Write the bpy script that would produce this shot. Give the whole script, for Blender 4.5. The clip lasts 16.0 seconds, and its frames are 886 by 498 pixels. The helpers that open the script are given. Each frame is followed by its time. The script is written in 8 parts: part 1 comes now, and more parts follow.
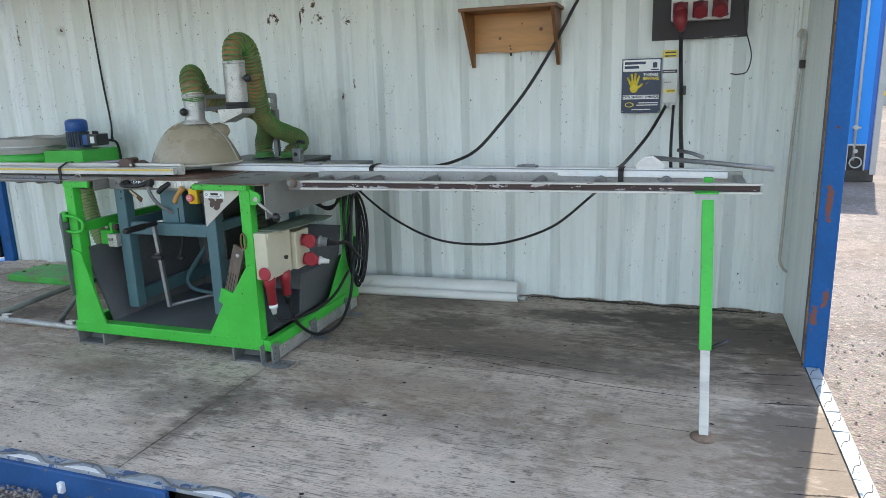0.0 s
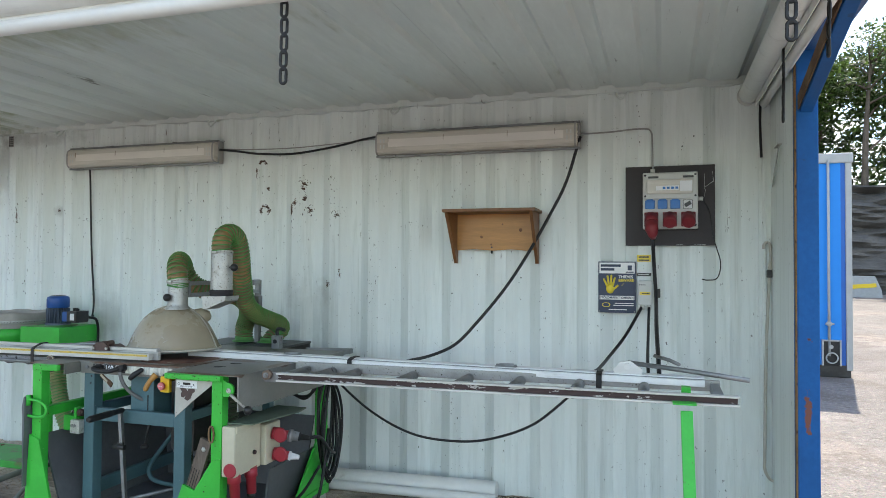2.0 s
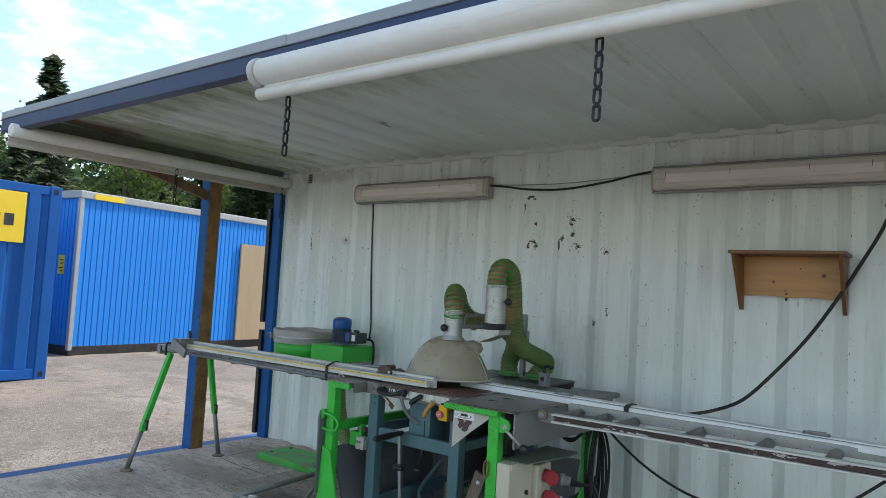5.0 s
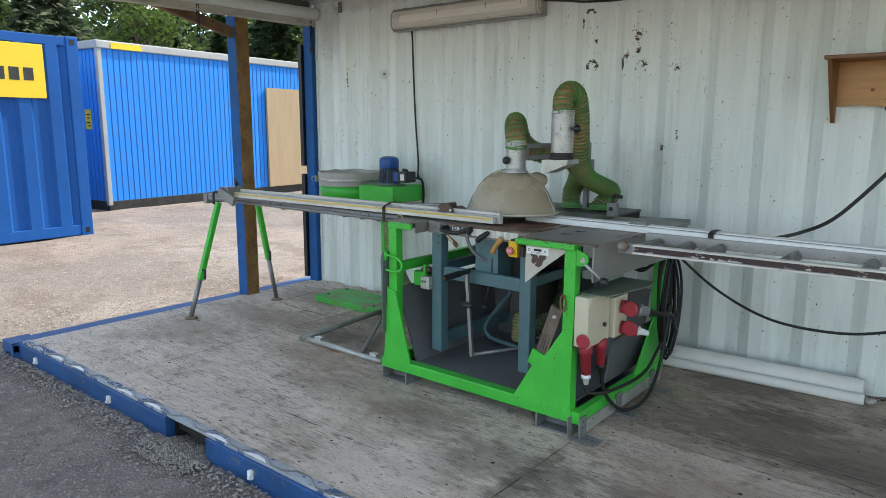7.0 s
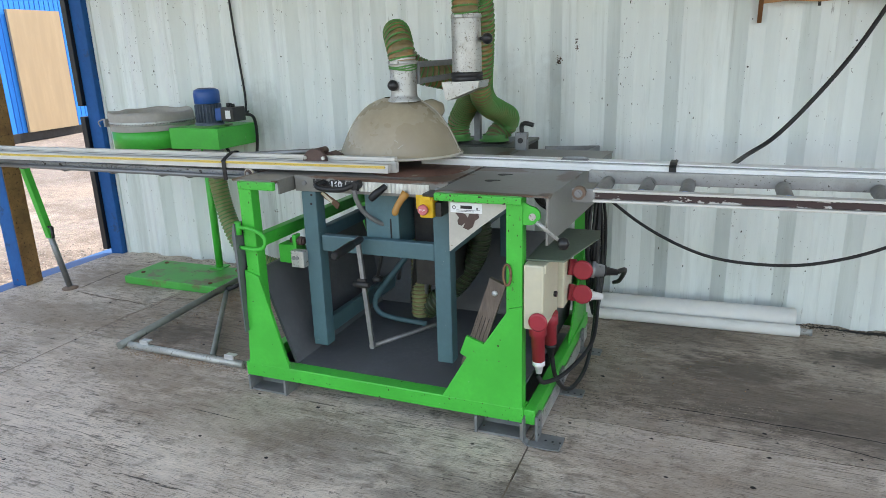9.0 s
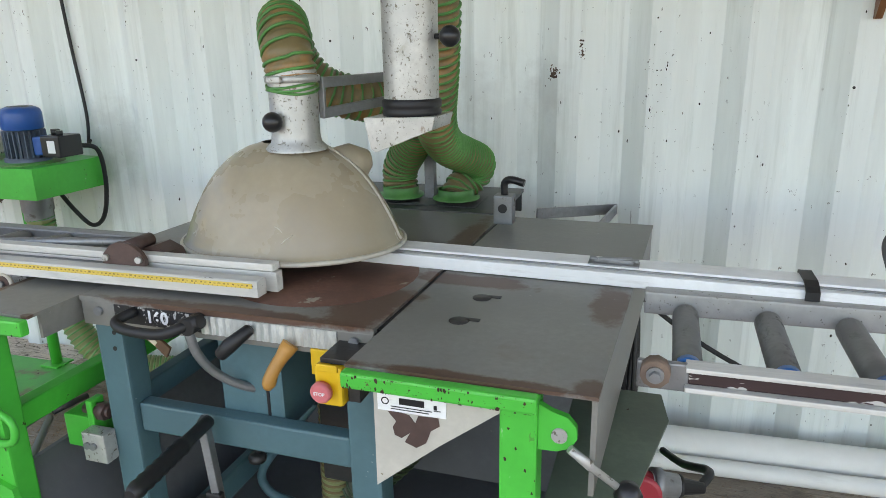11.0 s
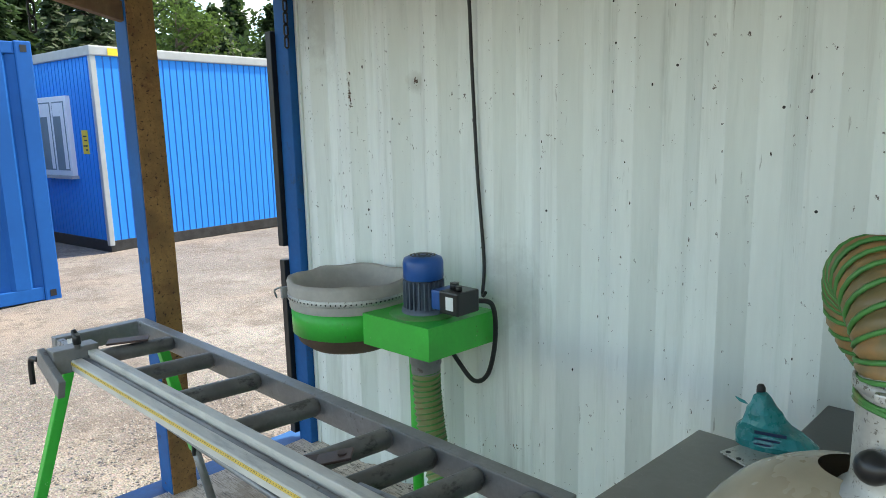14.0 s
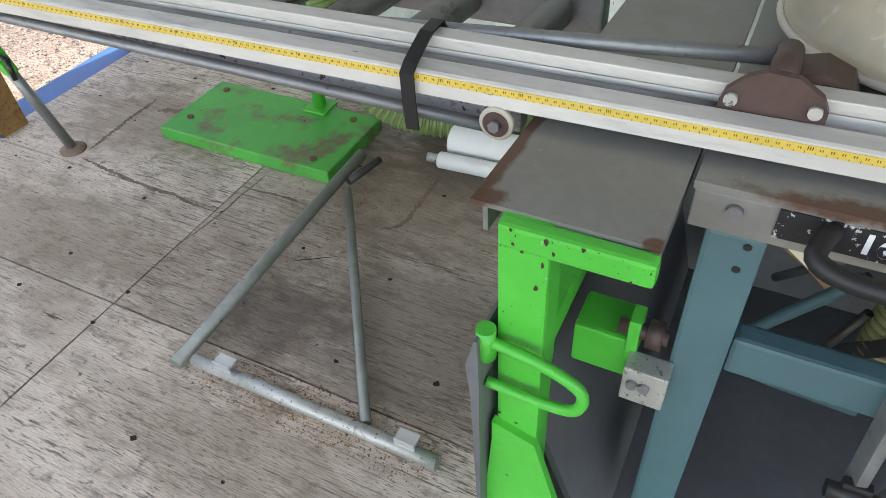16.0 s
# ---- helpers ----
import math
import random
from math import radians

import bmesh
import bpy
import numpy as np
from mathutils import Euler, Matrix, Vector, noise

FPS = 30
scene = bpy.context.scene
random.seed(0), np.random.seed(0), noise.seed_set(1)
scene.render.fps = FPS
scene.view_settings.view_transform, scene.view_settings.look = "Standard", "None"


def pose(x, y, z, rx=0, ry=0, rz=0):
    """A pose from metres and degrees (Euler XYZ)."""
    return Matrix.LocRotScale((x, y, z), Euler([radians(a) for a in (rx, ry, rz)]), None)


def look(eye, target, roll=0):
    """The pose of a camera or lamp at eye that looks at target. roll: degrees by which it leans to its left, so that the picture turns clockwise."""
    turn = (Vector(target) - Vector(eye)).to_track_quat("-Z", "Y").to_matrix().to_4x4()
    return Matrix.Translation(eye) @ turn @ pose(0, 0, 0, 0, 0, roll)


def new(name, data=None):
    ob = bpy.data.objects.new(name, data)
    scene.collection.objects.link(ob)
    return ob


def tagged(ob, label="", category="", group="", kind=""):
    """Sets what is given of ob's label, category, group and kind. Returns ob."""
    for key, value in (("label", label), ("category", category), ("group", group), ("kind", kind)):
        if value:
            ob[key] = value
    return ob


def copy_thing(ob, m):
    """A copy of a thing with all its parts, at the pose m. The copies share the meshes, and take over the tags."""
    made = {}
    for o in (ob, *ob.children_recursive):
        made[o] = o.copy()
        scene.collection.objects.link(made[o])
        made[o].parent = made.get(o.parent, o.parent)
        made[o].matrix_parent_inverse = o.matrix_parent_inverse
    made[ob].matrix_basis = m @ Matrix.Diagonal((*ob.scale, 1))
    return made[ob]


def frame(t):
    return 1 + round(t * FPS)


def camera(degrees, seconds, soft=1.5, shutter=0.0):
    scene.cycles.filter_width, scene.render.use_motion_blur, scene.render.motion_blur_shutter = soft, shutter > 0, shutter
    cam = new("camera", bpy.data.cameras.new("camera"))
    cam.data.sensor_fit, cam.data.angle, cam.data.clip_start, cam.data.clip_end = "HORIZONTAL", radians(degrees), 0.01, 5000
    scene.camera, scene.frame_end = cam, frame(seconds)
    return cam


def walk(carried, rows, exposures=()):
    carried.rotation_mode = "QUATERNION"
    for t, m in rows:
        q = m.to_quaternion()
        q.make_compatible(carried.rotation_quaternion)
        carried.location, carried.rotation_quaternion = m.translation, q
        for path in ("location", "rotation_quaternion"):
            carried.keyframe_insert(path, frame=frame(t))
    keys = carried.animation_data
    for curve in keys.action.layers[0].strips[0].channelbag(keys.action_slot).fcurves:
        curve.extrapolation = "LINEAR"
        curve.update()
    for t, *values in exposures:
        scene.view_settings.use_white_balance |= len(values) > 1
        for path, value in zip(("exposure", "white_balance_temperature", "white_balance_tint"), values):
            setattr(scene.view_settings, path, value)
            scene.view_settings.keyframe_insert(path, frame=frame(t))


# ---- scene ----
cam = camera(65.8, 16.0, 0.5)
PATH = [
    (0, (5.319, -4.044, 1.264), (4.672, -2.207, 0.812), -1.7),
    (0.5, (5.324, -4.046, 1.28), (4.663, -2.189, 0.94), -1.1),
    (1, (5.325, -4.046, 1.309), (4.67, -2.168, 1.103), -0.5),
    (1.5, (5.336, -4.039, 1.334), (4.699, -2.144, 1.265), -0.0),
    (2, (5.337, -4.035, 1.365), (4.725, -2.132, 1.416), 0.4),
    (2.5, (5.342, -4.03, 1.39), (4.729, -2.132, 1.54), 0.8),
    (3, (5.331, -4.027, 1.41), (4.665, -2.154, 1.627), 1.3),
    (3.5, (5.283, -4.028, 1.416), (4.501, -2.204, 1.66), 1.8),
    (4, (5.231, -4.034, 1.413), (4.286, -2.286, 1.644), 2.3),
    (4.5, (5.172, -4.05, 1.407), (4.066, -2.395, 1.594), 2.8),
    (4.7, (5.149, -4.054, 1.398), (3.986, -2.436, 1.566), 2.9),
    (6.8, (4.855, -4.008, 1.371), (3.584, -2.493, 1.073), 0.4),
    (7, (4.829, -3.985, 1.357), (3.585, -2.458, 1.007), 0.2),
    (7.5, (4.68, -3.843, 1.296), (3.547, -2.266, 0.818), -0.6),
    (8, (4.508, -3.722, 1.293), (3.508, -2.078, 0.746), -1.1),
    (8.5, (4.247, -3.603, 1.322), (3.383, -1.891, 0.753), -1.6),
    (8.7, (4.154, -3.556, 1.329), (3.344, -1.817, 0.765), -1.7),
    (10.8, (3.629, -2.37, 1.316), (3.085, -0.538, 0.726), -1.0),
    (11, (3.603, -2.261, 1.335), (3.005, -0.44, 0.765), -1.0),
    (11.2, (3.583, -2.127, 1.378), (2.917, -0.317, 0.847), -1.0),
    (11.5, (3.574, -1.963, 1.479), (2.798, -0.181, 1.007), -1.0),
    (12, (3.54, -1.883, 1.59), (2.587, -0.157, 1.254), -0.8),
    (12.5, (3.403, -1.888, 1.64), (2.304, -0.231, 1.43), -0.7),
    (13, (3.247, -1.905, 1.668), (2.03, -0.325, 1.515), -0.7),
    (13.5, (3.112, -1.93, 1.645), (1.79, -0.44, 1.446), -1.0),
    (14, (3.004, -1.891, 1.591), (1.614, -0.497, 1.238), -1.3),
    (14.5, (2.885, -1.808, 1.513), (1.492, -0.501, 0.922), -1.7),
    (15, (2.78, -1.77, 1.421), (1.504, -0.507, 0.541), -2.7),
    (15.5, (2.655, -1.83, 1.353), (1.635, -0.557, 0.197), -3.8),
    (16, (2.558, -1.88, 1.318), (1.845, -0.61, -0.053), -4.3),
]
EXPOSURES = [(0, 1.78, 7070, 9), (1.5, 1.79, 6970, 7), (2.5, 1.73, 6920, 6), (3.5, 1.41, 6870, 5), (4.7, 1.21, 6870, 6), (6.8, 1.56, 7220, 7), (8.5, 1.91, 7400, 10), (10.8, 2.23, 7770, 13), (12.5, 2.09, 7370, 6), (13.5, 1.93, 7270, 3), (14.5, 1.76, 7270, 4), (15.2, 1.87, 7670, 11), (16, 2.38, 8070, 14)]
walk(cam, [(t, look(eye, target, roll)) for t, eye, target, roll in PATH], EXPOSURES)

# ---- light ----
SUN_AZ, SUN_EL = 78.0, 50.0
world = bpy.data.worlds.new("sky")
scene.world = world
world.use_nodes = True
wn, wl = world.node_tree.nodes, world.node_tree.links
wn.clear()
w_out = wn.new("ShaderNodeOutputWorld")
w_bg = wn.new("ShaderNodeBackground")
w_sky = wn.new("ShaderNodeTexSky")
w_sky.sky_type = "NISHITA"
w_sky.sun_disc = False
w_sky.dust_density = 0.4
w_sky.ozone_density = 2.5
w_sky.sun_elevation = radians(SUN_EL)
w_sky.sun_rotation = radians(90 - SUN_AZ)
w_co = wn.new("ShaderNodeTexCoord")
w_map = wn.new("ShaderNodeMapping")
w_map.inputs["Scale"].default_value = (6.0, 10.0, 22.0)
w_no = wn.new("ShaderNodeTexNoise")
w_no.inputs["Scale"].default_value = 1.6
w_no.inputs["Detail"].default_value = 7.0
w_no.inputs["Roughness"].default_value = 0.62
w_ra = wn.new("ShaderNodeValToRGB")
w_ra.color_ramp.elements[0].position = 0.46
w_ra.color_ramp.elements[1].position = 0.62
w_mix = wn.new("ShaderNodeMix")
w_mix.data_type = "RGBA"
w_mix.inputs["B"].default_value = (3.0, 3.06, 3.15, 1)
wl.new(w_co.outputs["Generated"], w_map.inputs["Vector"])
wl.new(w_map.outputs["Vector"], w_no.inputs["Vector"])
wl.new(w_no.outputs["Fac"], w_ra.inputs["Fac"])
wl.new(w_ra.outputs["Color"], w_mix.inputs["Factor"])
wl.new(w_sky.outputs["Color"], w_mix.inputs["A"])
wl.new(w_mix.outputs["Result"], w_bg.inputs["Color"])
w_bg.inputs["Strength"].default_value = 0.15
wl.new(w_bg.outputs["Background"], w_out.inputs["Surface"])
sun = new("sun", bpy.data.lights.new("sun", "SUN"))
sun.data.energy, sun.data.angle, sun.data.color = 2.6, radians(0.6), (1.0, 0.95, 0.88)
sun.matrix_world = look((40 * math.cos(radians(SUN_AZ)), 40 * math.sin(radians(SUN_AZ)), 40 * math.tan(radians(SUN_EL))), (0, 0, 0))


# ---- mesh helpers ----
GROUND = -0.15


def box(bm, x0, x1, y0, y1, z0, z1, bev=0.0, m=None):
    r = bmesh.ops.create_cube(bm, size=1.0)["verts"]
    mm = Matrix.Translation(((x0 + x1) / 2, (y0 + y1) / 2, (z0 + z1) / 2)) @ Matrix.Diagonal((x1 - x0, y1 - y0, z1 - z0, 1))
    if bev:
        bmesh.ops.transform(bm, matrix=mm, verts=r)
        es = list({e for v in r for e in v.link_edges})
        r = list({v for f in bmesh.ops.bevel(bm, geom=es, offset=bev, segments=2, affect="EDGES", profile=0.6)["faces"] for v in f.verts} | {v for v in r if v.is_valid})
        if m:
            bmesh.ops.transform(bm, matrix=m, verts=r)
    else:
        bmesh.ops.transform(bm, matrix=(m @ mm) if m else mm, verts=r)
    return bm


def bar(bm, p, q, w, h, bev=0.0, up=(0, 0, 1)):
    """A square bar from p to q, w wide and h high."""
    p, q = Vector(p), Vector(q)
    d = (q - p)
    x = d.normalized()
    y = Vector(up).cross(x)
    if y.length < 1e-4:
        y = Vector((0, 1, 0)).cross(x)
    y.normalize()
    z = x.cross(y)
    m = Matrix((x, y, z)).transposed().to_4x4()
    m.translation = (p + q) / 2
    return box(bm, -d.length / 2, d.length / 2, -w / 2, w / 2, -h / 2, h / 2, bev, m)


def sweep(bm, pts, radius, seg=10, caps=True, twist=None):
    """A round tube along points; radius is a number or one per point."""
    pts = [Vector(p) for p in pts]
    rs = radius if isinstance(radius, (list, tuple)) else [radius] * len(pts)
    t0 = (pts[1] - pts[0]).normalized()
    n = t0.orthogonal().normalized()
    rings = []
    for i, p in enumerate(pts):
        t = (pts[min(i + 1, len(pts) - 1)] - pts[max(i - 1, 0)]).normalized()
        n = (n - t * n.dot(t)).normalized()
        b = t.cross(n)
        rings.append([bm.verts.new(p + (n * math.cos(a) + b * math.sin(a)) * rs[i]) for a in (2 * math.pi * k / seg for k in range(seg))])
    for r0, r1 in zip(rings, rings[1:]):
        for k in range(seg):
            f = bm.faces.new((r0[k], r0[(k + 1) % seg], r1[(k + 1) % seg], r1[k]))
            f.smooth = True
    if caps:
        bm.faces.new(rings[0][::-1])
        bm.faces.new(rings[-1])
    return bm


def rod(bm, p, q, r, r2=None, seg=14):
    return sweep(bm, [p, q], [r, r if r2 is None else r2], seg)


def spline(pts, n=8):
    """Points of a smooth curve through pts."""
    P = [Vector(p) for p in pts]
    P = [P[0] * 2 - P[1]] + P + [P[-1] * 2 - P[-2]]
    out = []
    for i in range(1, len(P) - 2):
        for k in range(n):
            u = k / n
            a, b, c, d = P[i - 1:i + 3]
            out.append(0.5 * ((2 * b) + (c - a) * u + (2 * a - 5 * b + 4 * c - d) * u * u + (3 * b - a - 3 * c + d) * u ** 3))
    out.append(P[-2])
    return out


def evenly(pts, step):
    out, rest = [pts[0]], 0.0
    for a, b in zip(pts, pts[1:]):
        L = (b - a).length
        s = step - rest
        while s <= L and L > 0:
            out.append(a + (b - a) * (s / L))
            s += step
        rest = (rest + L) % step if s > L else 0
        rest = L - (s - step)
    return out


def lathe(bm, c, prof, seg=32, m=None):
    """Turns (radius, z) pairs round a vertical axis through c."""
    c = Vector(c)
    rings = []
    for r, z in prof:
        ring = []
        for k in range(seg):
            a = 2 * math.pi * k / seg
            v = c + Vector((r * math.cos(a), r * math.sin(a), z))
            ring.append(bm.verts.new(m @ v if m else v))
        rings.append(ring)
    for r0, r1 in zip(rings, rings[1:]):
        for k in range(seg):
            f = bm.faces.new((r0[k], r0[(k + 1) % seg], r1[(k + 1) % seg], r1[k]))
            f.smooth = True
    return bm


def prism(bm, poly, axis, a, b):
    """A flat polygon of two coordinates, pushed along axis 'x', 'y' or 'z' from a to b."""
    def at(u, v, w):
        return {"x": (w, u, v), "y": (u, w, v), "z": (u, v, w)}[axis]
    lo = [bm.verts.new(at(u, v, a)) for u, v in poly]
    hi = [bm.verts.new(at(u, v, b)) for u, v in poly]
    n = len(poly)
    fs = [bm.faces.new(lo), bm.faces.new(hi[::-1])]
    for k in range(n):
        fs.append(bm.faces.new((lo[k], hi[k], hi[(k + 1) % n], lo[(k + 1) % n])))
    bmesh.ops.recalc_face_normals(bm, faces=fs)
    return bm


def B():
    return bmesh.new()


def mesh_of(name, bm, material):
    me = bpy.data.meshes.new(name)
    bm.normal_update()
    bm.to_mesh(me)
    bm.free()
    me.materials.append(material)
    return me


def part(name, bm, material, parent, label=""):
    ob = new(name, mesh_of(name, bm, material))
    ob.parent = parent
    if parent.type == "EMPTY":
        ob.matrix_parent_inverse = parent.matrix_basis.inverted()
    if label:
        ob["label"] = label
    return ob


def thing(name, at, label, category, group="", kind=""):
    ob = new(name)
    ob.empty_display_size = 0.1
    ob.matrix_basis = Matrix.Translation(at)
    return tagged(ob, label, category, group, kind)


def solo(name, bm, material, label, category, group="", kind=""):
    """A thing of one mesh, with its origin at the middle of its foot."""
    xs, ys, zs = zip(*[v.co for v in bm.verts])
    at = Vector(((min(xs) + max(xs)) / 2, (min(ys) + max(ys)) / 2, min(zs)))
    bmesh.ops.translate(bm, verts=bm.verts, vec=-at)
    ob = new(name, mesh_of(name, bm, material))
    ob.location = at
    return tagged(ob, label, category, group, kind)


def structure(name, bm, material, label, category):
    ob = new(name, mesh_of(name, bm, material))
    return tagged(ob, label, category, "", "structure")


# ---- materials ----
def surface(name, col, rough=0.5, metal=0.0, vary=0.15, scale=6.0, fine=60.0, bump=0.15, stretch=(1, 1, 1), spots=None, stains=None, island=0.0, per_object=0.0, spec=0.5):
    """A painted or raw surface. spots: (colour, scale, threshold, softness) chips or rust; stains the same, large and soft."""
    m = bpy.data.materials.new(name)
    m.use_nodes = True
    n, l = m.node_tree.nodes, m.node_tree.links
    bs = n["Principled BSDF"]
    co = n.new("ShaderNodeTexCoord")
    mp = n.new("ShaderNodeMapping")
    mp.inputs["Scale"].default_value = stretch
    l.new(co.outputs["Object"], mp.inputs["Vector"])

    def noise_of(sc, detail=5.0, rough_=0.6, vec=mp.outputs["Vector"]):
        t = n.new("ShaderNodeTexNoise")
        t.inputs["Scale"].default_value = sc
        t.inputs["Detail"].default_value = detail
        t.inputs["Roughness"].default_value = rough_
        l.new(vec, t.inputs["Vector"])
        return t.outputs["Fac"]

    def ramp(fac, a, b):
        r = n.new("ShaderNodeMapRange")
        r.interpolation_type = "SMOOTHSTEP"
        r.inputs["From Min"].default_value, r.inputs["From Max"].default_value = a, b
        l.new(fac, r.inputs["Value"])
        return r.outputs["Result"]

    def mix(fac, a, b, mode="MIX"):
        x = n.new("ShaderNodeMix")
        x.data_type, x.blend_type = "RGBA", mode
        for key, v in (("Factor", fac), ("A", a), ("B", b)):
            if isinstance(v, tuple):
                x.inputs[key].default_value = (*v, 1)
            elif isinstance(v, (int, float)):
                x.inputs[key].default_value = v
            else:
                l.new(v, x.inputs[key])
        return x.outputs["Result"]

    big, small = noise_of(scale), noise_of(fine, 3.0)
    dark = tuple(c * (1 - vary) for c in col)
    lite = tuple(min(1, c * (1 + vary)) for c in col)
    c = mix(ramp(big, 0.3, 0.7), dark, lite)
    c = mix(ramp(small, 0.25, 0.75), mix(0.5, c, tuple(x * (1 - vary) for x in col)), c)
    r = n.new("ShaderNodeMapRange")
    r.inputs["To Min"].default_value, r.inputs["To Max"].default_value = max(0.02, rough - 0.12), min(1, rough + 0.12)
    l.new(big, r.inputs["Value"])
    rgh = r.outputs["Result"]
    met = metal
    if stains:
        sc, th, so = stains[1:]
        c = mix(ramp(noise_of(sc, 6.0, 0.65), th, th + so), c, stains[0])
    if island or per_object:
        g = n.new("ShaderNodeNewGeometry") if island else n.new("ShaderNodeObjectInfo")
        v = n.new("ShaderNodeMapRange")
        k = island or per_object
        v.inputs["To Min"].default_value, v.inputs["To Max"].default_value = 1 - k, 1 + k
        l.new(g.outputs["Random Per Island"] if island else g.outputs["Random"], v.inputs["Value"])
        hs = n.new("ShaderNodeHueSaturation")
        l.new(v.outputs["Result"], hs.inputs["Value"])
        l.new(c, hs.inputs["Color"])
        c = hs.outputs["Color"]
    height = small
    if spots:
        f = ramp(noise_of(spots[1], 4.0, 0.7), spots[2], spots[2] + spots[3])
        rust = mix(noise_of(spots[1] * 4), tuple(x * 0.55 for x in spots[0]), spots[0])
        c = mix(f, c, rust)
        q = n.new("ShaderNodeMix")
        l.new(f, q.inputs["Factor"])
        l.new(rgh, q.inputs["A"])
        q.inputs["B"].default_value = 0.85
        rgh = q.outputs["Result"]
        if metal:
            q = n.new("ShaderNodeMix")
            l.new(f, q.inputs["Factor"])
            q.inputs["A"].default_value, q.inputs["B"].default_value = metal, 0.0
            met = q.outputs["Result"]
    if bump:
        b = n.new("ShaderNodeBump")
        b.inputs["Strength"].default_value = bump
        b.inputs["Distance"].default_value = 0.004
        l.new(height, b.inputs["Height"])
        l.new(b.outputs["Normal"], bs.inputs["Normal"])
    l.new(c, bs.inputs["Base Color"])
    l.new(rgh, bs.inputs["Roughness"])
    if isinstance(met, (int, float)):
        bs.inputs["Metallic"].default_value = met
    else:
        l.new(met, bs.inputs["Metallic"])
    bs.inputs["Specular IOR Level"].default_value = spec
    return m


RUST = (0.16, 0.06, 0.03)
M = {}
M["wall"] = surface("white_wall_paint", (0.79, 0.835, 0.805), 0.5, vary=0.06, scale=2.0, fine=18, bump=0.08, stretch=(3, 3, 0.35), spots=((0.10, 0.07, 0.05), 26.0, 0.735, 0.02), stains=((0.50, 0.54, 0.50), 3.0, 0.58, 0.25))
M["ceiling"] = surface("white_ceiling_paint", (0.68, 0.72, 0.69), 0.55, vary=0.08, scale=1.5, fine=14, bump=0.1, stretch=(3, 0.5, 1), stains=((0.40, 0.42, 0.33), 2.0, 0.60, 0.2), spots=((0.10, 0.08, 0.06), 16.0, 0.74, 0.03))
M["blue"] = surface("blue_container_paint", (0.008, 0.095, 0.30), 0.6, spec=0.25, vary=0.2, scale=3, fine=40, bump=0.1, spots=(RUST, 5.0, 0.70, 0.03))
M["blue_dark"] = surface("dark_blue_rail_paint", (0.010, 0.030, 0.10), 0.45, vary=0.2, scale=3, fine=40, spots=((0.12, 0.11, 0.1), 9.0, 0.66, 0.04))
M["blue_beam"] = surface("worn_blue_beam_paint", (0.014, 0.085, 0.25), 0.5, vary=0.25, scale=4, fine=50, spots=((0.22, 0.20, 0.18), 14.0, 0.62, 0.06))
M["blue_far"] = surface("blue_container_side_paint", (0.006, 0.092, 0.34), 0.6, spec=0.25, vary=0.14, scale=0.8, fine=14, bump=0.05)
M["blue_cabin"] = surface("bright_blue_cladding_paint", (0.022, 0.25, 0.74), 0.6, spec=0.25, vary=0.06, scale=0.6, fine=9, bump=0.04)
M["cabin_trim"] = surface("light_grey_trim", (0.40, 0.41, 0.41), 0.45, vary=0.08)
M["lip"] = surface("worn_white_blue_lip", (0.36, 0.38, 0.40), 0.5, vary=0.2, scale=7, fine=60, spots=((0.09, 0.15, 0.27), 11.0, 0.52, 0.06), stains=((0.3, 0.27, 0.25), 9, 0.62, 0.1))
M["rust"] = surface("rusty_brown_steel", (0.17, 0.095, 0.05), 0.8, vary=0.35, scale=8, fine=80, bump=0.4, spots=((0.07, 0.035, 0.025), 18, 0.6, 0.1))
M["green"] = surface("bright_green_paint", (0.045, 0.50, 0.055), 0.38, vary=0.12, scale=5, fine=60, bump=0.08, spots=((0.07, 0.035, 0.02), 30.0, 0.70, 0.02), stains=((0.03, 0.28, 0.04), 7, 0.66, 0.1))
M["green_old"] = surface("dull_green_paint", (0.06, 0.30, 0.06), 0.5, vary=0.2, scale=5, fine=60, spots=((0.08, 0.05, 0.03), 15.0, 0.70, 0.03), stains=((0.16, 0.2, 0.10), 6, 0.55, 0.2))
M["teal"] = surface("blue_grey_machine_paint", (0.075, 0.155, 0.175), 0.45, vary=0.12, scale=5, fine=60, spots=((0.35, 0.36, 0.36), 30.0, 0.74, 0.02))
M["tub"] = surface("dark_grey_sheet", (0.125, 0.13, 0.138), 0.55, vary=0.2, scale=4, fine=50, stains=((0.15, 0.14, 0.13), 5, 0.62, 0.2))
M["table"] = surface("grey_machine_table", (0.228, 0.222, 0.203), 0.42, metal=0.2, vary=0.15, scale=4, fine=70, bump=0.06, spots=((0.12, 0.06, 0.035), 9.0, 0.74, 0.03))
M["table_dark"] = surface("dark_grey_table_leaf", (0.085, 0.088, 0.085), 0.42, metal=0.15, vary=0.12, scale=4, fine=70, bump=0.06, spots=((0.12, 0.06, 0.035), 5.0, 0.73, 0.03))
M["rust_disc"] = surface("rusted_table_insert", (0.13, 0.06, 0.04), 0.7, vary=0.35, scale=9, fine=90, spots=((0.30, 0.26, 0.2), 14, 0.64, 0.05), stains=((0.22, 0.2, 0.18), 6, 0.6, 0.1))
M["hood"] = surface("brown_tinted_plastic_hood", (0.36, 0.305, 0.215), 0.26, vary=0.14, scale=4, fine=40, bump=0.03, spots=((0.55, 0.52, 0.46), 20, 0.76, 0.02))
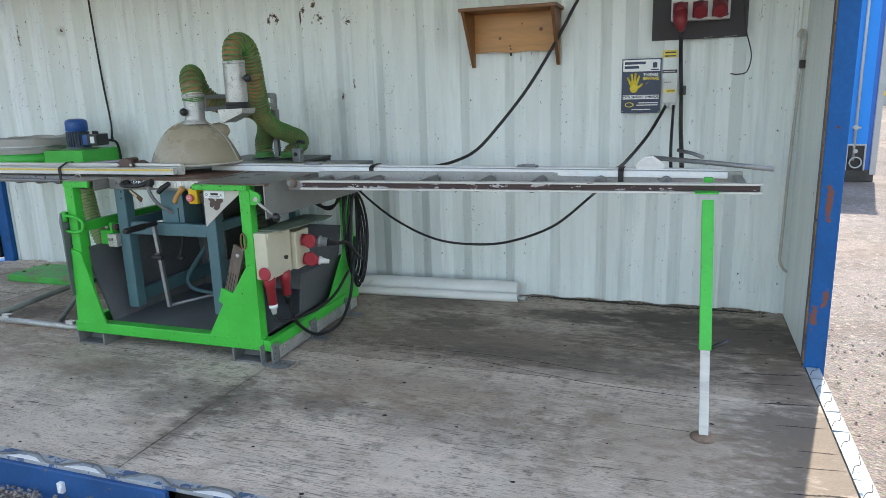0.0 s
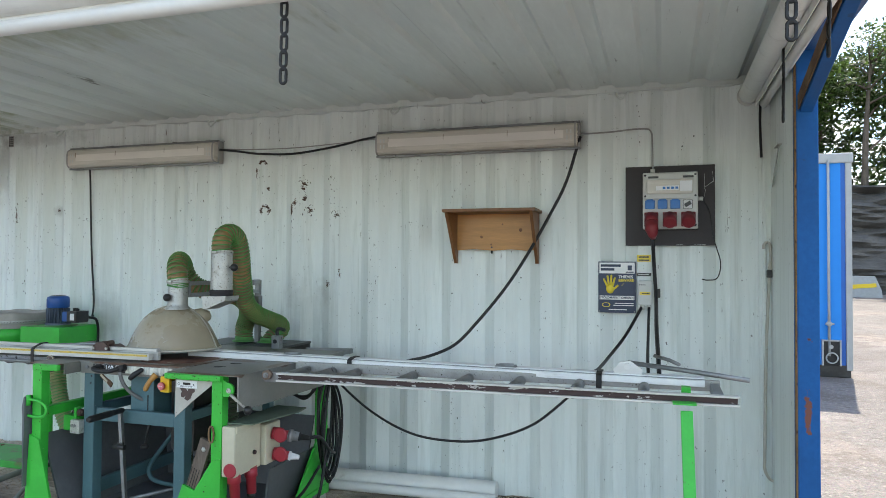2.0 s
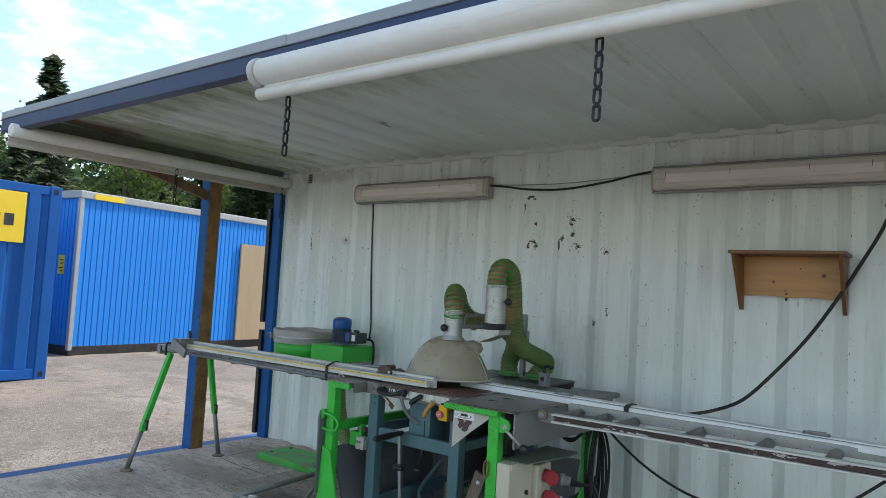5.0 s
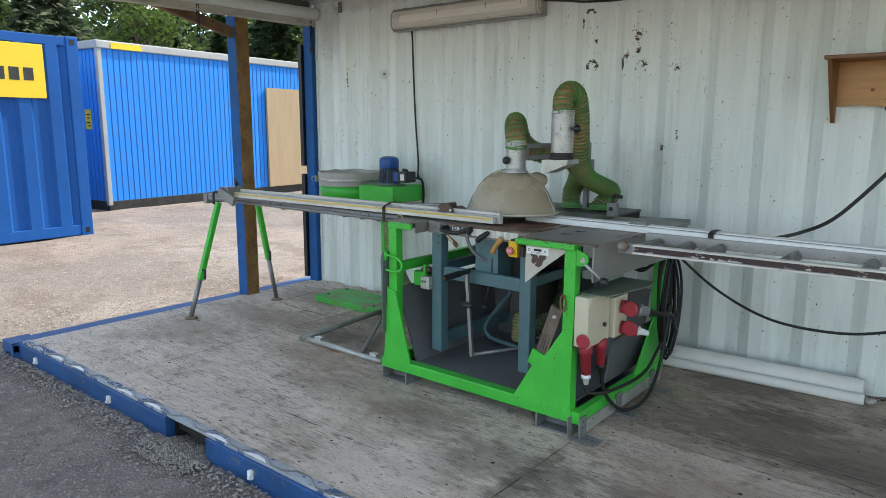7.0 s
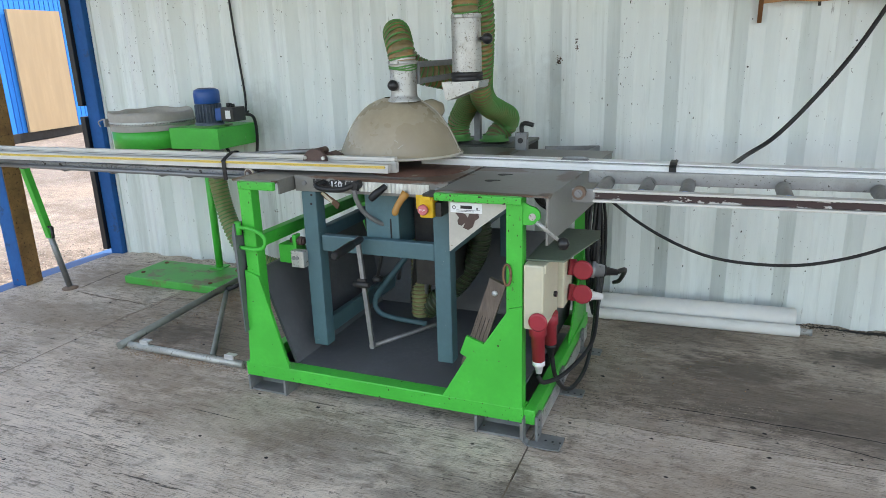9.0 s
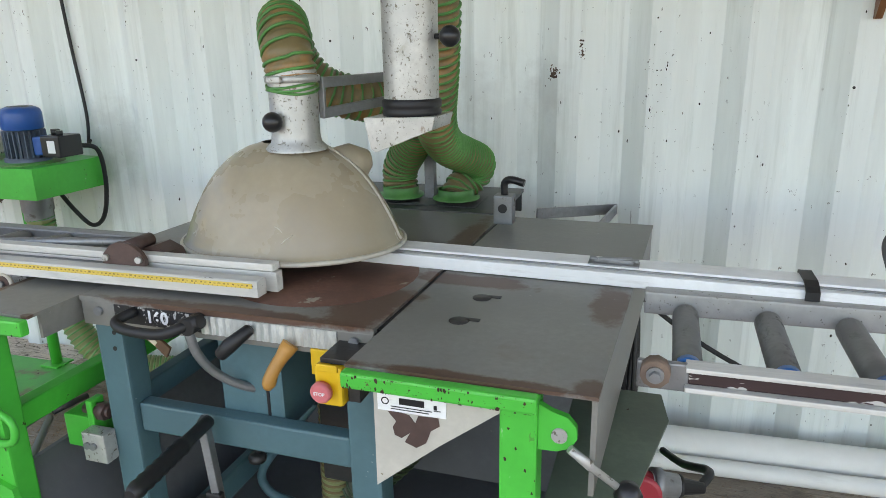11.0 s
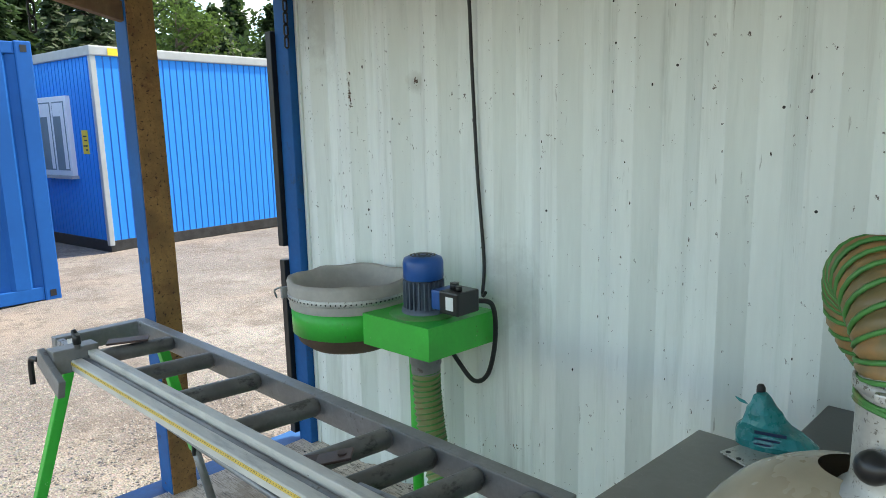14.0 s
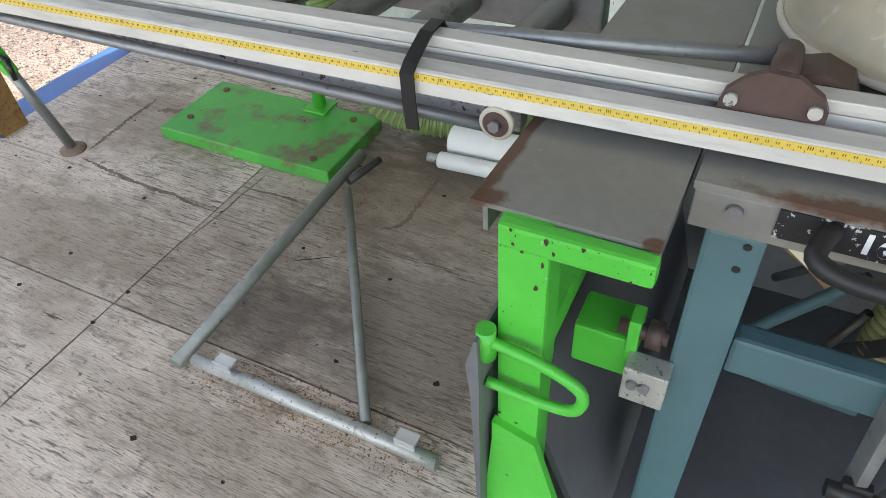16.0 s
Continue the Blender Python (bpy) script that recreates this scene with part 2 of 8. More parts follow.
M["zinc"] = surface("galvanised_sheet", (0.52, 0.52, 0.49), 0.46, metal=0.55, vary=0.16, scale=14, fine=90, bump=0.12, spots=((0.20, 0.18, 0.14), 85, 0.60, 0.05), stains=((0.34, 0.32, 0.27), 10, 0.56, 0.18))
M["alu"] = surface("worn_aluminium", (0.70, 0.70, 0.69), 0.42, metal=0.55, vary=0.1, scale=6, fine=70, stretch=(0.3, 2, 2), spots=((0.18, 0.17, 0.16), 20, 0.73, 0.03))
M["alu_white"] = surface("white_painted_aluminium", (0.84, 0.84, 0.83), 0.45, vary=0.08, scale=6, fine=70, spots=((0.16, 0.14, 0.12), 22, 0.72, 0.02))
M["steel"] = surface("grey_steel", (0.27, 0.275, 0.28), 0.45, metal=0.6, vary=0.2, scale=7, fine=70, spots=((0.14, 0.09, 0.06), 12, 0.70, 0.05))
M["roller"] = surface("dusty_roller_tube", (0.20, 0.198, 0.193), 0.45, metal=0.4, vary=0.25, scale=8, fine=50, spots=((0.06, 0.05, 0.045), 12, 0.66, 0.06))
M["steel_dark"] = surface("dark_oily_steel", (0.05, 0.048, 0.047), 0.45, metal=0.4, vary=0.3, scale=8, fine=60)
M["brown_paint"] = surface("worn_brown_paint", (0.085, 0.05, 0.042), 0.5, vary=0.3, scale=9, fine=60, spots=((0.28, 0.26, 0.25), 22, 0.68, 0.03))
M["black"] = surface("black_rubber", (0.012, 0.012, 0.013), 0.5, vary=0.2, bump=0.05)
M["black_gloss"] = surface("black_plastic", (0.015, 0.015, 0.016), 0.3, vary=0.1, bump=0.02)
M["board"] = surface("dark_stained_board", (0.028, 0.022, 0.024), 0.55, vary=0.25, scale=5, fine=50, spots=((0.6, 0.6, 0.58), 7, 0.76, 0.01))
M["plastic"] = surface("grey_white_plastic", (0.58, 0.58, 0.55), 0.4, vary=0.06, bump=0.02)
M["cream"] = surface("cream_plastic_box", (0.58, 0.54, 0.40), 0.45, vary=0.07, bump=0.03, spots=((0.2, 0.17, 0.12), 16, 0.72, 0.03))
M["red"] = surface("red_plug_plastic", (0.38, 0.03, 0.045), 0.42, vary=0.12, bump=0.02)
M["plug_blue"] = surface("blue_socket_plastic", (0.02, 0.16, 0.48), 0.35, vary=0.08, bump=0.02)
M["yellow"] = surface("yellow_plastic", (0.78, 0.48, 0.02), 0.4, vary=0.08, bump=0.02)
M["yellow_sign"] = surface("yellow_sign_paint", (0.85, 0.58, 0.03), 0.5, vary=0.03, bump=0.01)
M["tape"] = surface("yellow_measuring_tape", (0.72, 0.52, 0.10), 0.4, vary=0.08, scale=20, bump=0.01)
M["pink"] = surface("faded_red_button", (0.62, 0.16, 0.17), 0.45, vary=0.08, bump=0.01)
M["orange"] = surface("orange_lever_plastic", (0.50, 0.25, 0.06), 0.5, vary=0.15, bump=0.05)
M["pine"] = surface("varnished_pine", (0.50, 0.24, 0.07), 0.38, vary=0.16, scale=3, fine=18, bump=0.05, stretch=(1, 6, 9), spots=((0.22, 0.09, 0.03), 2.2, 0.72, 0.04))
M["pine_edge"] = surface("dark_pine_edge", (0.20, 0.085, 0.03), 0.42, vary=0.2, scale=3, fine=18, bump=0.05, stretch=(3, 3, 1))
M["old_wood"] = surface("dark_weathered_wood", (0.15, 0.115, 0.09), 0.8, vary=0.3, scale=8, fine=40, bump=0.3, stretch=(6, 6, 1))
M["pvc"] = surface("white_tarp_roll", (0.78, 0.77, 0.73), 0.45, vary=0.06, scale=3, fine=30, bump=0.03, stains=((0.45, 0.42, 0.37), 4, 0.66, 0.15))
M["lamp_glass"] = surface("yellowed_lamp_diffuser", (0.60, 0.555, 0.49), 0.28, vary=0.07, scale=6, fine=30, bump=0.03, stretch=(0.3, 1, 3), stains=((0.52, 0.46, 0.39), 5, 0.6, 0.2))
M["lamp_body"] = surface("grey_lamp_housing", (0.34, 0.33, 0.31), 0.5, vary=0.1)
M["hose"] = surface("green_spiral_hose", (0.20, 0.150, 0.065), 0.42, vary=0.25, scale=6, fine=50, bump=0.06, stains=((0.36, 0.19, 0.07), 6, 0.50, 0.14))
M["hose_rib"] = surface("green_hose_rib", (0.075, 0.26, 0.060), 0.42, vary=0.25, scale=9, fine=60, bump=0.05, stains=((0.20, 0.15, 0.06), 8, 0.58, 0.15))
M["hose_old"] = surface("yellowed_green_hose", (0.24, 0.27, 0.11), 0.5, vary=0.2, scale=6, fine=50, bump=0.06)
M["motor_blue"] = surface("blue_motor_paint", (0.012, 0.085, 0.32), 0.35, vary=0.12, bump=0.05, spots=((0.35, 0.35, 0.35), 34, 0.72, 0.02))
M["motor_grey"] = surface("dusty_motor_fins", (0.10, 0.13, 0.18), 0.55, vary=0.3, scale=12, fine=60)
M["cloth"] = surface("grey_filter_cloth", (0.42, 0.39, 0.35), 0.85, vary=0.12, scale=8, fine=40, bump=0.2)
M["cloth_brown"] = surface("brown_dirty_cloth", (0.13, 0.085, 0.06), 0.9, vary=0.25, scale=8, fine=40, bump=0.3)
M["bag"] = surface("teal_plastic_wrap", (0.02, 0.24, 0.25), 0.28, vary=0.3, scale=14, fine=40, bump=0.3)
M["navy"] = surface("navy_sign_print", (0.012, 0.028, 0.075), 0.35, vary=0.05, bump=0.01)
M["white"] = surface("white_print", (0.80, 0.80, 0.80), 0.4, vary=0.03, bump=0.0)
M["yellow_print"] = surface("yellow_print", (0.80, 0.62, 0.05), 0.4, vary=0.03, bump=0.0)
M["pink_print"] = surface("faded_pink_lettering", (0.55, 0.36, 0.28), 0.6, vary=0.2, scale=20, bump=0.0)
M["grey_band"] = surface("pale_grey_blue_rail_edge", (0.33, 0.36, 0.39), 0.4, vary=0.12, scale=2, fine=30, spots=((0.1, 0.09, 0.08), 14, 0.72, 0.03))
M["plywood_far"] = surface("pale_plywood_board", (0.42, 0.31, 0.19), 0.6, vary=0.08, scale=2, fine=20, stretch=(4, 4, 0.5))
M["bark"] = surface("grey_brown_bark", (0.14, 0.11, 0.085), 0.9, vary=0.35, scale=6, fine=30, bump=0.4, stretch=(2, 2, 0.4))
M["leaf"] = surface("broad_leaves", (0.075, 0.125, 0.032), 0.55, vary=0.3, scale=0.5, fine=5, bump=0.0, island=0.45)
M["needle"] = surface("conifer_needles", (0.04, 0.07, 0.026), 0.6, vary=0.3, scale=0.5, fine=5, bump=0.0, island=0.4)
M["rock"] = surface("grey_rock_face", (0.12, 0.11, 0.10), 0.85, vary=0.35, scale=0.6, fine=6, bump=0.5, stretch=(1, 1, 3))
M["wood_leaf"] = surface("woodland_leaves", (0.055, 0.095, 0.028), 0.6, vary=0.35, scale=0.35, fine=4, bump=0.0, island=0.5)
M["glass"] = surface("window_glass", (0.25, 0.30, 0.33), 0.06, metal=0.0, vary=0.05, bump=0.0)


def layer(m, scale, stretch, a, b, col, most=1.0, shift=0.0, rough=0.68, detail=6.0, mask=None, cells=False):
    """Lays a further colour over a material where a noise (or a dot pattern) passes a to b."""
    n, l = m.node_tree.nodes, m.node_tree.links
    bs = n["Principled BSDF"]
    co = n.new("ShaderNodeTexCoord")
    mp = n.new("ShaderNodeMapping")
    mp.inputs["Scale"].default_value = stretch
    mp.inputs["Location"].default_value = (shift, shift * 1.7, shift * 0.6)
    l.new(co.outputs["Object"], mp.inputs["Vector"])
    if cells:
        t = n.new("ShaderNodeTexVoronoi")
        out = t.outputs["Distance"]
    else:
        t = n.new("ShaderNodeTexNoise")
        t.inputs["Detail"].default_value, t.inputs["Roughness"].default_value = detail, rough
        out = t.outputs["Fac"]
    t.inputs["Scale"].default_value = scale
    l.new(mp.outputs["Vector"], t.inputs["Vector"])
    r = n.new("ShaderNodeMapRange")
    r.inputs["From Min"].default_value, r.inputs["From Max"].default_value = a, b
    r.inputs["To Max"].default_value = most
    l.new(out, r.inputs["Value"])
    fac = r.outputs["Result"]
    if mask:
        t2 = n.new("ShaderNodeTexNoise")
        t2.inputs["Scale"].default_value, t2.inputs["Detail"].default_value = mask[0], 4.0
        l.new(co.outputs["Object"], t2.inputs["Vector"])
        r2 = n.new("ShaderNodeMapRange")
        r2.inputs["From Min"].default_value, r2.inputs["From Max"].default_value = mask[1], mask[2]
        l.new(t2.outputs["Fac"], r2.inputs["Value"])
        mu = n.new("ShaderNodeMath")
        mu.operation = "MULTIPLY"
        l.new(fac, mu.inputs[0])
        l.new(r2.outputs["Result"], mu.inputs[1])
        fac = mu.outputs["Value"]
    x = n.new("ShaderNodeMix")
    x.data_type = "RGBA"
    x.inputs["B"].default_value = (*col, 1)
    l.new(fac, x.inputs["Factor"])
    l.new(bs.inputs["Base Color"].links[0].from_socket, x.inputs["A"])
    l.new(x.outputs["Result"], bs.inputs["Base Color"])
    return m


def blotch(m, c, r, col, most=0.8, edge=0.5, rough=0.9, scale=9.0, stretch=(1, 1, 1)):
    """A stain of its own shape at a place: an ellipsoid with a ragged edge."""
    n, l = m.node_tree.nodes, m.node_tree.links
    bs = n["Principled BSDF"]
    co = n.new("ShaderNodeTexCoord")
    mp = n.new("ShaderNodeMapping")
    mp.vector_type = "TEXTURE"
    mp.inputs["Location"].default_value, mp.inputs["Scale"].default_value = c, r
    l.new(co.outputs["Object"], mp.inputs["Vector"])
    d = n.new("ShaderNodeVectorMath")
    d.operation = "LENGTH"
    l.new(mp.outputs["Vector"], d.inputs[0])
    st = n.new("ShaderNodeMapping")
    st.inputs["Scale"].default_value = stretch
    l.new(co.outputs["Object"], st.inputs["Vector"])
    t = n.new("ShaderNodeTexNoise")
    t.inputs["Scale"].default_value, t.inputs["Detail"].default_value, t.inputs["Roughness"].default_value = scale, 6.0, 0.68
    l.new(st.outputs["Vector"], t.inputs["Vector"])
    k = n.new("ShaderNodeMath")
    k.operation = "MULTIPLY_ADD"
    l.new(t.outputs["Fac"], k.inputs[0])
    k.inputs[1].default_value = 2 * rough + 0.6
    l.new(d.outputs["Value"], k.inputs[2])
    e = n.new("ShaderNodeMapRange")
    mid = 1.0 + rough + 0.3
    e.inputs["From Min"].default_value, e.inputs["From Max"].default_value = mid + edge * 0.5, mid - edge * 0.5
    e.inputs["To Max"].default_value = most
    l.new(k.outputs["Value"], e.inputs["Value"])
    x = n.new("ShaderNodeMix")
    x.data_type = "RGBA"
    x.inputs["B"].default_value = (*col, 1)
    l.new(e.outputs["Result"], x.inputs["Factor"])
    l.new(bs.inputs["Base Color"].links[0].from_socket, x.inputs["A"])
    l.new(x.outputs["Result"], bs.inputs["Base Color"])
    return m


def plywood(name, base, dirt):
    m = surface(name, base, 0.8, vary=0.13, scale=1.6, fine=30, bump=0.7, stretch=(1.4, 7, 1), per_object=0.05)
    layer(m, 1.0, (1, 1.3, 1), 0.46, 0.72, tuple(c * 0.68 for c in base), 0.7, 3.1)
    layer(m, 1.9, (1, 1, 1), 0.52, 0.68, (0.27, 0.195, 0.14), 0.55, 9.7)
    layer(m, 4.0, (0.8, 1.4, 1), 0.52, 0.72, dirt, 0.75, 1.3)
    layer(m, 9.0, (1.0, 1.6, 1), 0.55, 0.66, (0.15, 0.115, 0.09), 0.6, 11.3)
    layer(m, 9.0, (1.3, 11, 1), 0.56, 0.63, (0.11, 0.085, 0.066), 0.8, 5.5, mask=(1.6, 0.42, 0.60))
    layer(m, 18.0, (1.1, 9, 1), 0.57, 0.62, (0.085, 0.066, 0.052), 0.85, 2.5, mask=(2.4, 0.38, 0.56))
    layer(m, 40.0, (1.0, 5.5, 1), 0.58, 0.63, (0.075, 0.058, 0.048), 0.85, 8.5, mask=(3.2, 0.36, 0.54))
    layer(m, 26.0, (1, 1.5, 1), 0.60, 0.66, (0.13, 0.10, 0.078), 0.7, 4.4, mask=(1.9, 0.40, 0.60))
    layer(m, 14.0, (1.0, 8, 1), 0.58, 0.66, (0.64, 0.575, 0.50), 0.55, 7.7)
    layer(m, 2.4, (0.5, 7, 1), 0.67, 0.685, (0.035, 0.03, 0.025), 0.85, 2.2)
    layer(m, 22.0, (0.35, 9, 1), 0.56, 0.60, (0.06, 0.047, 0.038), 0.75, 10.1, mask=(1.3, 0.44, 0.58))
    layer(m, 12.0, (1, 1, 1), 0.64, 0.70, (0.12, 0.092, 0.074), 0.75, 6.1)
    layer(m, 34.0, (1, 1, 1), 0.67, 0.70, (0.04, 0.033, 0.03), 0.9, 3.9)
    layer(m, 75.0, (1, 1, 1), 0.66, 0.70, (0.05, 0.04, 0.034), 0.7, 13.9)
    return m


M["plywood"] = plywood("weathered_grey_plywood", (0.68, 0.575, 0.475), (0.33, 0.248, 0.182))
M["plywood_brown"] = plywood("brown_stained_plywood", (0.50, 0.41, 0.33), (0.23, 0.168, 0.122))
DAMP, TAN = (0.075, 0.058, 0.046), (0.25, 0.185, 0.13)
for c_, r_, col_, most_ in (((3.33, -1.80, 0), (0.26, 0.18, 1), DAMP, 0.5), ((3.62, -1.78, 0), (0.12, 0.20, 1), DAMP, 0.45), ((3.50, -1.95, 0), (0.06, 0.35, 1), DAMP, 0.6), ((2.85, -1.65, 0), (0.25, 0.16, 1), DAMP, 0.5), ((3.91, -1.72, 0), (0.20, 0.09, 1), DAMP, 0.6), ((5.72, -1.48, 0), (0.20, 0.22, 1), DAMP, 0.7), ((4.6, -1.75, 0), (0.4, 0.15, 1), DAMP, 0.35), ((0.70, -1.05, 0), (0.5, 0.18, 1), TAN, 0.6), ((0.6, -0.45, 0), (0.4, 0.22, 1), TAN, 0.7), ((0.65, -1.6, 0), (0.35, 0.25, 1), TAN, 0.55), ((1.75, -1.42, 0), (0.45, 0.14, 1), TAN, 0.55), ((2.4, -1.6, 0), (0.5, 0.2, 1), TAN, 0.5), ((5.82, -1.55, 0), (0.13, 0.42, 1), (0.165, 0.132, 0.104), 1.0), ((5.86, -2.1, 0), (0.30, 0.55, 1), (0.165, 0.132, 0.104), 1.0), ((4.3, -1.5, 0), (0.6, 0.2, 1), TAN, 0.5), ((5.3, -1.7, 0), (0.4, 0.3, 1), TAN, 0.5)):
    blotch(M["plywood"], c_, r_, col_, most_, 0.9, 1.1, 12.0, (0.7, 1.5, 1))
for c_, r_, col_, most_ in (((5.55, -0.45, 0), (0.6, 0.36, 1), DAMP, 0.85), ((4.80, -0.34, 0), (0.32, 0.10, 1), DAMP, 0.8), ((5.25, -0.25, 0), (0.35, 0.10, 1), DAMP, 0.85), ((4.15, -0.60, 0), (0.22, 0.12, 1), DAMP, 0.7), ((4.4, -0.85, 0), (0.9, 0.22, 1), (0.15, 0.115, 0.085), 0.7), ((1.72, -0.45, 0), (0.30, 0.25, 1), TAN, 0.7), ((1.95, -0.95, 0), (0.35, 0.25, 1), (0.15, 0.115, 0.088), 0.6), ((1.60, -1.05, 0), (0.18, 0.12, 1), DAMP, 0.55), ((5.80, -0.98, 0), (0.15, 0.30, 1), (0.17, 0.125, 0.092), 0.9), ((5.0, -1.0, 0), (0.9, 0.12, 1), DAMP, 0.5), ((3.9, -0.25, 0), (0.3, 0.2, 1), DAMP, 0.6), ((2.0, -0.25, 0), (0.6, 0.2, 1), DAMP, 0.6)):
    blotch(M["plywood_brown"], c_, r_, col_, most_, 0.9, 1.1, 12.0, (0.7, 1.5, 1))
M["damp_line"] = surface("damp_dark_wood", (0.18, 0.128, 0.092), 0.75, vary=0.4, scale=9, fine=60, spots=((0.24, 0.18, 0.13), 14, 0.56, 0.1))
M["crack"] = surface("dark_split_wood", (0.022, 0.018, 0.015), 0.9, vary=0.3)


def gravel():
    m = surface("dry_gravel", (0.185, 0.138, 0.113), 0.95, vary=0.16, scale=0.5, fine=9, bump=0.0, stains=((0.27, 0.215, 0.175), 0.35, 0.52, 0.16), spots=((0.16, 0.145, 0.13), 30, 0.58, 0.1))
    n, l = m.node_tree.nodes, m.node_tree.links
    bs = n["Principled BSDF"]
    co = n.new("ShaderNodeTexCoord")
    v = n.new("ShaderNodeTexVoronoi")
    v.inputs["Scale"].default_value = 75
    b = n.new("ShaderNodeBump")
    b.inputs["Strength"].default_value, b.inputs["Distance"].default_value = 0.6, 0.012
    l.new(co.outputs["Object"], v.inputs["Vector"])
    l.new(v.outputs["Distance"], b.inputs["Height"])
    l.new(b.outputs["Normal"], bs.inputs["Normal"])
    src = bs.inputs["Base Color"].links[0].from_socket
    x = n.new("ShaderNodeMix")
    x.data_type, x.blend_type = "RGBA", "MULTIPLY"
    x.inputs["Factor"].default_value = 0.35
    l.new(src, x.inputs["A"])
    l.new(v.outputs["Color"], x.inputs["B"])
    h = n.new("ShaderNodeHueSaturation")
    h.inputs["Saturation"].default_value = 0.55
    h.inputs["Value"].default_value = 1.25
    l.new(x.outputs["Result"], h.inputs["Color"])
    l.new(h.outputs["Color"], bs.inputs["Base Color"])
    return m


M["gravel"] = gravel()

RB = (0.105, 0.048, 0.028)
for c_, r_, most_ in (((2.86, -1.272, 0.872), (0.25, 0.026, 1), 0.9), ((3.10, -1.18, 0.872), (0.075, 0.11, 1), 0.85), ((2.98, -1.17, 0.872), (0.09, 0.045, 1), 0.9), ((3.145, -0.70, 0.872), (0.03, 0.22, 1), 0.8), ((3.25, -0.985, 0.872), (0.13, 0.035, 1), 0.9), ((3.35, -1.40, 0.872), (0.18, 0.018, 1), 0.9), ((3.53, -1.05, 0.872), (0.035, 0.10, 1), 0.75), ((2.325, -1.20, 0.872), (0.013, 0.24, 1), 0.9), ((2.506, -1.385, 0.872), (0.012, 0.012, 1), 0.9), ((2.330, -1.378, 0.872), (0.026, 0.016, 1), 0.9), ((3.53, -1.39, 0.85), (0.03, 0.03, 0.1), 0.8)):
    blotch(M["table"], (c_[0], c_[1], 0.874), (r_[0], r_[1], 0.012), RB, most_, 0.35, 0.7, 14.0)
layer(M["green"], 60.0, (1, 1, 0.6), 0.66, 0.68, (0.10, 0.05, 0.03), 0.95, 4.0, mask=(3.0, 0.42, 0.56))
layer(M["green"], 55.0, (1, 1, 0.6), 0.69, 0.71, (0.55, 0.62, 0.50), 0.6, 8.0)
layer(M["green_old"], 3.5, (1, 1, 1), 0.52, 0.70, (0.17, 0.15, 0.09), 0.8, 2.0)
layer(M["teal"], 5.0, (1, 1, 0.5), 0.60, 0.75, (0.05, 0.085, 0.09), 0.6, 2.0)
layer(M["teal"], 40.0, (1, 1, 1), 0.70, 0.72, (0.45, 0.47, 0.46), 0.7, 5.0)
layer(M["tub"], 30.0, (1, 1, 1), 0.68, 0.72, (0.32, 0.31, 0.30), 0.5, 3.0)
layer(M["blue"], 9.0, (1, 1, 1), 0.62, 0.68, (0.02, 0.06, 0.14), 0.7, 2.0)
layer(M["rust"], 3.0, (1, 1, 0.3), 0.5, 0.62, (0.24, 0.155, 0.075), 0.7, 2.0)
M["alu_worn"] = surface("worn_grey_aluminium", (0.62, 0.605, 0.56), 0.5, metal=0.08, vary=0.12, scale=6, fine=70, stretch=(0.4, 2, 2), spots=((0.17, 0.15, 0.13), 22, 0.69, 0.02))
layer(M["alu_worn"], 10.0, (0.5, 3, 3), 0.54, 0.66, (0.44, 0.43, 0.40), 0.8, 1.0)
M["maroon"] = surface("dark_maroon_channel", (0.045, 0.022, 0.022), 0.5, vary=0.25, scale=5, fine=40, stretch=(0.5, 1, 1.4), spots=((0.60, 0.58, 0.55), 15.0, 0.565, 0.02))
M["rail_grey"] = surface("pitted_grey_rail", (0.30, 0.31, 0.33), 0.45, metal=0.3, vary=0.15, scale=6, fine=60, spots=((0.05, 0.04, 0.035), 38.0, 0.63, 0.02))
M["rust_face"] = surface("ochre_rusted_steel", (0.27, 0.145, 0.050), 0.8, vary=0.35, scale=6, fine=90, bump=0.4, spots=((0.08, 0.035, 0.018), 60, 0.56, 0.1), stains=((0.17, 0.075, 0.028), 7, 0.54, 0.12))
M["mossy"] = surface("mossy_peeling_paint", (0.15, 0.155, 0.115), 0.75, vary=0.3, scale=5, fine=50, bump=0.3, spots=((0.05, 0.04, 0.03), 12, 0.62, 0.06), stains=((0.14, 0.19, 0.07), 4, 0.52, 0.15))
M["rail_pale"] = surface("speckled_pale_rail", (0.36, 0.355, 0.335), 0.5, metal=0.2, vary=0.15, scale=6, fine=60, spots=((0.09, 0.075, 0.06), 95, 0.63, 0.03), stains=((0.28, 0.27, 0.25), 8, 0.56, 0.15))
M["red_dark"] = surface("dark_red_plastic", (0.22, 0.018, 0.025), 0.45, vary=0.15)
layer(M["wall"], 46.0, (1, 1, 0.7), 0.66, 0.685, (0.07, 0.052, 0.042), 0.95, 2.0, mask=(1.6, 0.38, 0.56))
layer(M["wall"], 42.0, (1, 1, 0.5), 0.715, 0.73, (0.06, 0.048, 0.04), 0.95, 12.0)
layer(M["wall"], 22.0, (2.2, 2.2, 0.22), 0.66, 0.70, (0.20, 0.19, 0.165), 0.7, 9.0, mask=(1.3, 0.42, 0.58))
layer(M["wall"], 2.4, (6, 6, 0.5), 0.55, 0.72, (0.55, 0.60, 0.55), 0.5, 3.0)
layer(M["wall"], 1.6, (9, 9, 0.30), 0.56, 0.74, (0.47, 0.49, 0.45), 0.55, 7.0)
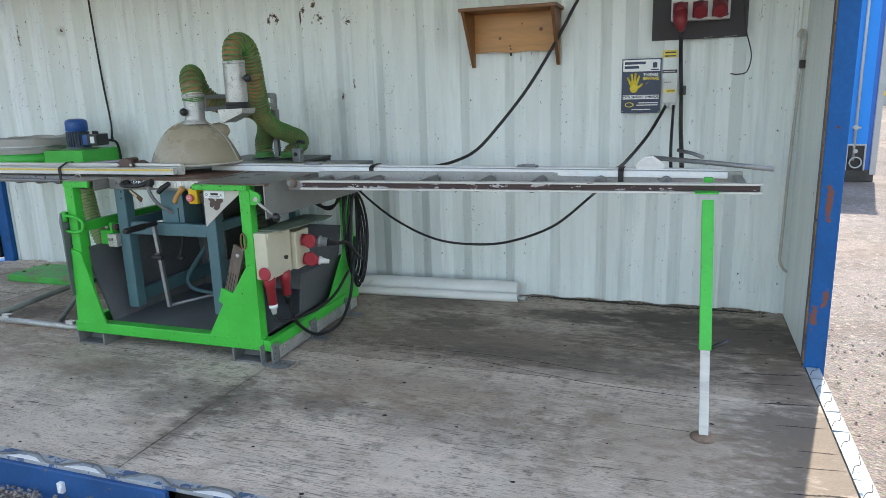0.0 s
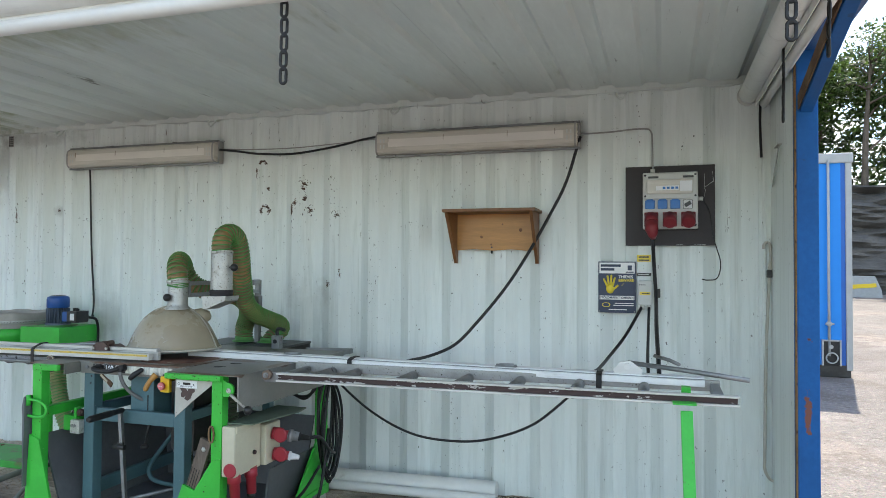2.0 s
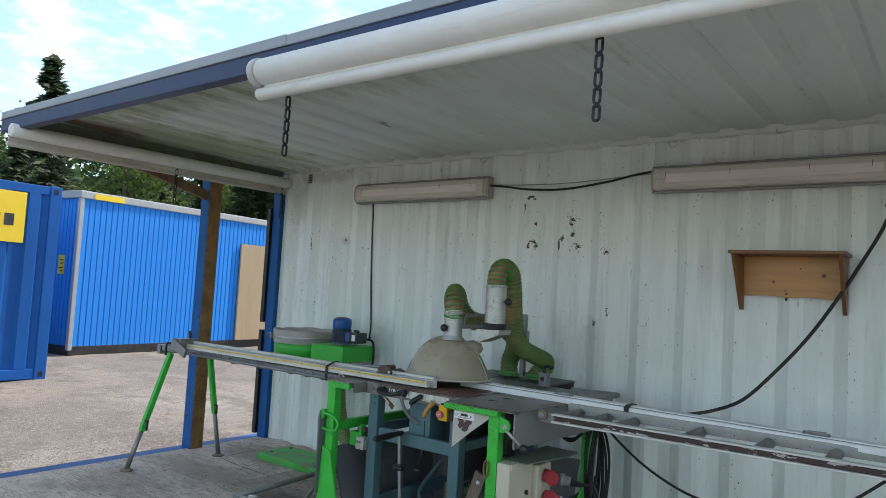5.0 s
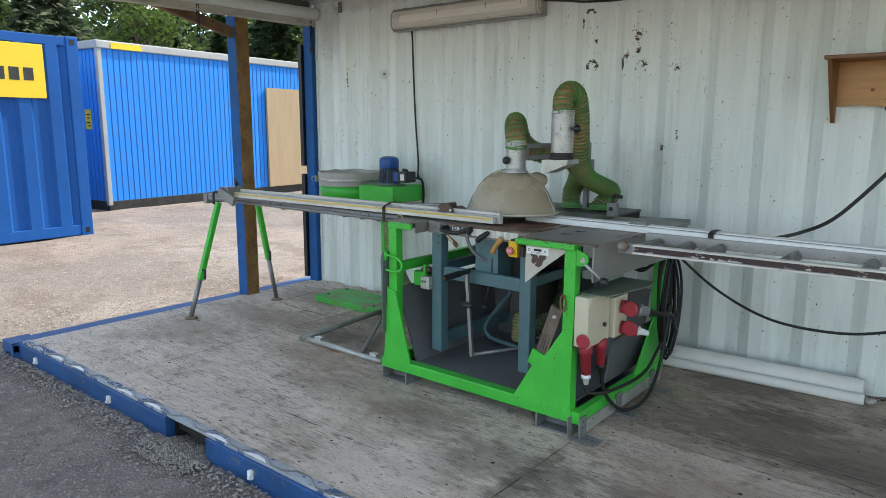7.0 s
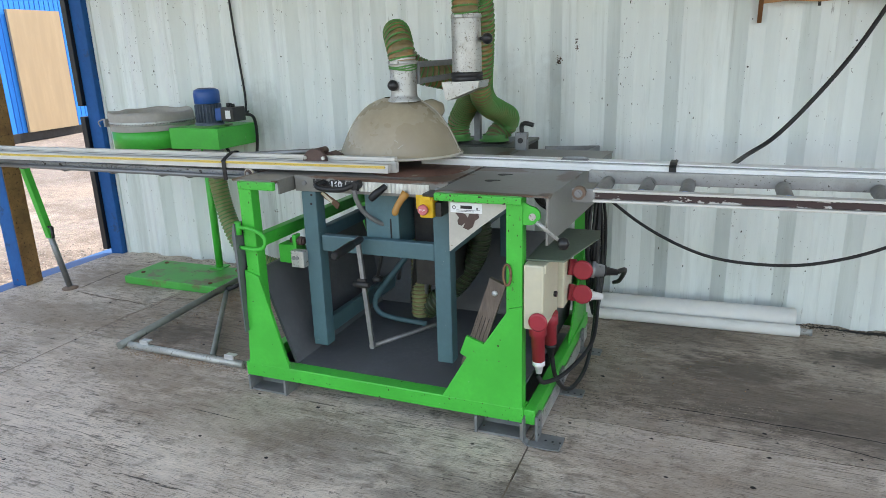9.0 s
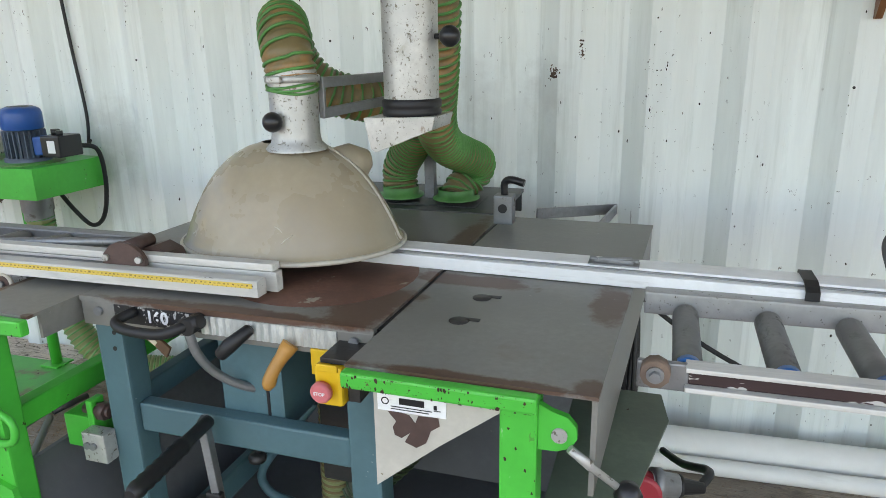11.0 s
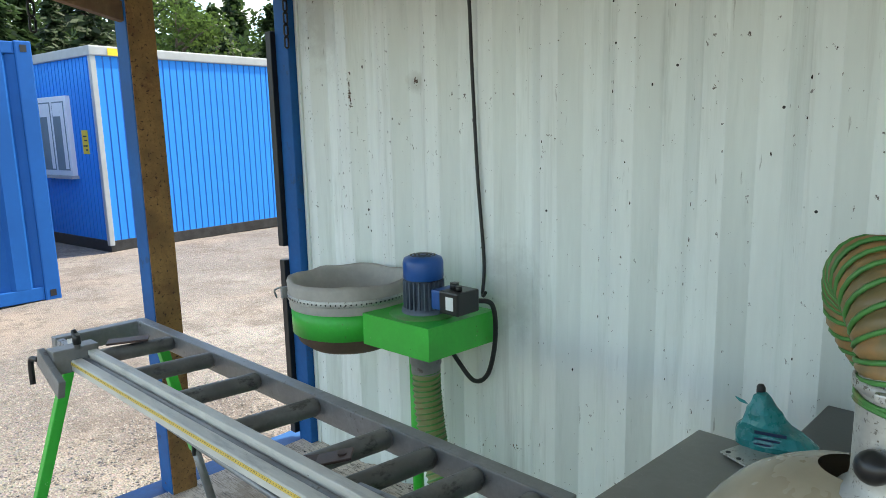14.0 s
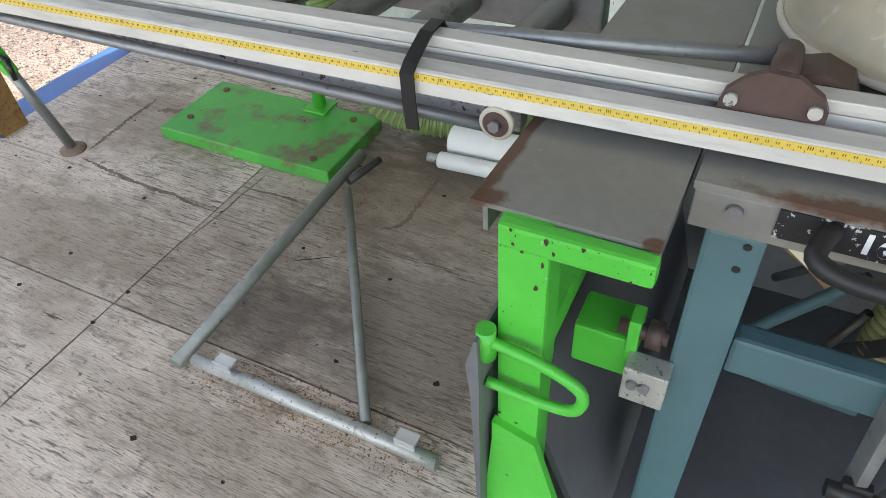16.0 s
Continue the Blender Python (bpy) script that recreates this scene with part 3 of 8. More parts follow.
layer(M["wall"], 14.0, (1.6, 1.6, 0.35), 0.69, 0.72, (0.16, 0.13, 0.10), 0.8, 4.0, mask=(1.1, 0.48, 0.62))
layer(M["ceiling"], 5.0, (4, 0.4, 1), 0.64, 0.68, (0.10, 0.09, 0.07), 0.7, 1.0, mask=(0.8, 0.45, 0.6))
for c_, r_, col_, most_ in (((0.35, -1.3, 2.4), (0.45, 1.1, 1), (0.26, 0.29, 0.15), 0.8), ((1.3, -2.0, 2.4), (0.9, 0.25, 1), (0.30, 0.33, 0.18), 0.7), ((2.6, -1.9, 2.4), (0.8, 0.35, 1), (0.40, 0.42, 0.28), 0.6), ((0.25, -1.75, 2.4), (0.14, 0.30, 1), (0.10, 0.055, 0.03), 0.9), ((0.75, -0.85, 2.4), (0.25, 0.5, 1), (0.36, 0.39, 0.24), 0.6)):
    blotch(M["ceiling"], c_, r_, col_, most_, 0.8, 1.2, 5.0, (2.5, 0.6, 1))
for c_, r_, most_ in (((2.975, 0.02, 1.20), (0.05, 0.2, 0.10), 0.13), ((3.22, 0.02, 1.20), (0.06, 0.2, 0.08), 0.18), ((3.107, 0.02, 1.05), (0.14, 0.2, 0.16), 0.13), ((1.45, 0.02, 0.99), (0.10, 0.2, 0.14), 0.25), ((0.94, 0.02, 1.765), (0.045, 0.2, 0.035), 0.35), ((0.70, 0.02, 2.33), (0.40, 0.2, 0.05), 0.35), ((0.36, 0.02, 2.12), (0.10, 0.2, 0.20), 0.30)):
    blotch(M["wall"], c_, r_, (0.22, 0.205, 0.17), most_, 1.0, 1.0, 16.0)
layer(M["rail_grey"], 120.0, (0.7, 1, 1), 0.535, 0.57, (0.035, 0.028, 0.024), 0.92, 3.0, mask=(2.2, 0.44, 0.56))
layer(M["table"], 3.0, (1, 1, 1), 0.62, 0.72, (0.16, 0.11, 0.08), 0.35, 3.0)
layer(M["table"], 90.0, (1, 1, 1), 0.66, 0.72, (0.42, 0.41, 0.38), 0.5, 1.0)
layer(M["zinc"], 130.0, (1, 1, 0.7), 0.60, 0.66, (0.10, 0.09, 0.075), 0.7, 1.0)
layer(M["zinc"], 16.0, (1, 1, 0.5), 0.66, 0.70, (0.16, 0.09, 0.05), 0.6, 6.0)
layer(M["green"], 2.2, (2, 2, 0.8), 0.58, 0.80, (0.05, 0.33, 0.05), 0.6, 1.0)
layer(M["alu_white"], 12.0, (0.4, 3, 3), 0.58, 0.70, (0.55, 0.54, 0.52), 0.55, 1.0)
layer(M["pvc"], 3.0, (0.6, 4, 4), 0.58, 0.75, (0.50, 0.47, 0.42), 0.6, 1.0)
M["cabin_trim"].node_tree.nodes["Principled BSDF"].inputs["Specular IOR Level"].default_value = 0.3
layer(M["steel"], 30.0, (1, 1, 1), 0.62, 0.70, (0.10, 0.085, 0.07), 0.7, 1.0)
layer(M["roller"], 20.0, (1, 0.5, 1), 0.56, 0.64, (0.06, 0.055, 0.05), 0.75, 1.0)
layer(M["hood"], 2.5, (1, 1, 1), 0.48, 0.70, (0.33, 0.275, 0.195), 0.8, 2.0)
layer(M["hood"], 24.0, (1, 1, 0.3), 0.66, 0.70, (0.45, 0.41, 0.33), 0.5, 5.0)
layer(M["blue"], 1.6, (1, 1, 1.6), 0.69, 0.705, (0.20, 0.065, 0.035), 0.95, 3.3)
layer(M["gravel"], 0.30, (1, 1, 1), 0.50, 0.64, (0.30, 0.235, 0.19), 0.7, 1.2)
layer(M["gravel"], 1.3, (1, 1, 1), 0.50, 0.60, (0.13, 0.10, 0.085), 0.65, 7.2)
layer(M["gravel"], 9.0, (1, 1, 1), 0.54, 0.62, (0.11, 0.09, 0.078), 0.6, 3.3)
layer(M["gravel"], 24.0, (1, 1, 1), 0.55, 0.63, (0.36, 0.31, 0.265), 0.6, 8.3)
layer(M["gravel"], 70.0, (1, 1, 1), 0.58, 0.66, (0.10, 0.09, 0.08), 0.7, 2.2)
layer(M["gravel"], 55.0, (1, 1, 1), 0.62, 0.68, (0.42, 0.37, 0.32), 0.7, 5.2)

for key in ("leaf", "needle", "wood_leaf"):
    # thin leaves let light through
    n_, l_ = M[key].node_tree.nodes, M[key].node_tree.links
    tr = n_.new("ShaderNodeBsdfTranslucent")
    mx = n_.new("ShaderNodeMixShader")
    mx.inputs["Fac"].default_value = 0.5
    l_.new(n_["Principled BSDF"].inputs["Base Color"].links[0].from_socket, tr.inputs["Color"])
    l_.new(n_["Principled BSDF"].outputs["BSDF"], mx.inputs[1])
    l_.new(tr.outputs["BSDF"], mx.inputs[2])
    l_.new(mx.outputs["Shader"], n_["Material Output"].inputs["Surface"])

# ---- structure ----
# ground: one sheet, finer near the container
bm = B()
bmesh.ops.create_grid(bm, x_segments=150, y_segments=150, size=1.0)
for v in bm.verts:
    for a in (0, 1):
        s = v.co[a]
        v.co[a] = (1 if s > 0 else -1) * (abs(s) * 12 + abs(s) ** 6 * 900)
    v.co.x += 2.0
    r = math.hypot(v.co.x - 3, v.co.y + 2)
    v.co.z = GROUND + 0.014 * noise.noise(v.co * 1.7) + (0.03 * noise.noise(v.co * 0.35) if r < 40 else 0) + 0.05 * max(0.0, 1 - abs(v.co.y + 2.52) / 0.2) * (1 if -1 < v.co.x < 6.3 else 0)
for f in bm.faces:
    f.smooth = True
ground = structure("ground", bm, M["gravel"], "dry grey-brown gravel yard with pale dusty patches", "ground")

# back wall: pressed steel with flat crests, slopes and troughs
PITCH, PHASE, X0, X1, DEPTH = 0.2775, 0.205, 0.20, 5.83, 0.046
prof = [(X0, 0.0)]
k = 0
while True:
    s = PHASE + (k - 1) * PITCH
    k += 1
    for dx, dy in ((0.0, 0.0), (0.070, 0.0), (0.138, DEPTH), (0.2095, DEPTH)):
        if X0 + 0.01 < s + dx < X1 - 0.10:
            prof.append((s + dx, dy))
    if s > X1:
        break
prof += [(X1 - 0.09, 0.0), (X1, 0.0)]
bm = B()
prism(bm, prof + [(x, y + 0.006) for x, y in prof[::-1]], "y", 0, 1)
for v in bm.verts:
    x, t, y = v.co
    v.co = (x, y, -0.03 + 2.425 * t)
wall_back = structure("wall_back", bm, M["wall"], "white-painted corrugated steel container wall with rust specks and scuffs", "wall")
bm = B()
box(bm, 0.185, 0.207, -0.012, 0.04, -0.02, 2.40, 0.004)
box(bm, X1 - 0.005, 5.90, -0.012, 0.04, -0.02, 2.40, 0.004)
box(bm, X1 + 0.012, X1 + 0.03, -0.024, -0.010, 0.0, 2.38, 0.003)
structure("trim", bm, M["wall"], "white-painted steel edge strips of the container wall", "trim")

# small flange along the wall's top, and its bumps
bm = B()
box(bm, 0.13, 5.90, -0.014, 0.045, 2.372, 2.432, 0.004)
sweep(bm, evenly(spline([(0.14 + 0.192 * i, -0.013 + 0.002 * math.sin(i * 2.3), 2.3745 + 0.0022 * math.sin(i * 1.7)) for i in range(31)], 4), 0.03), 0.0048, 6)
for i in range(22):
    x = 0.35 + i * 0.25 + 0.03 * math.sin(i * 5.1)
    box(bm, x - 0.035, x + 0.03, -0.0165, -0.012, 2.368, 2.378, 0.002)
structure("cornice", bm, M["ceiling"], "white-painted steel top rail with a lumpy sealant bead", "trim")


def ceil_z(y):
    return 2.398 + 0.0 * y


bm = B()
prof = []
for i in range(24):
    x = 0.08 + 0.25 * i
    prof += [(x, 0.0), (x + 0.14, 0.0), (x + 0.162, 0.017), (x + 0.228, 0.017)]
prof = [p for p in prof if p[0] < 5.92] + [(5.93, 0.0)]
prism(bm, prof + [(x, z + 0.008) for x, z in prof[::-1]], "y", -2.20, 0.03)
for v in bm.verts:
    v.co.z += ceil_z(v.co.y)
structure("ceiling", bm, M["ceiling"], "white-painted corrugated steel roof sheet with mossy stains", "ceiling")

# floor: sheets of plywood on a steel frame
bm = B()
box(bm, 0.10, 5.90, -2.37, 0.03, -0.09, -0.030)
floor = structure("floor", bm, M["steel_dark"], "weathered grey plywood container floor with dark stains and cracks", "floor")
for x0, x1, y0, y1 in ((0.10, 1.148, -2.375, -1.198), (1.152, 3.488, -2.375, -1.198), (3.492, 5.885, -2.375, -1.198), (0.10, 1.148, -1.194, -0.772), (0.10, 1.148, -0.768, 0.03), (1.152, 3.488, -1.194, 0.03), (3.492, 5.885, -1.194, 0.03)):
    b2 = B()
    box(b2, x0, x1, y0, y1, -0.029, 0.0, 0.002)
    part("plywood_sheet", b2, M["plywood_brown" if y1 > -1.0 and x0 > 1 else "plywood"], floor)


def streak(name, mat, line, width, seed, z=0.0007):
    """A thin ragged band on the floor along (x, y) points: an open crack or a damp joint."""
    rnd_ = random.Random(seed)
    pts = evenly(spline([(x, y, 0) for x, y in line], 10), 0.006)
    b = B()
    rows = []
    for i, p in enumerate(pts):
        t = (pts[min(i + 1, len(pts) - 1)] - pts[max(i - 1, 0)]).normalized()
        s_ = Vector((-t.y, t.x, 0))
        e = min(1.0, 5.0 * min(i, len(pts) - 1 - i) / len(pts) + 0.12)
        w = width * e * (0.30 + 0.35 * rnd_.random() + 0.45 * abs(noise.noise(Vector((i * 0.09, seed, 0)))))
        o = s_ * width * (rnd_.uniform(-0.12, 0.12) + 0.4 * noise.noise(Vector((i * 0.06, 7, seed))))
        rows.append((b.verts.new(p + o + s_ * w / 2 + Vector((0, 0, z))), b.verts.new(p + o - s_ * w / 2 + Vector((0, 0, z)))))
    for (a, c), (d, e) in zip(rows, rows[1:]):
        b.faces.new((a, c, e, d))
    for f in b.faces:
        f.normal_update()
        if f.normal.z < 0:
            f.normal_flip()
    return part(name, b, M[mat], floor)


for i, (line, w) in enumerate((
    ([(3.72, -1.01), (4.23, -1.015), (4.59, -1.025), (4.98, -1.09), (5.2, -1.10)], 0.010), ([(4.30, -1.07), (4.52, -1.117), (4.99, -1.22), (5.42, -1.255), (5.50, -1.28)], 0.009),
    ([(5.59, -0.945), (5.75, -0.92), (5.882, -0.90)], 0.014), ([(5.62, -1.245), (5.75, -1.222), (5.882, -1.205)], 0.013), ([(5.60, -0.345), (5.75, -0.33), (5.882, -0.295)], 0.012),
    ([(5.68, -0.405), (5.882, -0.35)], 0.009), ([(5.68, -1.89), (5.86, -1.862)], 0.012), ([(5.45, -1.05), (5.88, -1.02)], 0.007), ([(5.35, -0.72), (5.6, -0.70), (5.87, -0.66)], 0.008),
    ([(5.0, -0.55), (5.35, -0.56), (5.7, -0.52)], 0.006), ([(5.70, -1.42), (5.882, -1.40)], 0.010), ([(5.74, -1.60), (5.882, -1.59)], 0.009), ([(5.70, -1.72), (5.882, -1.70)], 0.006), ([(5.66, -2.06), (5.882, -2.05)], 0.010), ([(5.72, -2.22), (5.882, -2.20)], 0.007),
    ([(4.6, -0.72), (5.0, -0.74), (5.3, -0.72)], 0.005), ([(3.8, -1.12), (4.1, -1.10), (4.35, -1.13)], 0.005), ([(1.20, -2.20), (1.45, -2.21), (1.7, -2.19)], 0.006), ([(2.2, -1.62), (2.45, -1.63)], 0.005), ([(0.45, -1.85), (0.8, -1.86)], 0.006), ([(4.1, -2.0), (4.45, -2.01)], 0.004), ([(5.1, -1.55), (5.45, -1.56)], 0.005), ([(1.5, -0.87), (1.62, -0.80)], 0.006))):
    streak("crack", "crack", line, w, i)
for i, (line, w) in enumerate((
    ([(0.49, -0.33), (0.50, -0.51), (0.513, -0.70)], 0.030), ([(0.52, -0.74), (0.78, -0.765), (1.14, -0.785)], 0.022), ([(1.165, -0.65), (1.28, -0.645), (1.40, -0.645)], 0.016), ([(1.72, -0.34), (1.718, -0.5), (1.716, -0.61), (1.66, -0.665)], 0.026),
    ([(1.15, -0.95), (1.175, -0.80), (1.186, -0.56)], 0.012), ([(0.55, -0.40), (0.75, -0.36)], 0.05), ([(3.49, -1.55), (3.49, -1.85), (3.49, -2.30)], 0.012), ([(1.15, -1.22), (1.15, -1.6), (1.15, -2.3)], 0.007), ([(3.6, -1.20), (4.3, -1.205), (5.0, -1.20)], 0.007))):
    streak("damp_joint", "damp_line", line, w, 40 + i, 0.0011)
streak("damp_joint", "crack", [(4.42, -0.015), (4.9, -0.03), (5.4, -0.035), (5.82, -0.045)], 0.055, 90, 0.0012)
# screw heads in rows
rnd_ = random.Random(3)
b2 = B()
for x in [0.25 + 0.305 * k for k in range(19)]:
    for y in (-2.33, -2.08, -1.78, -1.48, -1.26, -1.12, -0.80, -0.45, -0.15):
        if rnd_.random() < 0.72:
            cx, cy, rr = x + rnd_.uniform(-0.04, 0.04), y + rnd_.uniform(-0.05, 0.05), rnd_.uniform(0.005, 0.010)
            vs_ = [b2.verts.new((cx + rr * rnd_.uniform(0.7, 1.25) * math.cos(a), cy + rr * rnd_.uniform(0.55, 1.0) * math.sin(a), 0.0014)) for a in [k * math.pi / 4 for k in range(8)]]
            b2.faces.new(vs_)
part("screw_heads", b2, M["crack"], floor, "dark sunken screw heads")["kind"] = "stuff"
for x0, x1, w in ((-0.06, 0.10, 0), (5.885, 5.945, 1)):
    b2 = B()
    box(b2, x0 + 0.02 * (1 - w), x1, -2.40, 0.05, -0.15, -0.004, 0.006)
    sill = part("end_sill", b2, M["steel_dark" if w else "blue_beam"], floor, "steel end sill of the container floor")
M["sill_plate"] = surface("worn_pale_blue_plate", (0.36, 0.41, 0.45), 0.5, vary=0.2, scale=9, fine=60, bump=0.2, spots=((0.10, 0.17, 0.28), 16, 0.60, 0.06), stains=((0.34, 0.40, 0.45), 8, 0.52, 0.15))
M["sill_dark"] = surface("dark_sill_gap", (0.04, 0.045, 0.05), 0.8, vary=0.3)
y, k = -2.395, 0
while y < -0.82:
    d = 0.165 + 0.02 * math.sin(k * 3.7)
    b2 = B()
    prism(b2, [(5.890, y), (5.944, y + 0.012 * math.sin(k)), (5.944, y + d - 0.007), (5.890, y + d - 0.007 + 0.010 * math.sin(k * 2.1))], "z", -0.003, 0.004)
    part("sill_plate", b2, M["sill_plate"], sill, "worn pale blue sill plate" if k == 0 else "")
    b2 = B()
    sweep(b2, spline([(5.894, y + 0.03, 0.004), (5.910, y + d * 0.45, 0.0045), (5.930, y + d * 0.55, 0.0045), (5.940, y + d - 0.02, 0.004)], 5), 0.0016, 5)
    part("weld_line", b2, M["sill_dark"], sill)
    y += d
    k += 1
b2 = B()
box(b2, 0.10, 5.90, -2.426, -2.377, -0.010, 0.004, 0.003)
lip = part("floor_lip", b2, M["lip"], floor, "worn blue steel floor edge")
stub = []
for k in range(21):
    x = 0.16 + k * PITCH
    stub += [(x, -2.422), (x + 0.075, -2.422), (x + 0.135, -2.386), (x + 0.205, -2.386)]
stub = [p for p in stub if p[0] < 5.88]
b2 = B()
for (xa, ya), (xb, yb) in zip(stub, stub[1:]):
    bar(b2, (xa, ya, 0.006), (xb, yb, 0.006), 0.004, 0.008)
part("cut_edge", b2, M["steel"], lip, "cut edge of the old corrugated side")
for k in range(20):
    x = 0.16 + k * PITCH
    b2 = B()
    prism(b2, [(x + 0.088, -2.4235), (x + 0.252, -2.4235), (x + 0.214, -2.407), (x + 0.172, -2.402), (x + 0.132, -2.407)], "z", 0.002, 0.0055)
    part("paint_patch", b2, M["alu_white" if k % 3 else "sill_plate"], lip, "white-painted hollow of the cut edge" if k == 0 else "")
b2 = B()
for x0, x1 in ((-0.05, 1.865), (2.205, 3.75), (4.10, 6.0)):
    box(b2, x0, x1, -2.44, -2.39, -0.125, -0.010, 0.005)
    box(b2, x0, x1, -2.46, -2.38, -0.135, -0.122, 0.003)
part("side_rail", b2, M["blue_beam"], floor, "worn dark blue steel bottom rail with fork pockets")
b2 = B()
for x0 in (1.86, 3.75):
    box(b2, x0, x0 + 0.35, -2.30, -2.28, -0.16, -0.012)
    box(b2, x0 - 0.01, x0, -2.42, -2.28, -0.16, -0.012)
    box(b2, x0 + 0.35, x0 + 0.36, -2.42, -2.28, -0.16, -0.012)
part("fork_pocket", b2, M["steel_dark"], floor)
for x in (0.35, 1.30, 2.55, 3.30, 4.45, 5.40):
    b2 = B()
    box(b2, x - 0.012, x + 0.012, -2.456, -2.438, -0.085, -0.045, 0.004)
    rod(b2, (x, -2.445, -0.05), (x + 0.01, -2.465, -0.075), 0.006, seg=8)
    part("lashing_lug", b2, M["alu_white"], floor, "bent pale steel lashing lug")
for x in (-0.09, 5.89):
    b2 = B()
    for za, zb in ((GROUND + 0.02, -0.14), (-0.075, -0.005)):
        box(b2, x, x + 0.16, -2.48, -2.32, za, zb, 0.008)
    for xa in (x, x + 0.115):
        box(b2, xa, xa + 0.045, -2.476, -2.325, GROUND + 0.03, -0.02, 0.006)
    part("corner_casting", b2, M["blue_beam"], floor, "dark blue cast corner fitting with slotted holes")

# posts, headers and knee braces
def post(name, x0, x1, y0, y1, rusty_x, label):
    p = thing(name, ((x0 + x1) / 2, (y0 + y1) / 2, 0), label, "post", "", "structure")
    b2 = B()
    box(b2, x0, x1, y0, y1, -0.12, 2.33, 0.006)
    part("shaft", b2, M["blue"], p)
    if rusty_x is not None:
        b2 = B()
        box(b2, rusty_x - 0.003, rusty_x + 0.003, y0 + 0.004, y0 + 0.032 if x0 > 3 else y1 - 0.004, -0.005, 2.30, 0.001)
        part("rusty_face", b2, M["rust_face"], p, "bare rust-brown steel face")
    return p


post_l = post("post_left", 0.03, 0.145, -0.765, -0.648, 0.147, "blue steel post with a rust-brown inner face")
post_r = post("post_right", 5.879, 5.965, -0.80, -0.715, 5.877, "blue steel post with red-brown rust patches")
for c_, r_ in (((5.918, -0.80, 0.745), (0.013, 0.02, 0.085)), ((5.94, -0.80, 0.33), (0.012, 0.02, 0.045)), ((5.90, -0.80, 0.24), (0.014, 0.02, 0.05))):
    blotch(M["blue"], c_, r_, (0.20, 0.075, 0.045), 0.95, 0.25, 1.5, 34.0)
post("corner_post_left", 0.075, 0.183, -0.05, 0.06, None, "blue corner post of the container")
b2 = B()
for z0, z1 in ((0.03, 0.95), (1.02, 2.05)):
    box(b2, 0.03, 0.073, -0.075, -0.03, z0, z1, 0.004)
structure("seal_strip", b2, M["black"], "black rubber door seal on the corner post", "trim")
post("corner_post_right", 5.905, 6.0, -0.04, 0.06, None, "blue corner post of the container")

b2 = B()
box(b2, 5.887, 5.907, -0.714, -0.01, 0.0, 2.32, 0.002)
wall_right = structure("wall_right", b2, M["wall"], "white-painted narrow end panel beside the opening", "wall")
for x, y, post_, mat in ((0.105, -0.72, post_l, "rust"), (5.918, -0.73, post_r, "blue")):
    b2 = B()
    bar(b2, (x, y - 0.02, 2.06), (x, y - 0.86, 2.27), 0.05, 0.075, 0.004)
    part("knee_brace", b2, M[mat], post_, "diagonal steel brace")
    if mat == "blue":
        b2 = B()
        bar(b2, (x - 0.03, y - 0.02, 2.065), (x - 0.03, y - 0.86, 2.275), 0.006, 0.06, 0.001)
        part("rusty_flange", b2, M["rust"], post_, "rust-brown flange")

b2 = B()
box(b2, -0.05, 6.02, -2.262, -2.20, 2.285, 2.366, 0.004)
header = structure("header_front", b2, M["blue_dark"], "dark blue front roof rail with a pale edge", "beam")
b2 = B()
box(b2, -0.05, 2.863, -2.268, -2.19, 2.3685, 2.418, 0.006)
box(b2, 2.867, 6.02, -2.268, -2.19, 2.3675, 2.414, 0.006)
part("rail_edge", b2, M["grey_band"], header, "pale grey-blue roof edge")
for x0, x1, side in ((-0.03, 0.12, "left"), (5.90, 6.02, "right")):
    b2 = B()
    box(b2, x0, x1, -2.199, 0.05, 2.30, 2.43, 0.006)
    structure("header_" + side, b2, M["mossy" if side == "left" else "blue_beam"], "mossy peeling end roof rail" if side == "left" else "dark blue end roof rail", "beam")

# lashing rings under the cornice
for x in (1.0, 2.355, 3.72, 5.11):
    b2 = B()
    sweep(b2, spline([(x - 0.026, -0.005, 2.375), (x - 0.024, -0.03, 2.345), (x, -0.034, 2.328), (x + 0.024, -0.03, 2.345), (x + 0.026, -0.005, 2.375)], 5), 0.0065, 8)
    tagged(solo("lashing_ring", b2, M["ceiling"], "white-painted bent steel lashing ring on the wall", "lashing ring", "lashing rings"))

# ---- the saw bench ----
TZ = 0.872
saw = thing("saw_bench", (2.9, -0.95, 0.0), "green-framed cross-cut saw bench with rusty grey tables and brown hood", "saw bench")


def P(name, mat, fn, label="", parent=None):
    b = B()
    fn(b)
    return part(name, b, M[mat], parent or saw, label)


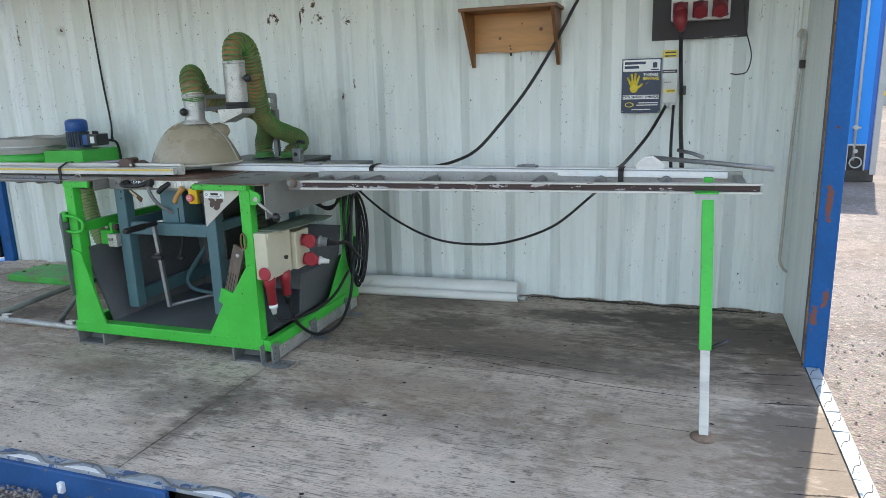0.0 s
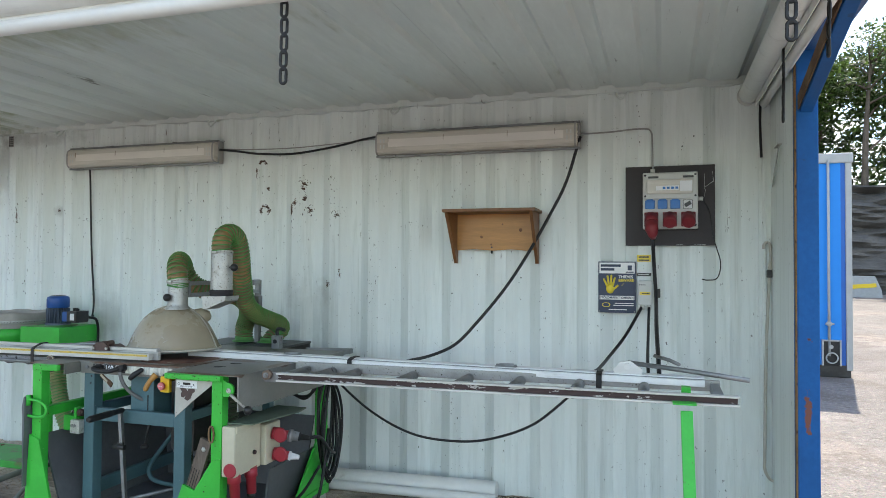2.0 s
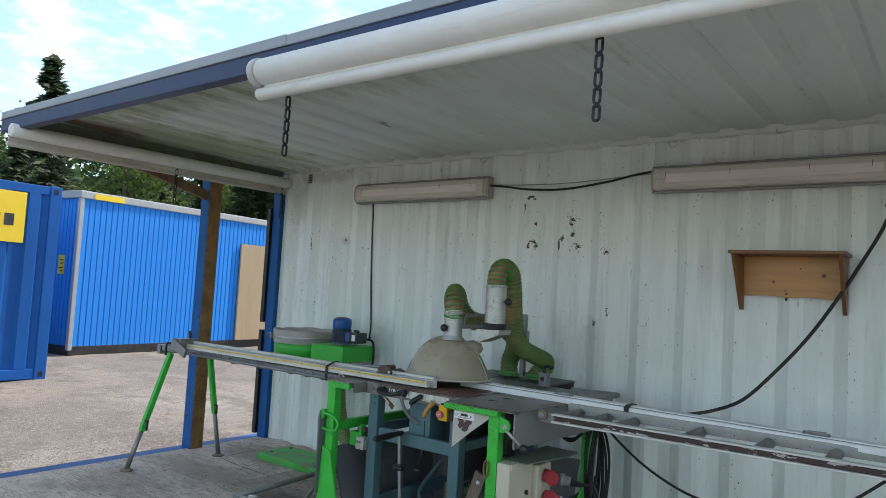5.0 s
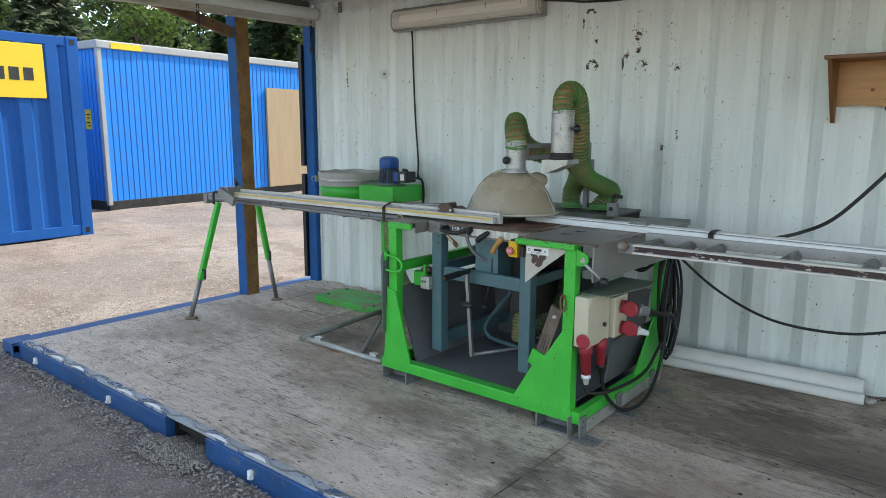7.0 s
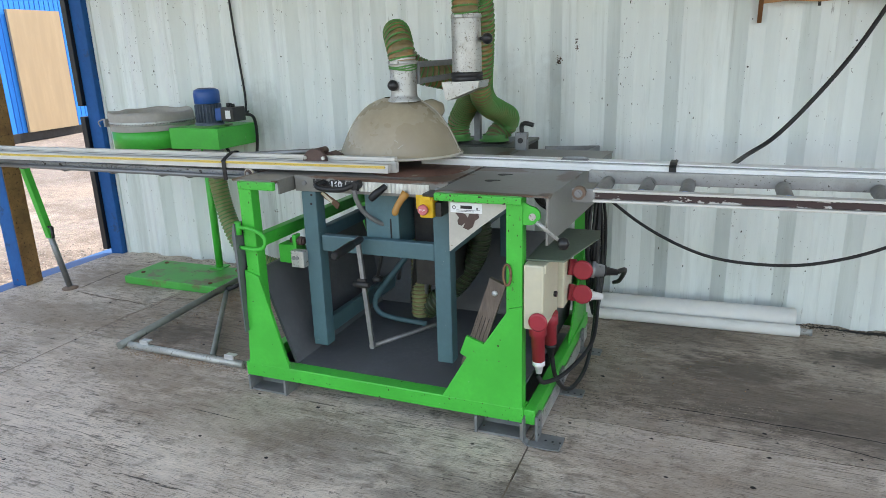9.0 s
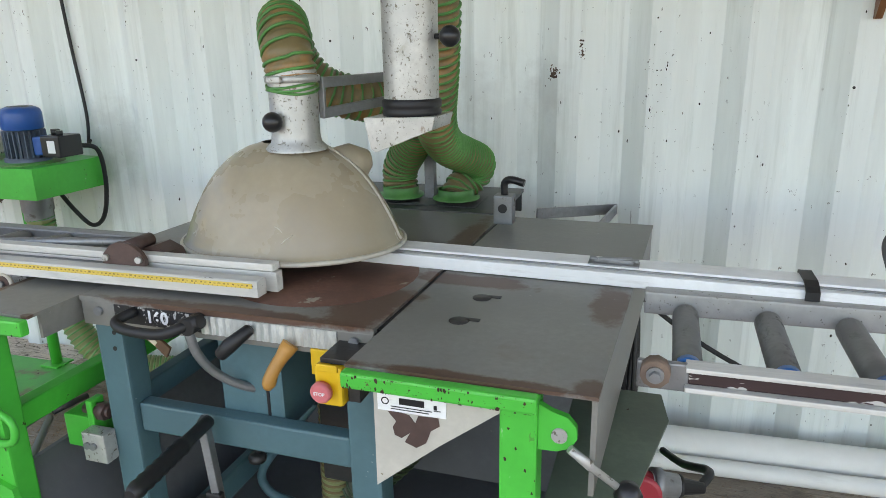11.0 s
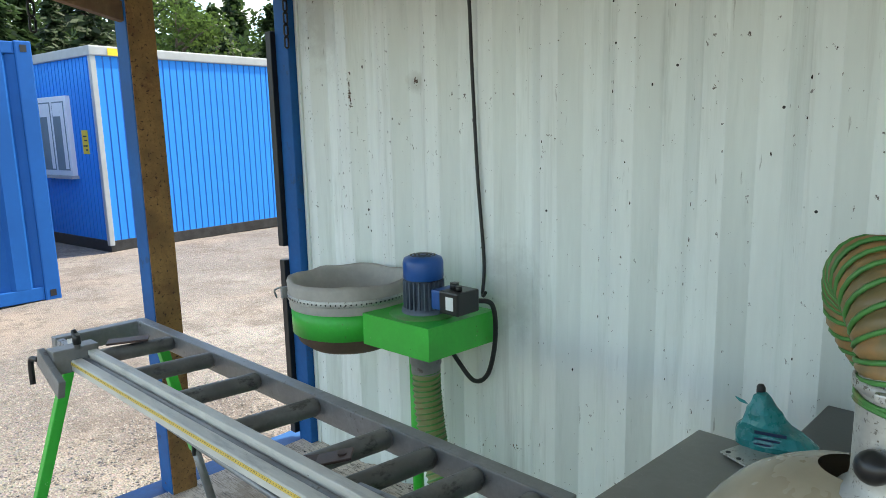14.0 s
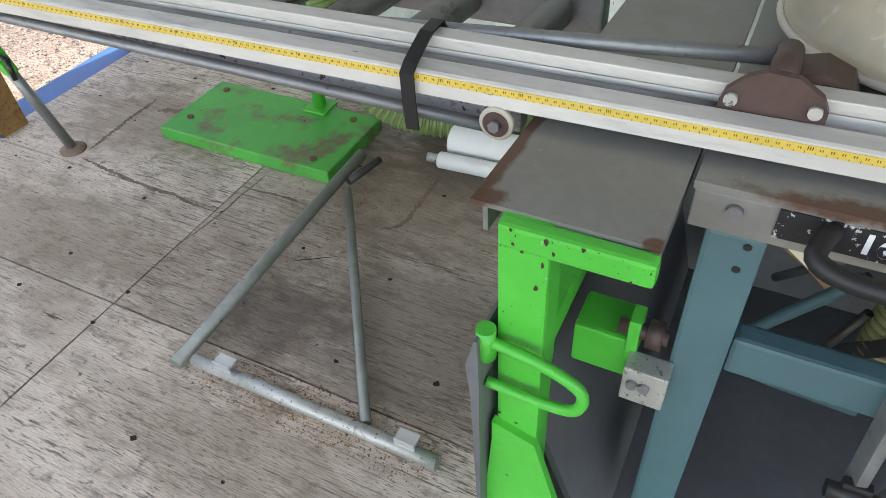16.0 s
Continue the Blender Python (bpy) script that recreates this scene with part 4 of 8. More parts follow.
# green carriage
for nm, x0, x1, y0, y1, z0, z1 in (
    ("front_post", 2.355, 2.412, -1.405, -1.355, 0.065, 0.868),
    ("front_post", 3.402, 3.458, -1.405, -1.355, 0.065, 0.866),
    ("rear_post", 2.355, 2.412, -0.50, -0.445, 0.065, 0.80),
    ("rear_post", 3.445, 3.50, -0.52, -0.465, 0.065, 0.80),
    ("top_arm", 2.357, 2.516, -1.410, -1.390, 0.838, 0.869),
    ("top_bar", 3.162, 3.460, -1.428, -1.406, 0.843, 0.869),
    ("front_sill", 2.30, 3.465, -1.410, -1.352, 0.066, 0.124),
    ("rear_sill", 2.30, 3.465, -0.51, -0.455, 0.066, 0.124),
    ("side_sill", 3.466, 3.505, -1.41, -0.45, 0.066, 0.122),
    ("side_sill", 2.30, 2.342, -1.35, -0.52, 0.066, 0.122),
    ("side_rail", 2.36, 2.40, -1.354, -0.51, 0.60, 0.65),
):
    P(nm, "green", lambda b: box(b, x0, x1, y0, y1, z0, z1, 0.005))
P("gusset_plate", "green", lambda b: prism(b, [(2.325, 0.125), (2.515, 0.125), (2.413, 0.50), (2.352, 0.52), (2.352, 0.48)], "y", -1.416, -1.404))
P("gusset_plate", "green", lambda b: prism(b, [(3.165, 0.125), (3.46, 0.125), (3.46, 0.50), (3.415, 0.487), (3.325, 0.348), (3.262, 0.370), (3.237, 0.303), (3.262, 0.290)], "y", -1.416, -1.404))
P("rear_panel", "green", lambda b: prism(b, [(-0.82, 0.123), (-0.46, 0.123), (-0.46, 0.45), (-0.54, 0.45)], "x", 3.49, 3.498))
M["foot_grey"] = surface("grey_primed_sheet", (0.20, 0.205, 0.205), 0.55, metal=0.2, vary=0.2, scale=9, fine=60, spots=((0.12, 0.08, 0.05), 24, 0.66, 0.05), stains=((0.30, 0.28, 0.25), 7, 0.55, 0.2))
for x in (2.305, 2.475, 3.285, 3.452):
    P("foot_plate", "foot_grey", lambda b: box(b, x, x + 0.010, -1.415, -0.46, 0.0, 0.066, 0.002))
for x in (2.316, 3.296):
    P("foot_channel", "foot_grey", lambda b: (box(b, x, x + 0.155, -1.408, -0.47, 0.0, 0.008), prism(b, [(-1.34, 0.008), (-1.33, 0.008), (-1.29, 0.066), (-1.30, 0.066)], "x", x, x + 0.155)))
P("tub_floor", "tub", lambda b: box(b, 2.50, 3.42, -1.35, -0.52, 0.112, 0.122))
P("tub_side", "tub", lambda b: prism(b, [(2.50, 0.122), (2.512, 0.122), (2.378, 0.51), (2.366, 0.51)], "y", -1.352, -0.52))
P("tub_back", "tub", lambda b: prism(b, [(-0.60, 0.122), (-0.588, 0.122), (-0.47, 0.50), (-0.482, 0.50)], "x", 2.42, 3.42))
P("tub_side", "tub", lambda b: prism(b, [(3.42, 0.122), (3.43, 0.122), (3.455, 0.34), (3.445, 0.34)], "y", -1.0, -0.52))
# galvanised floor brackets
def sweep_band(b, line, y0, y1):
    """A bent flat band from y0 to y1 along (x, z) points."""
    for (xa, za), (xb, zb) in zip(line, line[1:]):
        n_ = Vector((-(zb - za), xb - xa)).normalized() * 0.004
        prism(b, [(xa, za), (xb, zb), (xb + n_.x, zb + n_.y), (xa + n_.x, za + n_.y)], "y", y0, y1)
def bracket(b, y):
    box(b, 3.506, 3.516, y - 0.03, y + 0.03, 0.002, 0.10, 0.002)
    box(b, 3.506, 3.60, y - 0.03, y + 0.03, 0.0, 0.008, 0.002)
for y in (-1.385, -1.02, -0.62):
    fb = P("floor_bracket", "foot_grey", lambda b: bracket(b, y), "galvanised angle bracket screwed to the floor")
    for dz in (0.03, 0.055, 0.08):
        P("bracket_hole", "black", lambda b: rod(b, (3.5045, y - 0.012 + 0.3 * (dz - 0.055), dz), (3.5175, y - 0.012 + 0.3 * (dz - 0.055), dz), 0.004, seg=8), "", fb)
    for dx in (0.035, 0.06, 0.085):
        P("bracket_hole", "black", lambda b: rod(b, (3.506 + dx, y - 0.012, 0.0075), (3.506 + dx, y - 0.012, 0.0087), 0.0045, seg=8), "", fb)
P("bent_strap", "foot_grey", lambda b: sweep_band(b, [(3.470, 0.105), (3.472, 0.020), (3.486, 0.008), (3.560, 0.006), (3.600, 0.010), (3.606, 0.026)], -1.452, -1.418), "bent perforated steel strap at the corner")
P("bracket_strip", "zinc", lambda b: box(b, 3.507, 3.512, -1.35, -0.50, 0.015, 0.075, 0.001))

# tables
lt_ = P("left_table", "table", lambda b: prism(b, [(2.318, -1.388), (2.513, -1.388), (2.524, -0.398), (2.356, -0.398)], "z", TZ - 0.006, TZ), "grey side table with rusty edges")
P("table_skirt", "table", lambda b: prism(b, [(2.319, -1.36), (2.325, -1.36), (2.362, -0.42), (2.356, -0.42)], "z", TZ - 0.065, TZ - 0.006), "", lt_)
P("table_skirt", "table", lambda b: prism(b, [(2.503, -1.36), (2.510, -1.36), (2.518, -0.42), (2.511, -0.42)], "z", TZ - 0.055, TZ - 0.006), "", lt_)
P("saw_table", "table", lambda b: (prism(b, [(2.520, -1.275), (3.152, -1.275), (3.182, -0.43), (2.531, -0.43)], "z", TZ - 0.008, TZ + 0.002), box(b, 2.522, 3.150, -1.274, -1.266, TZ - 0.058, TZ - 0.008, 0.002)), "grey saw table with rust blotches")
P("rear_table", "table_dark", lambda b: (box(b, 2.535, 3.165, -0.425, -0.055, TZ - 0.01, TZ + 0.004, 0.004), box(b, 2.545, 3.16, -0.07, -0.06, TZ - 0.07, TZ - 0.01)), "dark grey rear table leaf")
P("right_table", "table", lambda b: (prism(b, [(3.160, -1.404), (3.541, -1.404), (3.586, -0.432), (3.190, -0.432)], "z", TZ - 0.006, TZ), prism(b, [(3.532, -1.40), (3.540, -1.40), (3.584, -0.44), (3.576, -0.44)], "z", TZ - 0.16, TZ - 0.006)), "grey right table with keyhole slots")
P("insert_disc", "rust_disc", lambda b: lathe(b, (2.93, -1.02, TZ), [(0.0005, 0.0035), (0.20, 0.0035), (0.203, 0.0)], 40), "rusted round table insert")
for x, y in ((3.29, -1.075), (3.28, -1.195)):
    def slot(b):
        lathe(b, (x, y, TZ), [(0.0005, 0.0012), (0.018, 0.0012), (0.0182, 0.0)], 14)
        box(b, x + 0.01, x + 0.035, y + 0.004, y + 0.016, TZ, TZ + 0.0012)
    P("keyhole_slot", "steel_dark", slot)
P("hinge_gap", "black", lambda b: prism(b, [(3.1525, -1.26), (3.1595, -1.26), (3.189, -0.44), (3.182, -0.44)], "z", TZ - 0.02, TZ - 0.004))

# blue-grey saw frame
for nm, x0, x1, y0, y1, z0, z1 in (
    ("saw_leg", 2.542, 2.606, -1.270, -1.21, 0.175, 0.814),
    ("saw_leg", 3.085, 3.148, -1.262, -1.205, 0.175, 0.815),
    ("saw_leg", 2.535, 2.585, -0.52, -0.47, 0.123, 0.86),
    ("saw_leg", 3.10, 3.15, -0.52, -0.47, 0.123, 0.86),
    ("cross_rail", 2.607, 3.084, -1.256, -1.222, 0.575, 0.640),
    ("side_bar", 2.545, 2.58, -1.209, -0.521, 0.60, 0.65),
    ("side_bar", 2.545, 2.572, -1.209, -0.521, 0.19, 0.26),
    ("side_bar", 3.105, 3.145, -1.204, -0.521, 0.60, 0.65),
    ("arbor_box", 2.80, 2.925, -1.213, -0.80, 0.60, 0.812),
    ("arbor_plate", 2.79, 2.93, -1.222, -1.214, 0.612, 0.81),
):
    P(nm, "teal", lambda b: box(b, x0, x1, y0, y1, z0, z1, 0.006))
P("plate_slot", "black", lambda b: box(b, 2.893, 2.899, -1.2235, -1.2215, 0.635, 0.715))
P("plate_tab", "teal", lambda b: box(b, 2.83, 2.852, -1.229, -1.2225, 0.700, 0.709, 0.001))
# added dark box that stands in for the shade under the saw table
P("chute_box", "steel_dark", lambda b: box(b, 2.935, 3.075, -1.10, -0.60, 0.42, 0.812, 0.006), "black filler box for the shade under the table")
P("mount_strut", "steel_dark", lambda b: bar(b, (2.93, -1.06, 0.58), (2.80, -0.86, 0.25), 0.022, 0.030, 0.003))
P("bent_tube", "teal", lambda b: sweep(b, spline([(2.80, -0.88, 0.47), (2.72, -0.89, 0.37), (2.64, -0.90, 0.26), (2.64, -0.90, 0.20), (2.70, -0.90, 0.172), (2.88, -0.90, 0.16)], 5), 0.012, 10))
P("push_rod", "steel", lambda b: rod(b, (2.80, -1.27, 0.20), (3.02, -0.95, 0.22), 0.009))
P("knob_spindle", "steel_dark", lambda b: (rod(b, (2.775, -1.06, 0.56), (2.735, -1.05, 0.42), 0.007), lathe(b, (2.732, -1.05, 0.405), [(0.0005, -0.012), (0.020, -0.010), (0.022, 0.0), (0.016, 0.010), (0.0005, 0.012)], 14)))
P("saw_motor", "steel_dark", lambda b: (rod(b, (2.70, -0.90, 0.60), (2.70, -0.53, 0.60), 0.096, seg=24), rod(b, (2.70, -0.93, 0.60), (2.70, -0.90, 0.60), 0.07, seg=24), box(b, 2.66, 2.74, -0.78, -0.62, 0.67, 0.73, 0.006)))
P("height_rod", "steel", lambda b: (bar(b, (2.785, -1.285, 0.65), (2.815, -1.275, 0.20), 0.03, 0.016, 0.003), rod(b, (2.80, -0.9, 0.56), (2.68, -0.75, 0.30), 0.009), rod(b, (2.98, -1.06, 0.60), (2.86, -0.86, 0.20), 0.010)))
P("rod_clamp", "steel_dark", lambda b: (rod(b, (2.765, -1.30, 0.47), (2.83, -1.30, 0.47), 0.012), box(b, 2.78, 2.815, -1.30, -1.285, 0.455, 0.49, 0.003)))
P("crank_lever", "steel", lambda b: sweep(b, spline([(2.79, -1.30, 0.845), (2.797, -1.29, 0.79), (2.815, -1.265, 0.74), (2.85, -1.23, 0.70), (2.89, -1.18, 0.67)], 6), 0.009, 10))
P("lever_boss", "black", lambda b: (rod(b, (2.778, -1.30, 0.848), (2.822, -1.30, 0.862), 0.013), rod(b, (2.80, -1.315, 0.852), (2.80, -1.275, 0.852), 0.016)))
P("crank_handle", "black", lambda b: sweep(b, spline([(2.655, -1.280, 0.856), (2.645, -1.318, 0.848), (2.68, -1.330, 0.840), (2.75, -1.330, 0.840), (2.785, -1.318, 0.850), (2.80, -1.285, 0.858)], 5), 0.0105, 10), "black plastic pull handle")
P("lever_grip", "black", lambda b: sweep(b, spline([(2.825, -1.525, 0.650), (2.812, -1.40, 0.648), (2.798, -1.285, 0.645)], 12), [0.010] + [0.0165 if k % 2 else 0.0145 for k in range(15)] + [0.013] * 9, 12), "ribbed black lever grip")
P("tilt_handle", "black", lambda b: sweep(b, [(2.866, -1.318, 0.806), (2.868, -1.317, 0.808), (2.885, -1.31, 0.826), (2.915, -1.288, 0.852), (2.918, -1.286, 0.855)], [0.008, 0.012, 0.0145, 0.011, 0.006], 8))
P("release_lever", "orange", lambda b: sweep(b, spline([(2.960, -1.318, 0.755), (2.972, -1.31, 0.79), (2.995, -1.285, 0.832)], 4), [0.007, 0.0125, 0.013, 0.012, 0.012, 0.012, 0.0125, 0.015, 0.016], 12), "worn orange release lever")
for x, z in ((2.588, 0.800), (2.584, 0.765)):
    P("leg_hole", "black", lambda b: rod(b, (x, -1.2712, z), (x, -1.2685, z), 0.0048, seg=12))
quad = P("tilt_quadrant", "rust", lambda b: prism(b, [(2.608, 0.799), (2.614, 0.813), (2.640, 0.795), (2.674, 0.775), (2.689, 0.763), (2.678, 0.742), (2.651, 0.766), (2.626, 0.782)], "y", -1.238, -1.232), "brown tilt quadrant with a pale scale")
P("quadrant_scale", "cream", lambda b: bar(b, (2.615, -1.2395, 0.804), (2.658, -1.2395, 0.770), 0.001, 0.011), "", quad)
# labels on the front apron
M["scuffed"] = surface("scuffed_black_label", (0.014, 0.014, 0.016), 0.4, vary=0.2, bump=0.1, spots=((0.62, 0.62, 0.60), 70, 0.585, 0.02))
M["foil"] = surface("crumpled_silver_foil", (0.66, 0.70, 0.67), 0.32, metal=0.5, vary=0.25, scale=30, fine=120, bump=0.5, stretch=(1, 1, 0.35), spots=((0.10, 0.11, 0.10), 60, 0.70, 0.02))
P("apron_label", "scuffed", lambda b: box(b, 2.605, 2.80, -1.2775, -1.2752, TZ - 0.044, TZ - 0.008), "scuffed black label strip")
for x in (2.565, 3.115):
    P("apron_bolt", "steel", lambda b: rod(b, (x, -1.281, TZ - 0.026), (x, -1.272, TZ - 0.026), 0.009, seg=12))
P("apron_foil", "foil", lambda b: prism(b, [(2.802 + 0.008 * k, -1.2765 - 0.0022 * (k % 2) * (0.4 + 0.6 * abs(math.sin(k * 1.7)))) for k in range(36)] + [(3.082, -1.2750), (2.802, -1.2750)], "z", TZ - 0.046, TZ - 0.010), "crumpled silver label strip")

# emergency stop
estop = P("stop_switch", "yellow", lambda b: (box(b, 3.076, 3.126, -1.352, -1.30, 0.762, 0.834, 0.006), box(b, 3.082, 3.120, -1.355, -1.35, 0.825, 0.838, 0.002)), "yellow emergency stop box")
P("stop_button", "pink", lambda b: (rod(b, (3.095, -1.352, 0.794), (3.095, -1.362, 0.794), 0.012, seg=20), sweep(b, [(3.095, -1.361, 0.794), (3.095, -1.370, 0.794), (3.095, -1.374, 0.794)], [0.0185, 0.0185, 0.015], 24)), "faded red stop button", estop)
P("switch_bracket", "steel_dark", lambda b: (box(b, 3.127, 3.150, -1.335, -1.264, 0.765, 0.815, 0.003), box(b, 3.085, 3.150, -1.345, -1.264, 0.836, 0.846, 0.002)), "", estop)
P("spare_plate", "yellow", lambda b: box(b, 3.03, 3.075, -1.28, -1.272, 0.775, 0.825, 0.002), "", estop)
# maker's plate
M["plate_paint"] = surface("dirty_cream_paint", (0.50, 0.475, 0.41), 0.5, vary=0.12, scale=9, fine=60, bump=0.05, spots=((0.22, 0.17, 0.10), 26, 0.68, 0.03), stains=((0.36, 0.32, 0.25), 8, 0.55, 0.2))
plate = P("corner_plate", "plate_paint", lambda b: prism(b, [(3.205, 0.858), (3.404, 0.858), (3.404, 0.826), (3.31, 0.754), (3.204, 0.665)], "y", -1.402, -1.396), "pale triangular corner plate with worn paint")
P("maker_label", "alu_white", lambda b: box(b, 3.212, 3.322, -1.4045, -1.4022, 0.803, 0.836, 0.0005), "silver maker's label", plate)
P("label_mark", "black_gloss", lambda b: (box(b, 3.248, 3.288, -1.4056, -1.4047, 0.817, 0.8275), box(b, 3.234, 3.30, -1.4056, -1.4047, 0.8115, 0.8127), box(b, 3.234, 3.295, -1.4056, -1.4047, 0.8075, 0.8087), box(b, 3.303, 3.314, -1.4056, -1.4047, 0.814, 0.815), box(b, 3.303, 3.308, -1.4056, -1.4047, 0.816, 0.823), lathe(b, (0, 0, 0), [(0.0045, 0), (0.0065, 0)], 16, Matrix.Translation((3.225, -1.4052, 0.820)) @ Matrix.Rotation(radians(90), 4, "X"))), "", plate)
P("bare_patch", "brown_paint", lambda b: prism(b, [(3.228, 0.801), (3.250, 0.802), (3.263, 0.799), (3.272, 0.787), (3.277, 0.800), (3.309, 0.802), (3.311, 0.788), (3.297, 0.778), (3.289, 0.756), (3.273, 0.745), (3.254, 0.752), (3.263, 0.769), (3.249, 0.758), (3.238, 0.762), (3.235, 0.775), (3.241, 0.786)], "y", -1.4032, -1.4018), "bare brown patch in the paint", plate)

# clamps of the front posts
P("swing_clamp", "green", lambda b: (prism(b, [(3.4585, 0.848), (3.478, 0.838), (3.500, 0.832), (3.512, 0.818), (3.514, 0.800), (3.505, 0.784), (3.485, 0.776), (3.4585, 0.775)], "y", -1.40, -1.388)))
P("pivot_pin", "zinc", lambda b: rod(b, (3.489, -1.404, 0.803), (3.489, -1.38, 0.803), 0.0115, seg=16))
P("clamp_lever", "zinc", lambda b: sweep(b, [(3.505, -1.41, 0.790), (3.535, -1.405, 0.764), (3.536, -1.405, 0.763), (3.572, -1.40, 0.735)], [0.0065, 0.0075, 0.0055, 0.0055], 12))
P("lever_knob", "black_gloss", lambda b: lathe(b, (3.588, -1.398, 0.722), [(0.0005, -0.021), (0.013, -0.017), (0.021, 0), (0.013, 0.017), (0.0005, 0.021)], 16))
for x, s, z in ((2.368, 1.15, 0.645),):
    P("wire_hook", "green", lambda b: (sweep(b, spline([(x - 0.02, -1.42, z + 0.05), (x + 0.05, -1.425, z + 0.045), (x + 0.085 * s, -1.425, z + 0.02), (x + 0.08 * s, -1.425, z - 0.02), (x + 0.04, -1.42, z - 0.035), (x - 0.02, -1.42, z - 0.03)], 5), 0.0075, 8), rod(b, (x - 0.02, -1.42, z + 0.02), (x - 0.02, -1.42, z + 0.07), 0.012)))
P("ring_hook", "rust", lambda b: sweep(b, [(3.408 + 0.013 * math.cos(a), -1.4115, 0.605 + 0.036 * math.sin(a)) for a in [k * math.pi / 12 for k in range(25)]], 0.0045, 8), "rusty ring on the post")
P("side_lug", "green", lambda b: (box(b, 2.412, 2.495, -1.27, -1.20, 0.515, 0.592, 0.005), box(b, 2.484, 2.500, -1.275, -1.24, 0.56, 0.635, 0.003)))
P("lug_bolt", "brown_paint", lambda b: (rod(b, (2.47, -1.262, 0.610), (2.535, -1.262, 0.610), 0.011, seg=12), rod(b, (2.508, -1.262, 0.610), (2.528, -1.262, 0.610), 0.020, seg=6)))
P("sheet_flap", "tub", lambda b: prism(b, [(2.338, 0.27), (2.342, 0.27), (2.346, 0.62), (2.345, 0.71), (2.341, 0.71), (2.329, 0.66), (2.334, 0.60)], "y", -1.44, -1.37), "thin bent grey sheet flap")
P("latch_block", "zinc", lambda b: box(b, 2.492, 2.550, -1.305, -1.2715, 0.513, 0.580, 0.003))
for x in (2.506, 2.522):
    P("latch_bolt", "steel", lambda b: rod(b, (x, -1.311, 0.552), (x, -1.304, 0.552), 0.0075, seg=12))
pad = P("wood_pad", "old_wood", lambda b: prism(b, [(3.345, 0.585), (3.400, 0.562), (3.290, 0.235), (3.235, 0.255)], "y", -1.402, -1.386), "grey slotted wooden pad behind the green gusset")
for k in range(4):
    xa, za = 3.268 + 0.0125 * k, 0.338 - 0.004 * k
    P("pad_slot", "black", lambda b: bar(b, (xa, -1.4025, za), (xa + 0.037, -1.4025, za + 0.112), 0.001, 0.0045, 0, up=(0, 1, 0)), "", pad)
P("pad_bolt", "zinc", lambda b: lathe(b, (0, 0, 0), [(0.0005, 0.007), (0.006, 0.006), (0.010, 0.002), (0.0105, 0.0)], 14, Matrix.Translation((3.362, -1.402, 0.532)) @ Matrix.Rotation(radians(90), 4, "X")), "", pad)

M["rim"] = surface("worn_beige_rim", (0.50, 0.46, 0.38), 0.4, vary=0.15, scale=10, fine=60, spots=((0.2, 0.17, 0.13), 20, 0.66, 0.05))
M["rust_foot"] = surface("rusty_foot_plate", (0.22, 0.15, 0.11), 0.75, vary=0.3, scale=14, fine=70, bump=0.2, spots=((0.46, 0.42, 0.38), 26, 0.60, 0.05))
# hood with its two ducts, set a little off the bench's middle
before_hood = set(saw.children_recursive)
hc = (2.853, -0.93)
DOME = [(0.258, 0.0), (0.262, 0.005), (0.254, 0.010)] + [(0.252 * r, 0.010 + 0.212 * z) for r, z in ((0.985, 0.04), (0.965, 0.10), (0.935, 0.18), (0.895, 0.28), (0.845, 0.39), (0.79, 0.50), (0.725, 0.61), (0.645, 0.72), (0.56, 0.81), (0.46, 0.89), (0.36, 0.95), (0.26, 0.985))] + [(0.055, 0.222)]
SQ = Matrix.Translation((0, hc[1], 0)) @ Matrix.Diagonal((1, 0.80, 1, 1)) @ Matrix.Translation((0, -hc[1], 0))
P("hood", "hood", lambda b: lathe(b, (hc[0], hc[1], 0.905), DOME, 48, SQ), "brown translucent plastic dome hood")
P("hood_rim", "rim", lambda b: sweep(b, [SQ @ Vector((hc[0] + 0.259 * math.cos(a), hc[1] + 0.259 * math.sin(a), 0.908)) for a in [k * math.pi / 32 for k in range(65)]], 0.0055, 8), "pale worn rim of the hood")
P("hood_seam", "rim", lambda b: sweep(b, [SQ @ Vector((hc[0] + (r + 0.001) * math.cos(0.12), hc[1] + (r + 0.001) * math.sin(0.12), 0.905 + z)) for r, z in DOME[2:-1]], 0.0035, 6))
P("hood_flap", "hood", lambda b: sweep(b, [(2.95, -0.89, 1.06), (2.972, -0.855, 1.070), (2.988, -0.828, 1.066), (2.996, -0.815, 1.058)], [0.050, 0.046, 0.034, 0.014], 20), "brown plastic spill lip behind the dome")
P("hood_scratch", "rim", lambda b: [sweep(b, spline([SQ @ Vector((hc[0] + r * math.cos(a), hc[1] + r * math.sin(a), 0.905 + z)) for a, r, z in line], 4), 0.0012, 5) for line in (((-1.30, 0.222, 0.075), (-1.26, 0.224, 0.070), (-1.22, 0.228, 0.060)), ((-1.24, 0.239, 0.043), (-1.19, 0.234, 0.052), (-1.14, 0.230, 0.058)))], "pale scratches in the plastic")
P("duct", "zinc", lambda b: lathe(b, (2.893, -0.955, 0), [(0.066, 1.114), (0.066, 1.119), (0.054, 1.130), (0.0515, 1.145), (0.0515, 1.28)], 28), "speckled galvanised duct")
P("duct", "zinc", lambda b: lathe(b, (3.150, -0.93, 0), [(0.056, 1.205), (0.056, 1.43)], 28), "speckled galvanised duct")
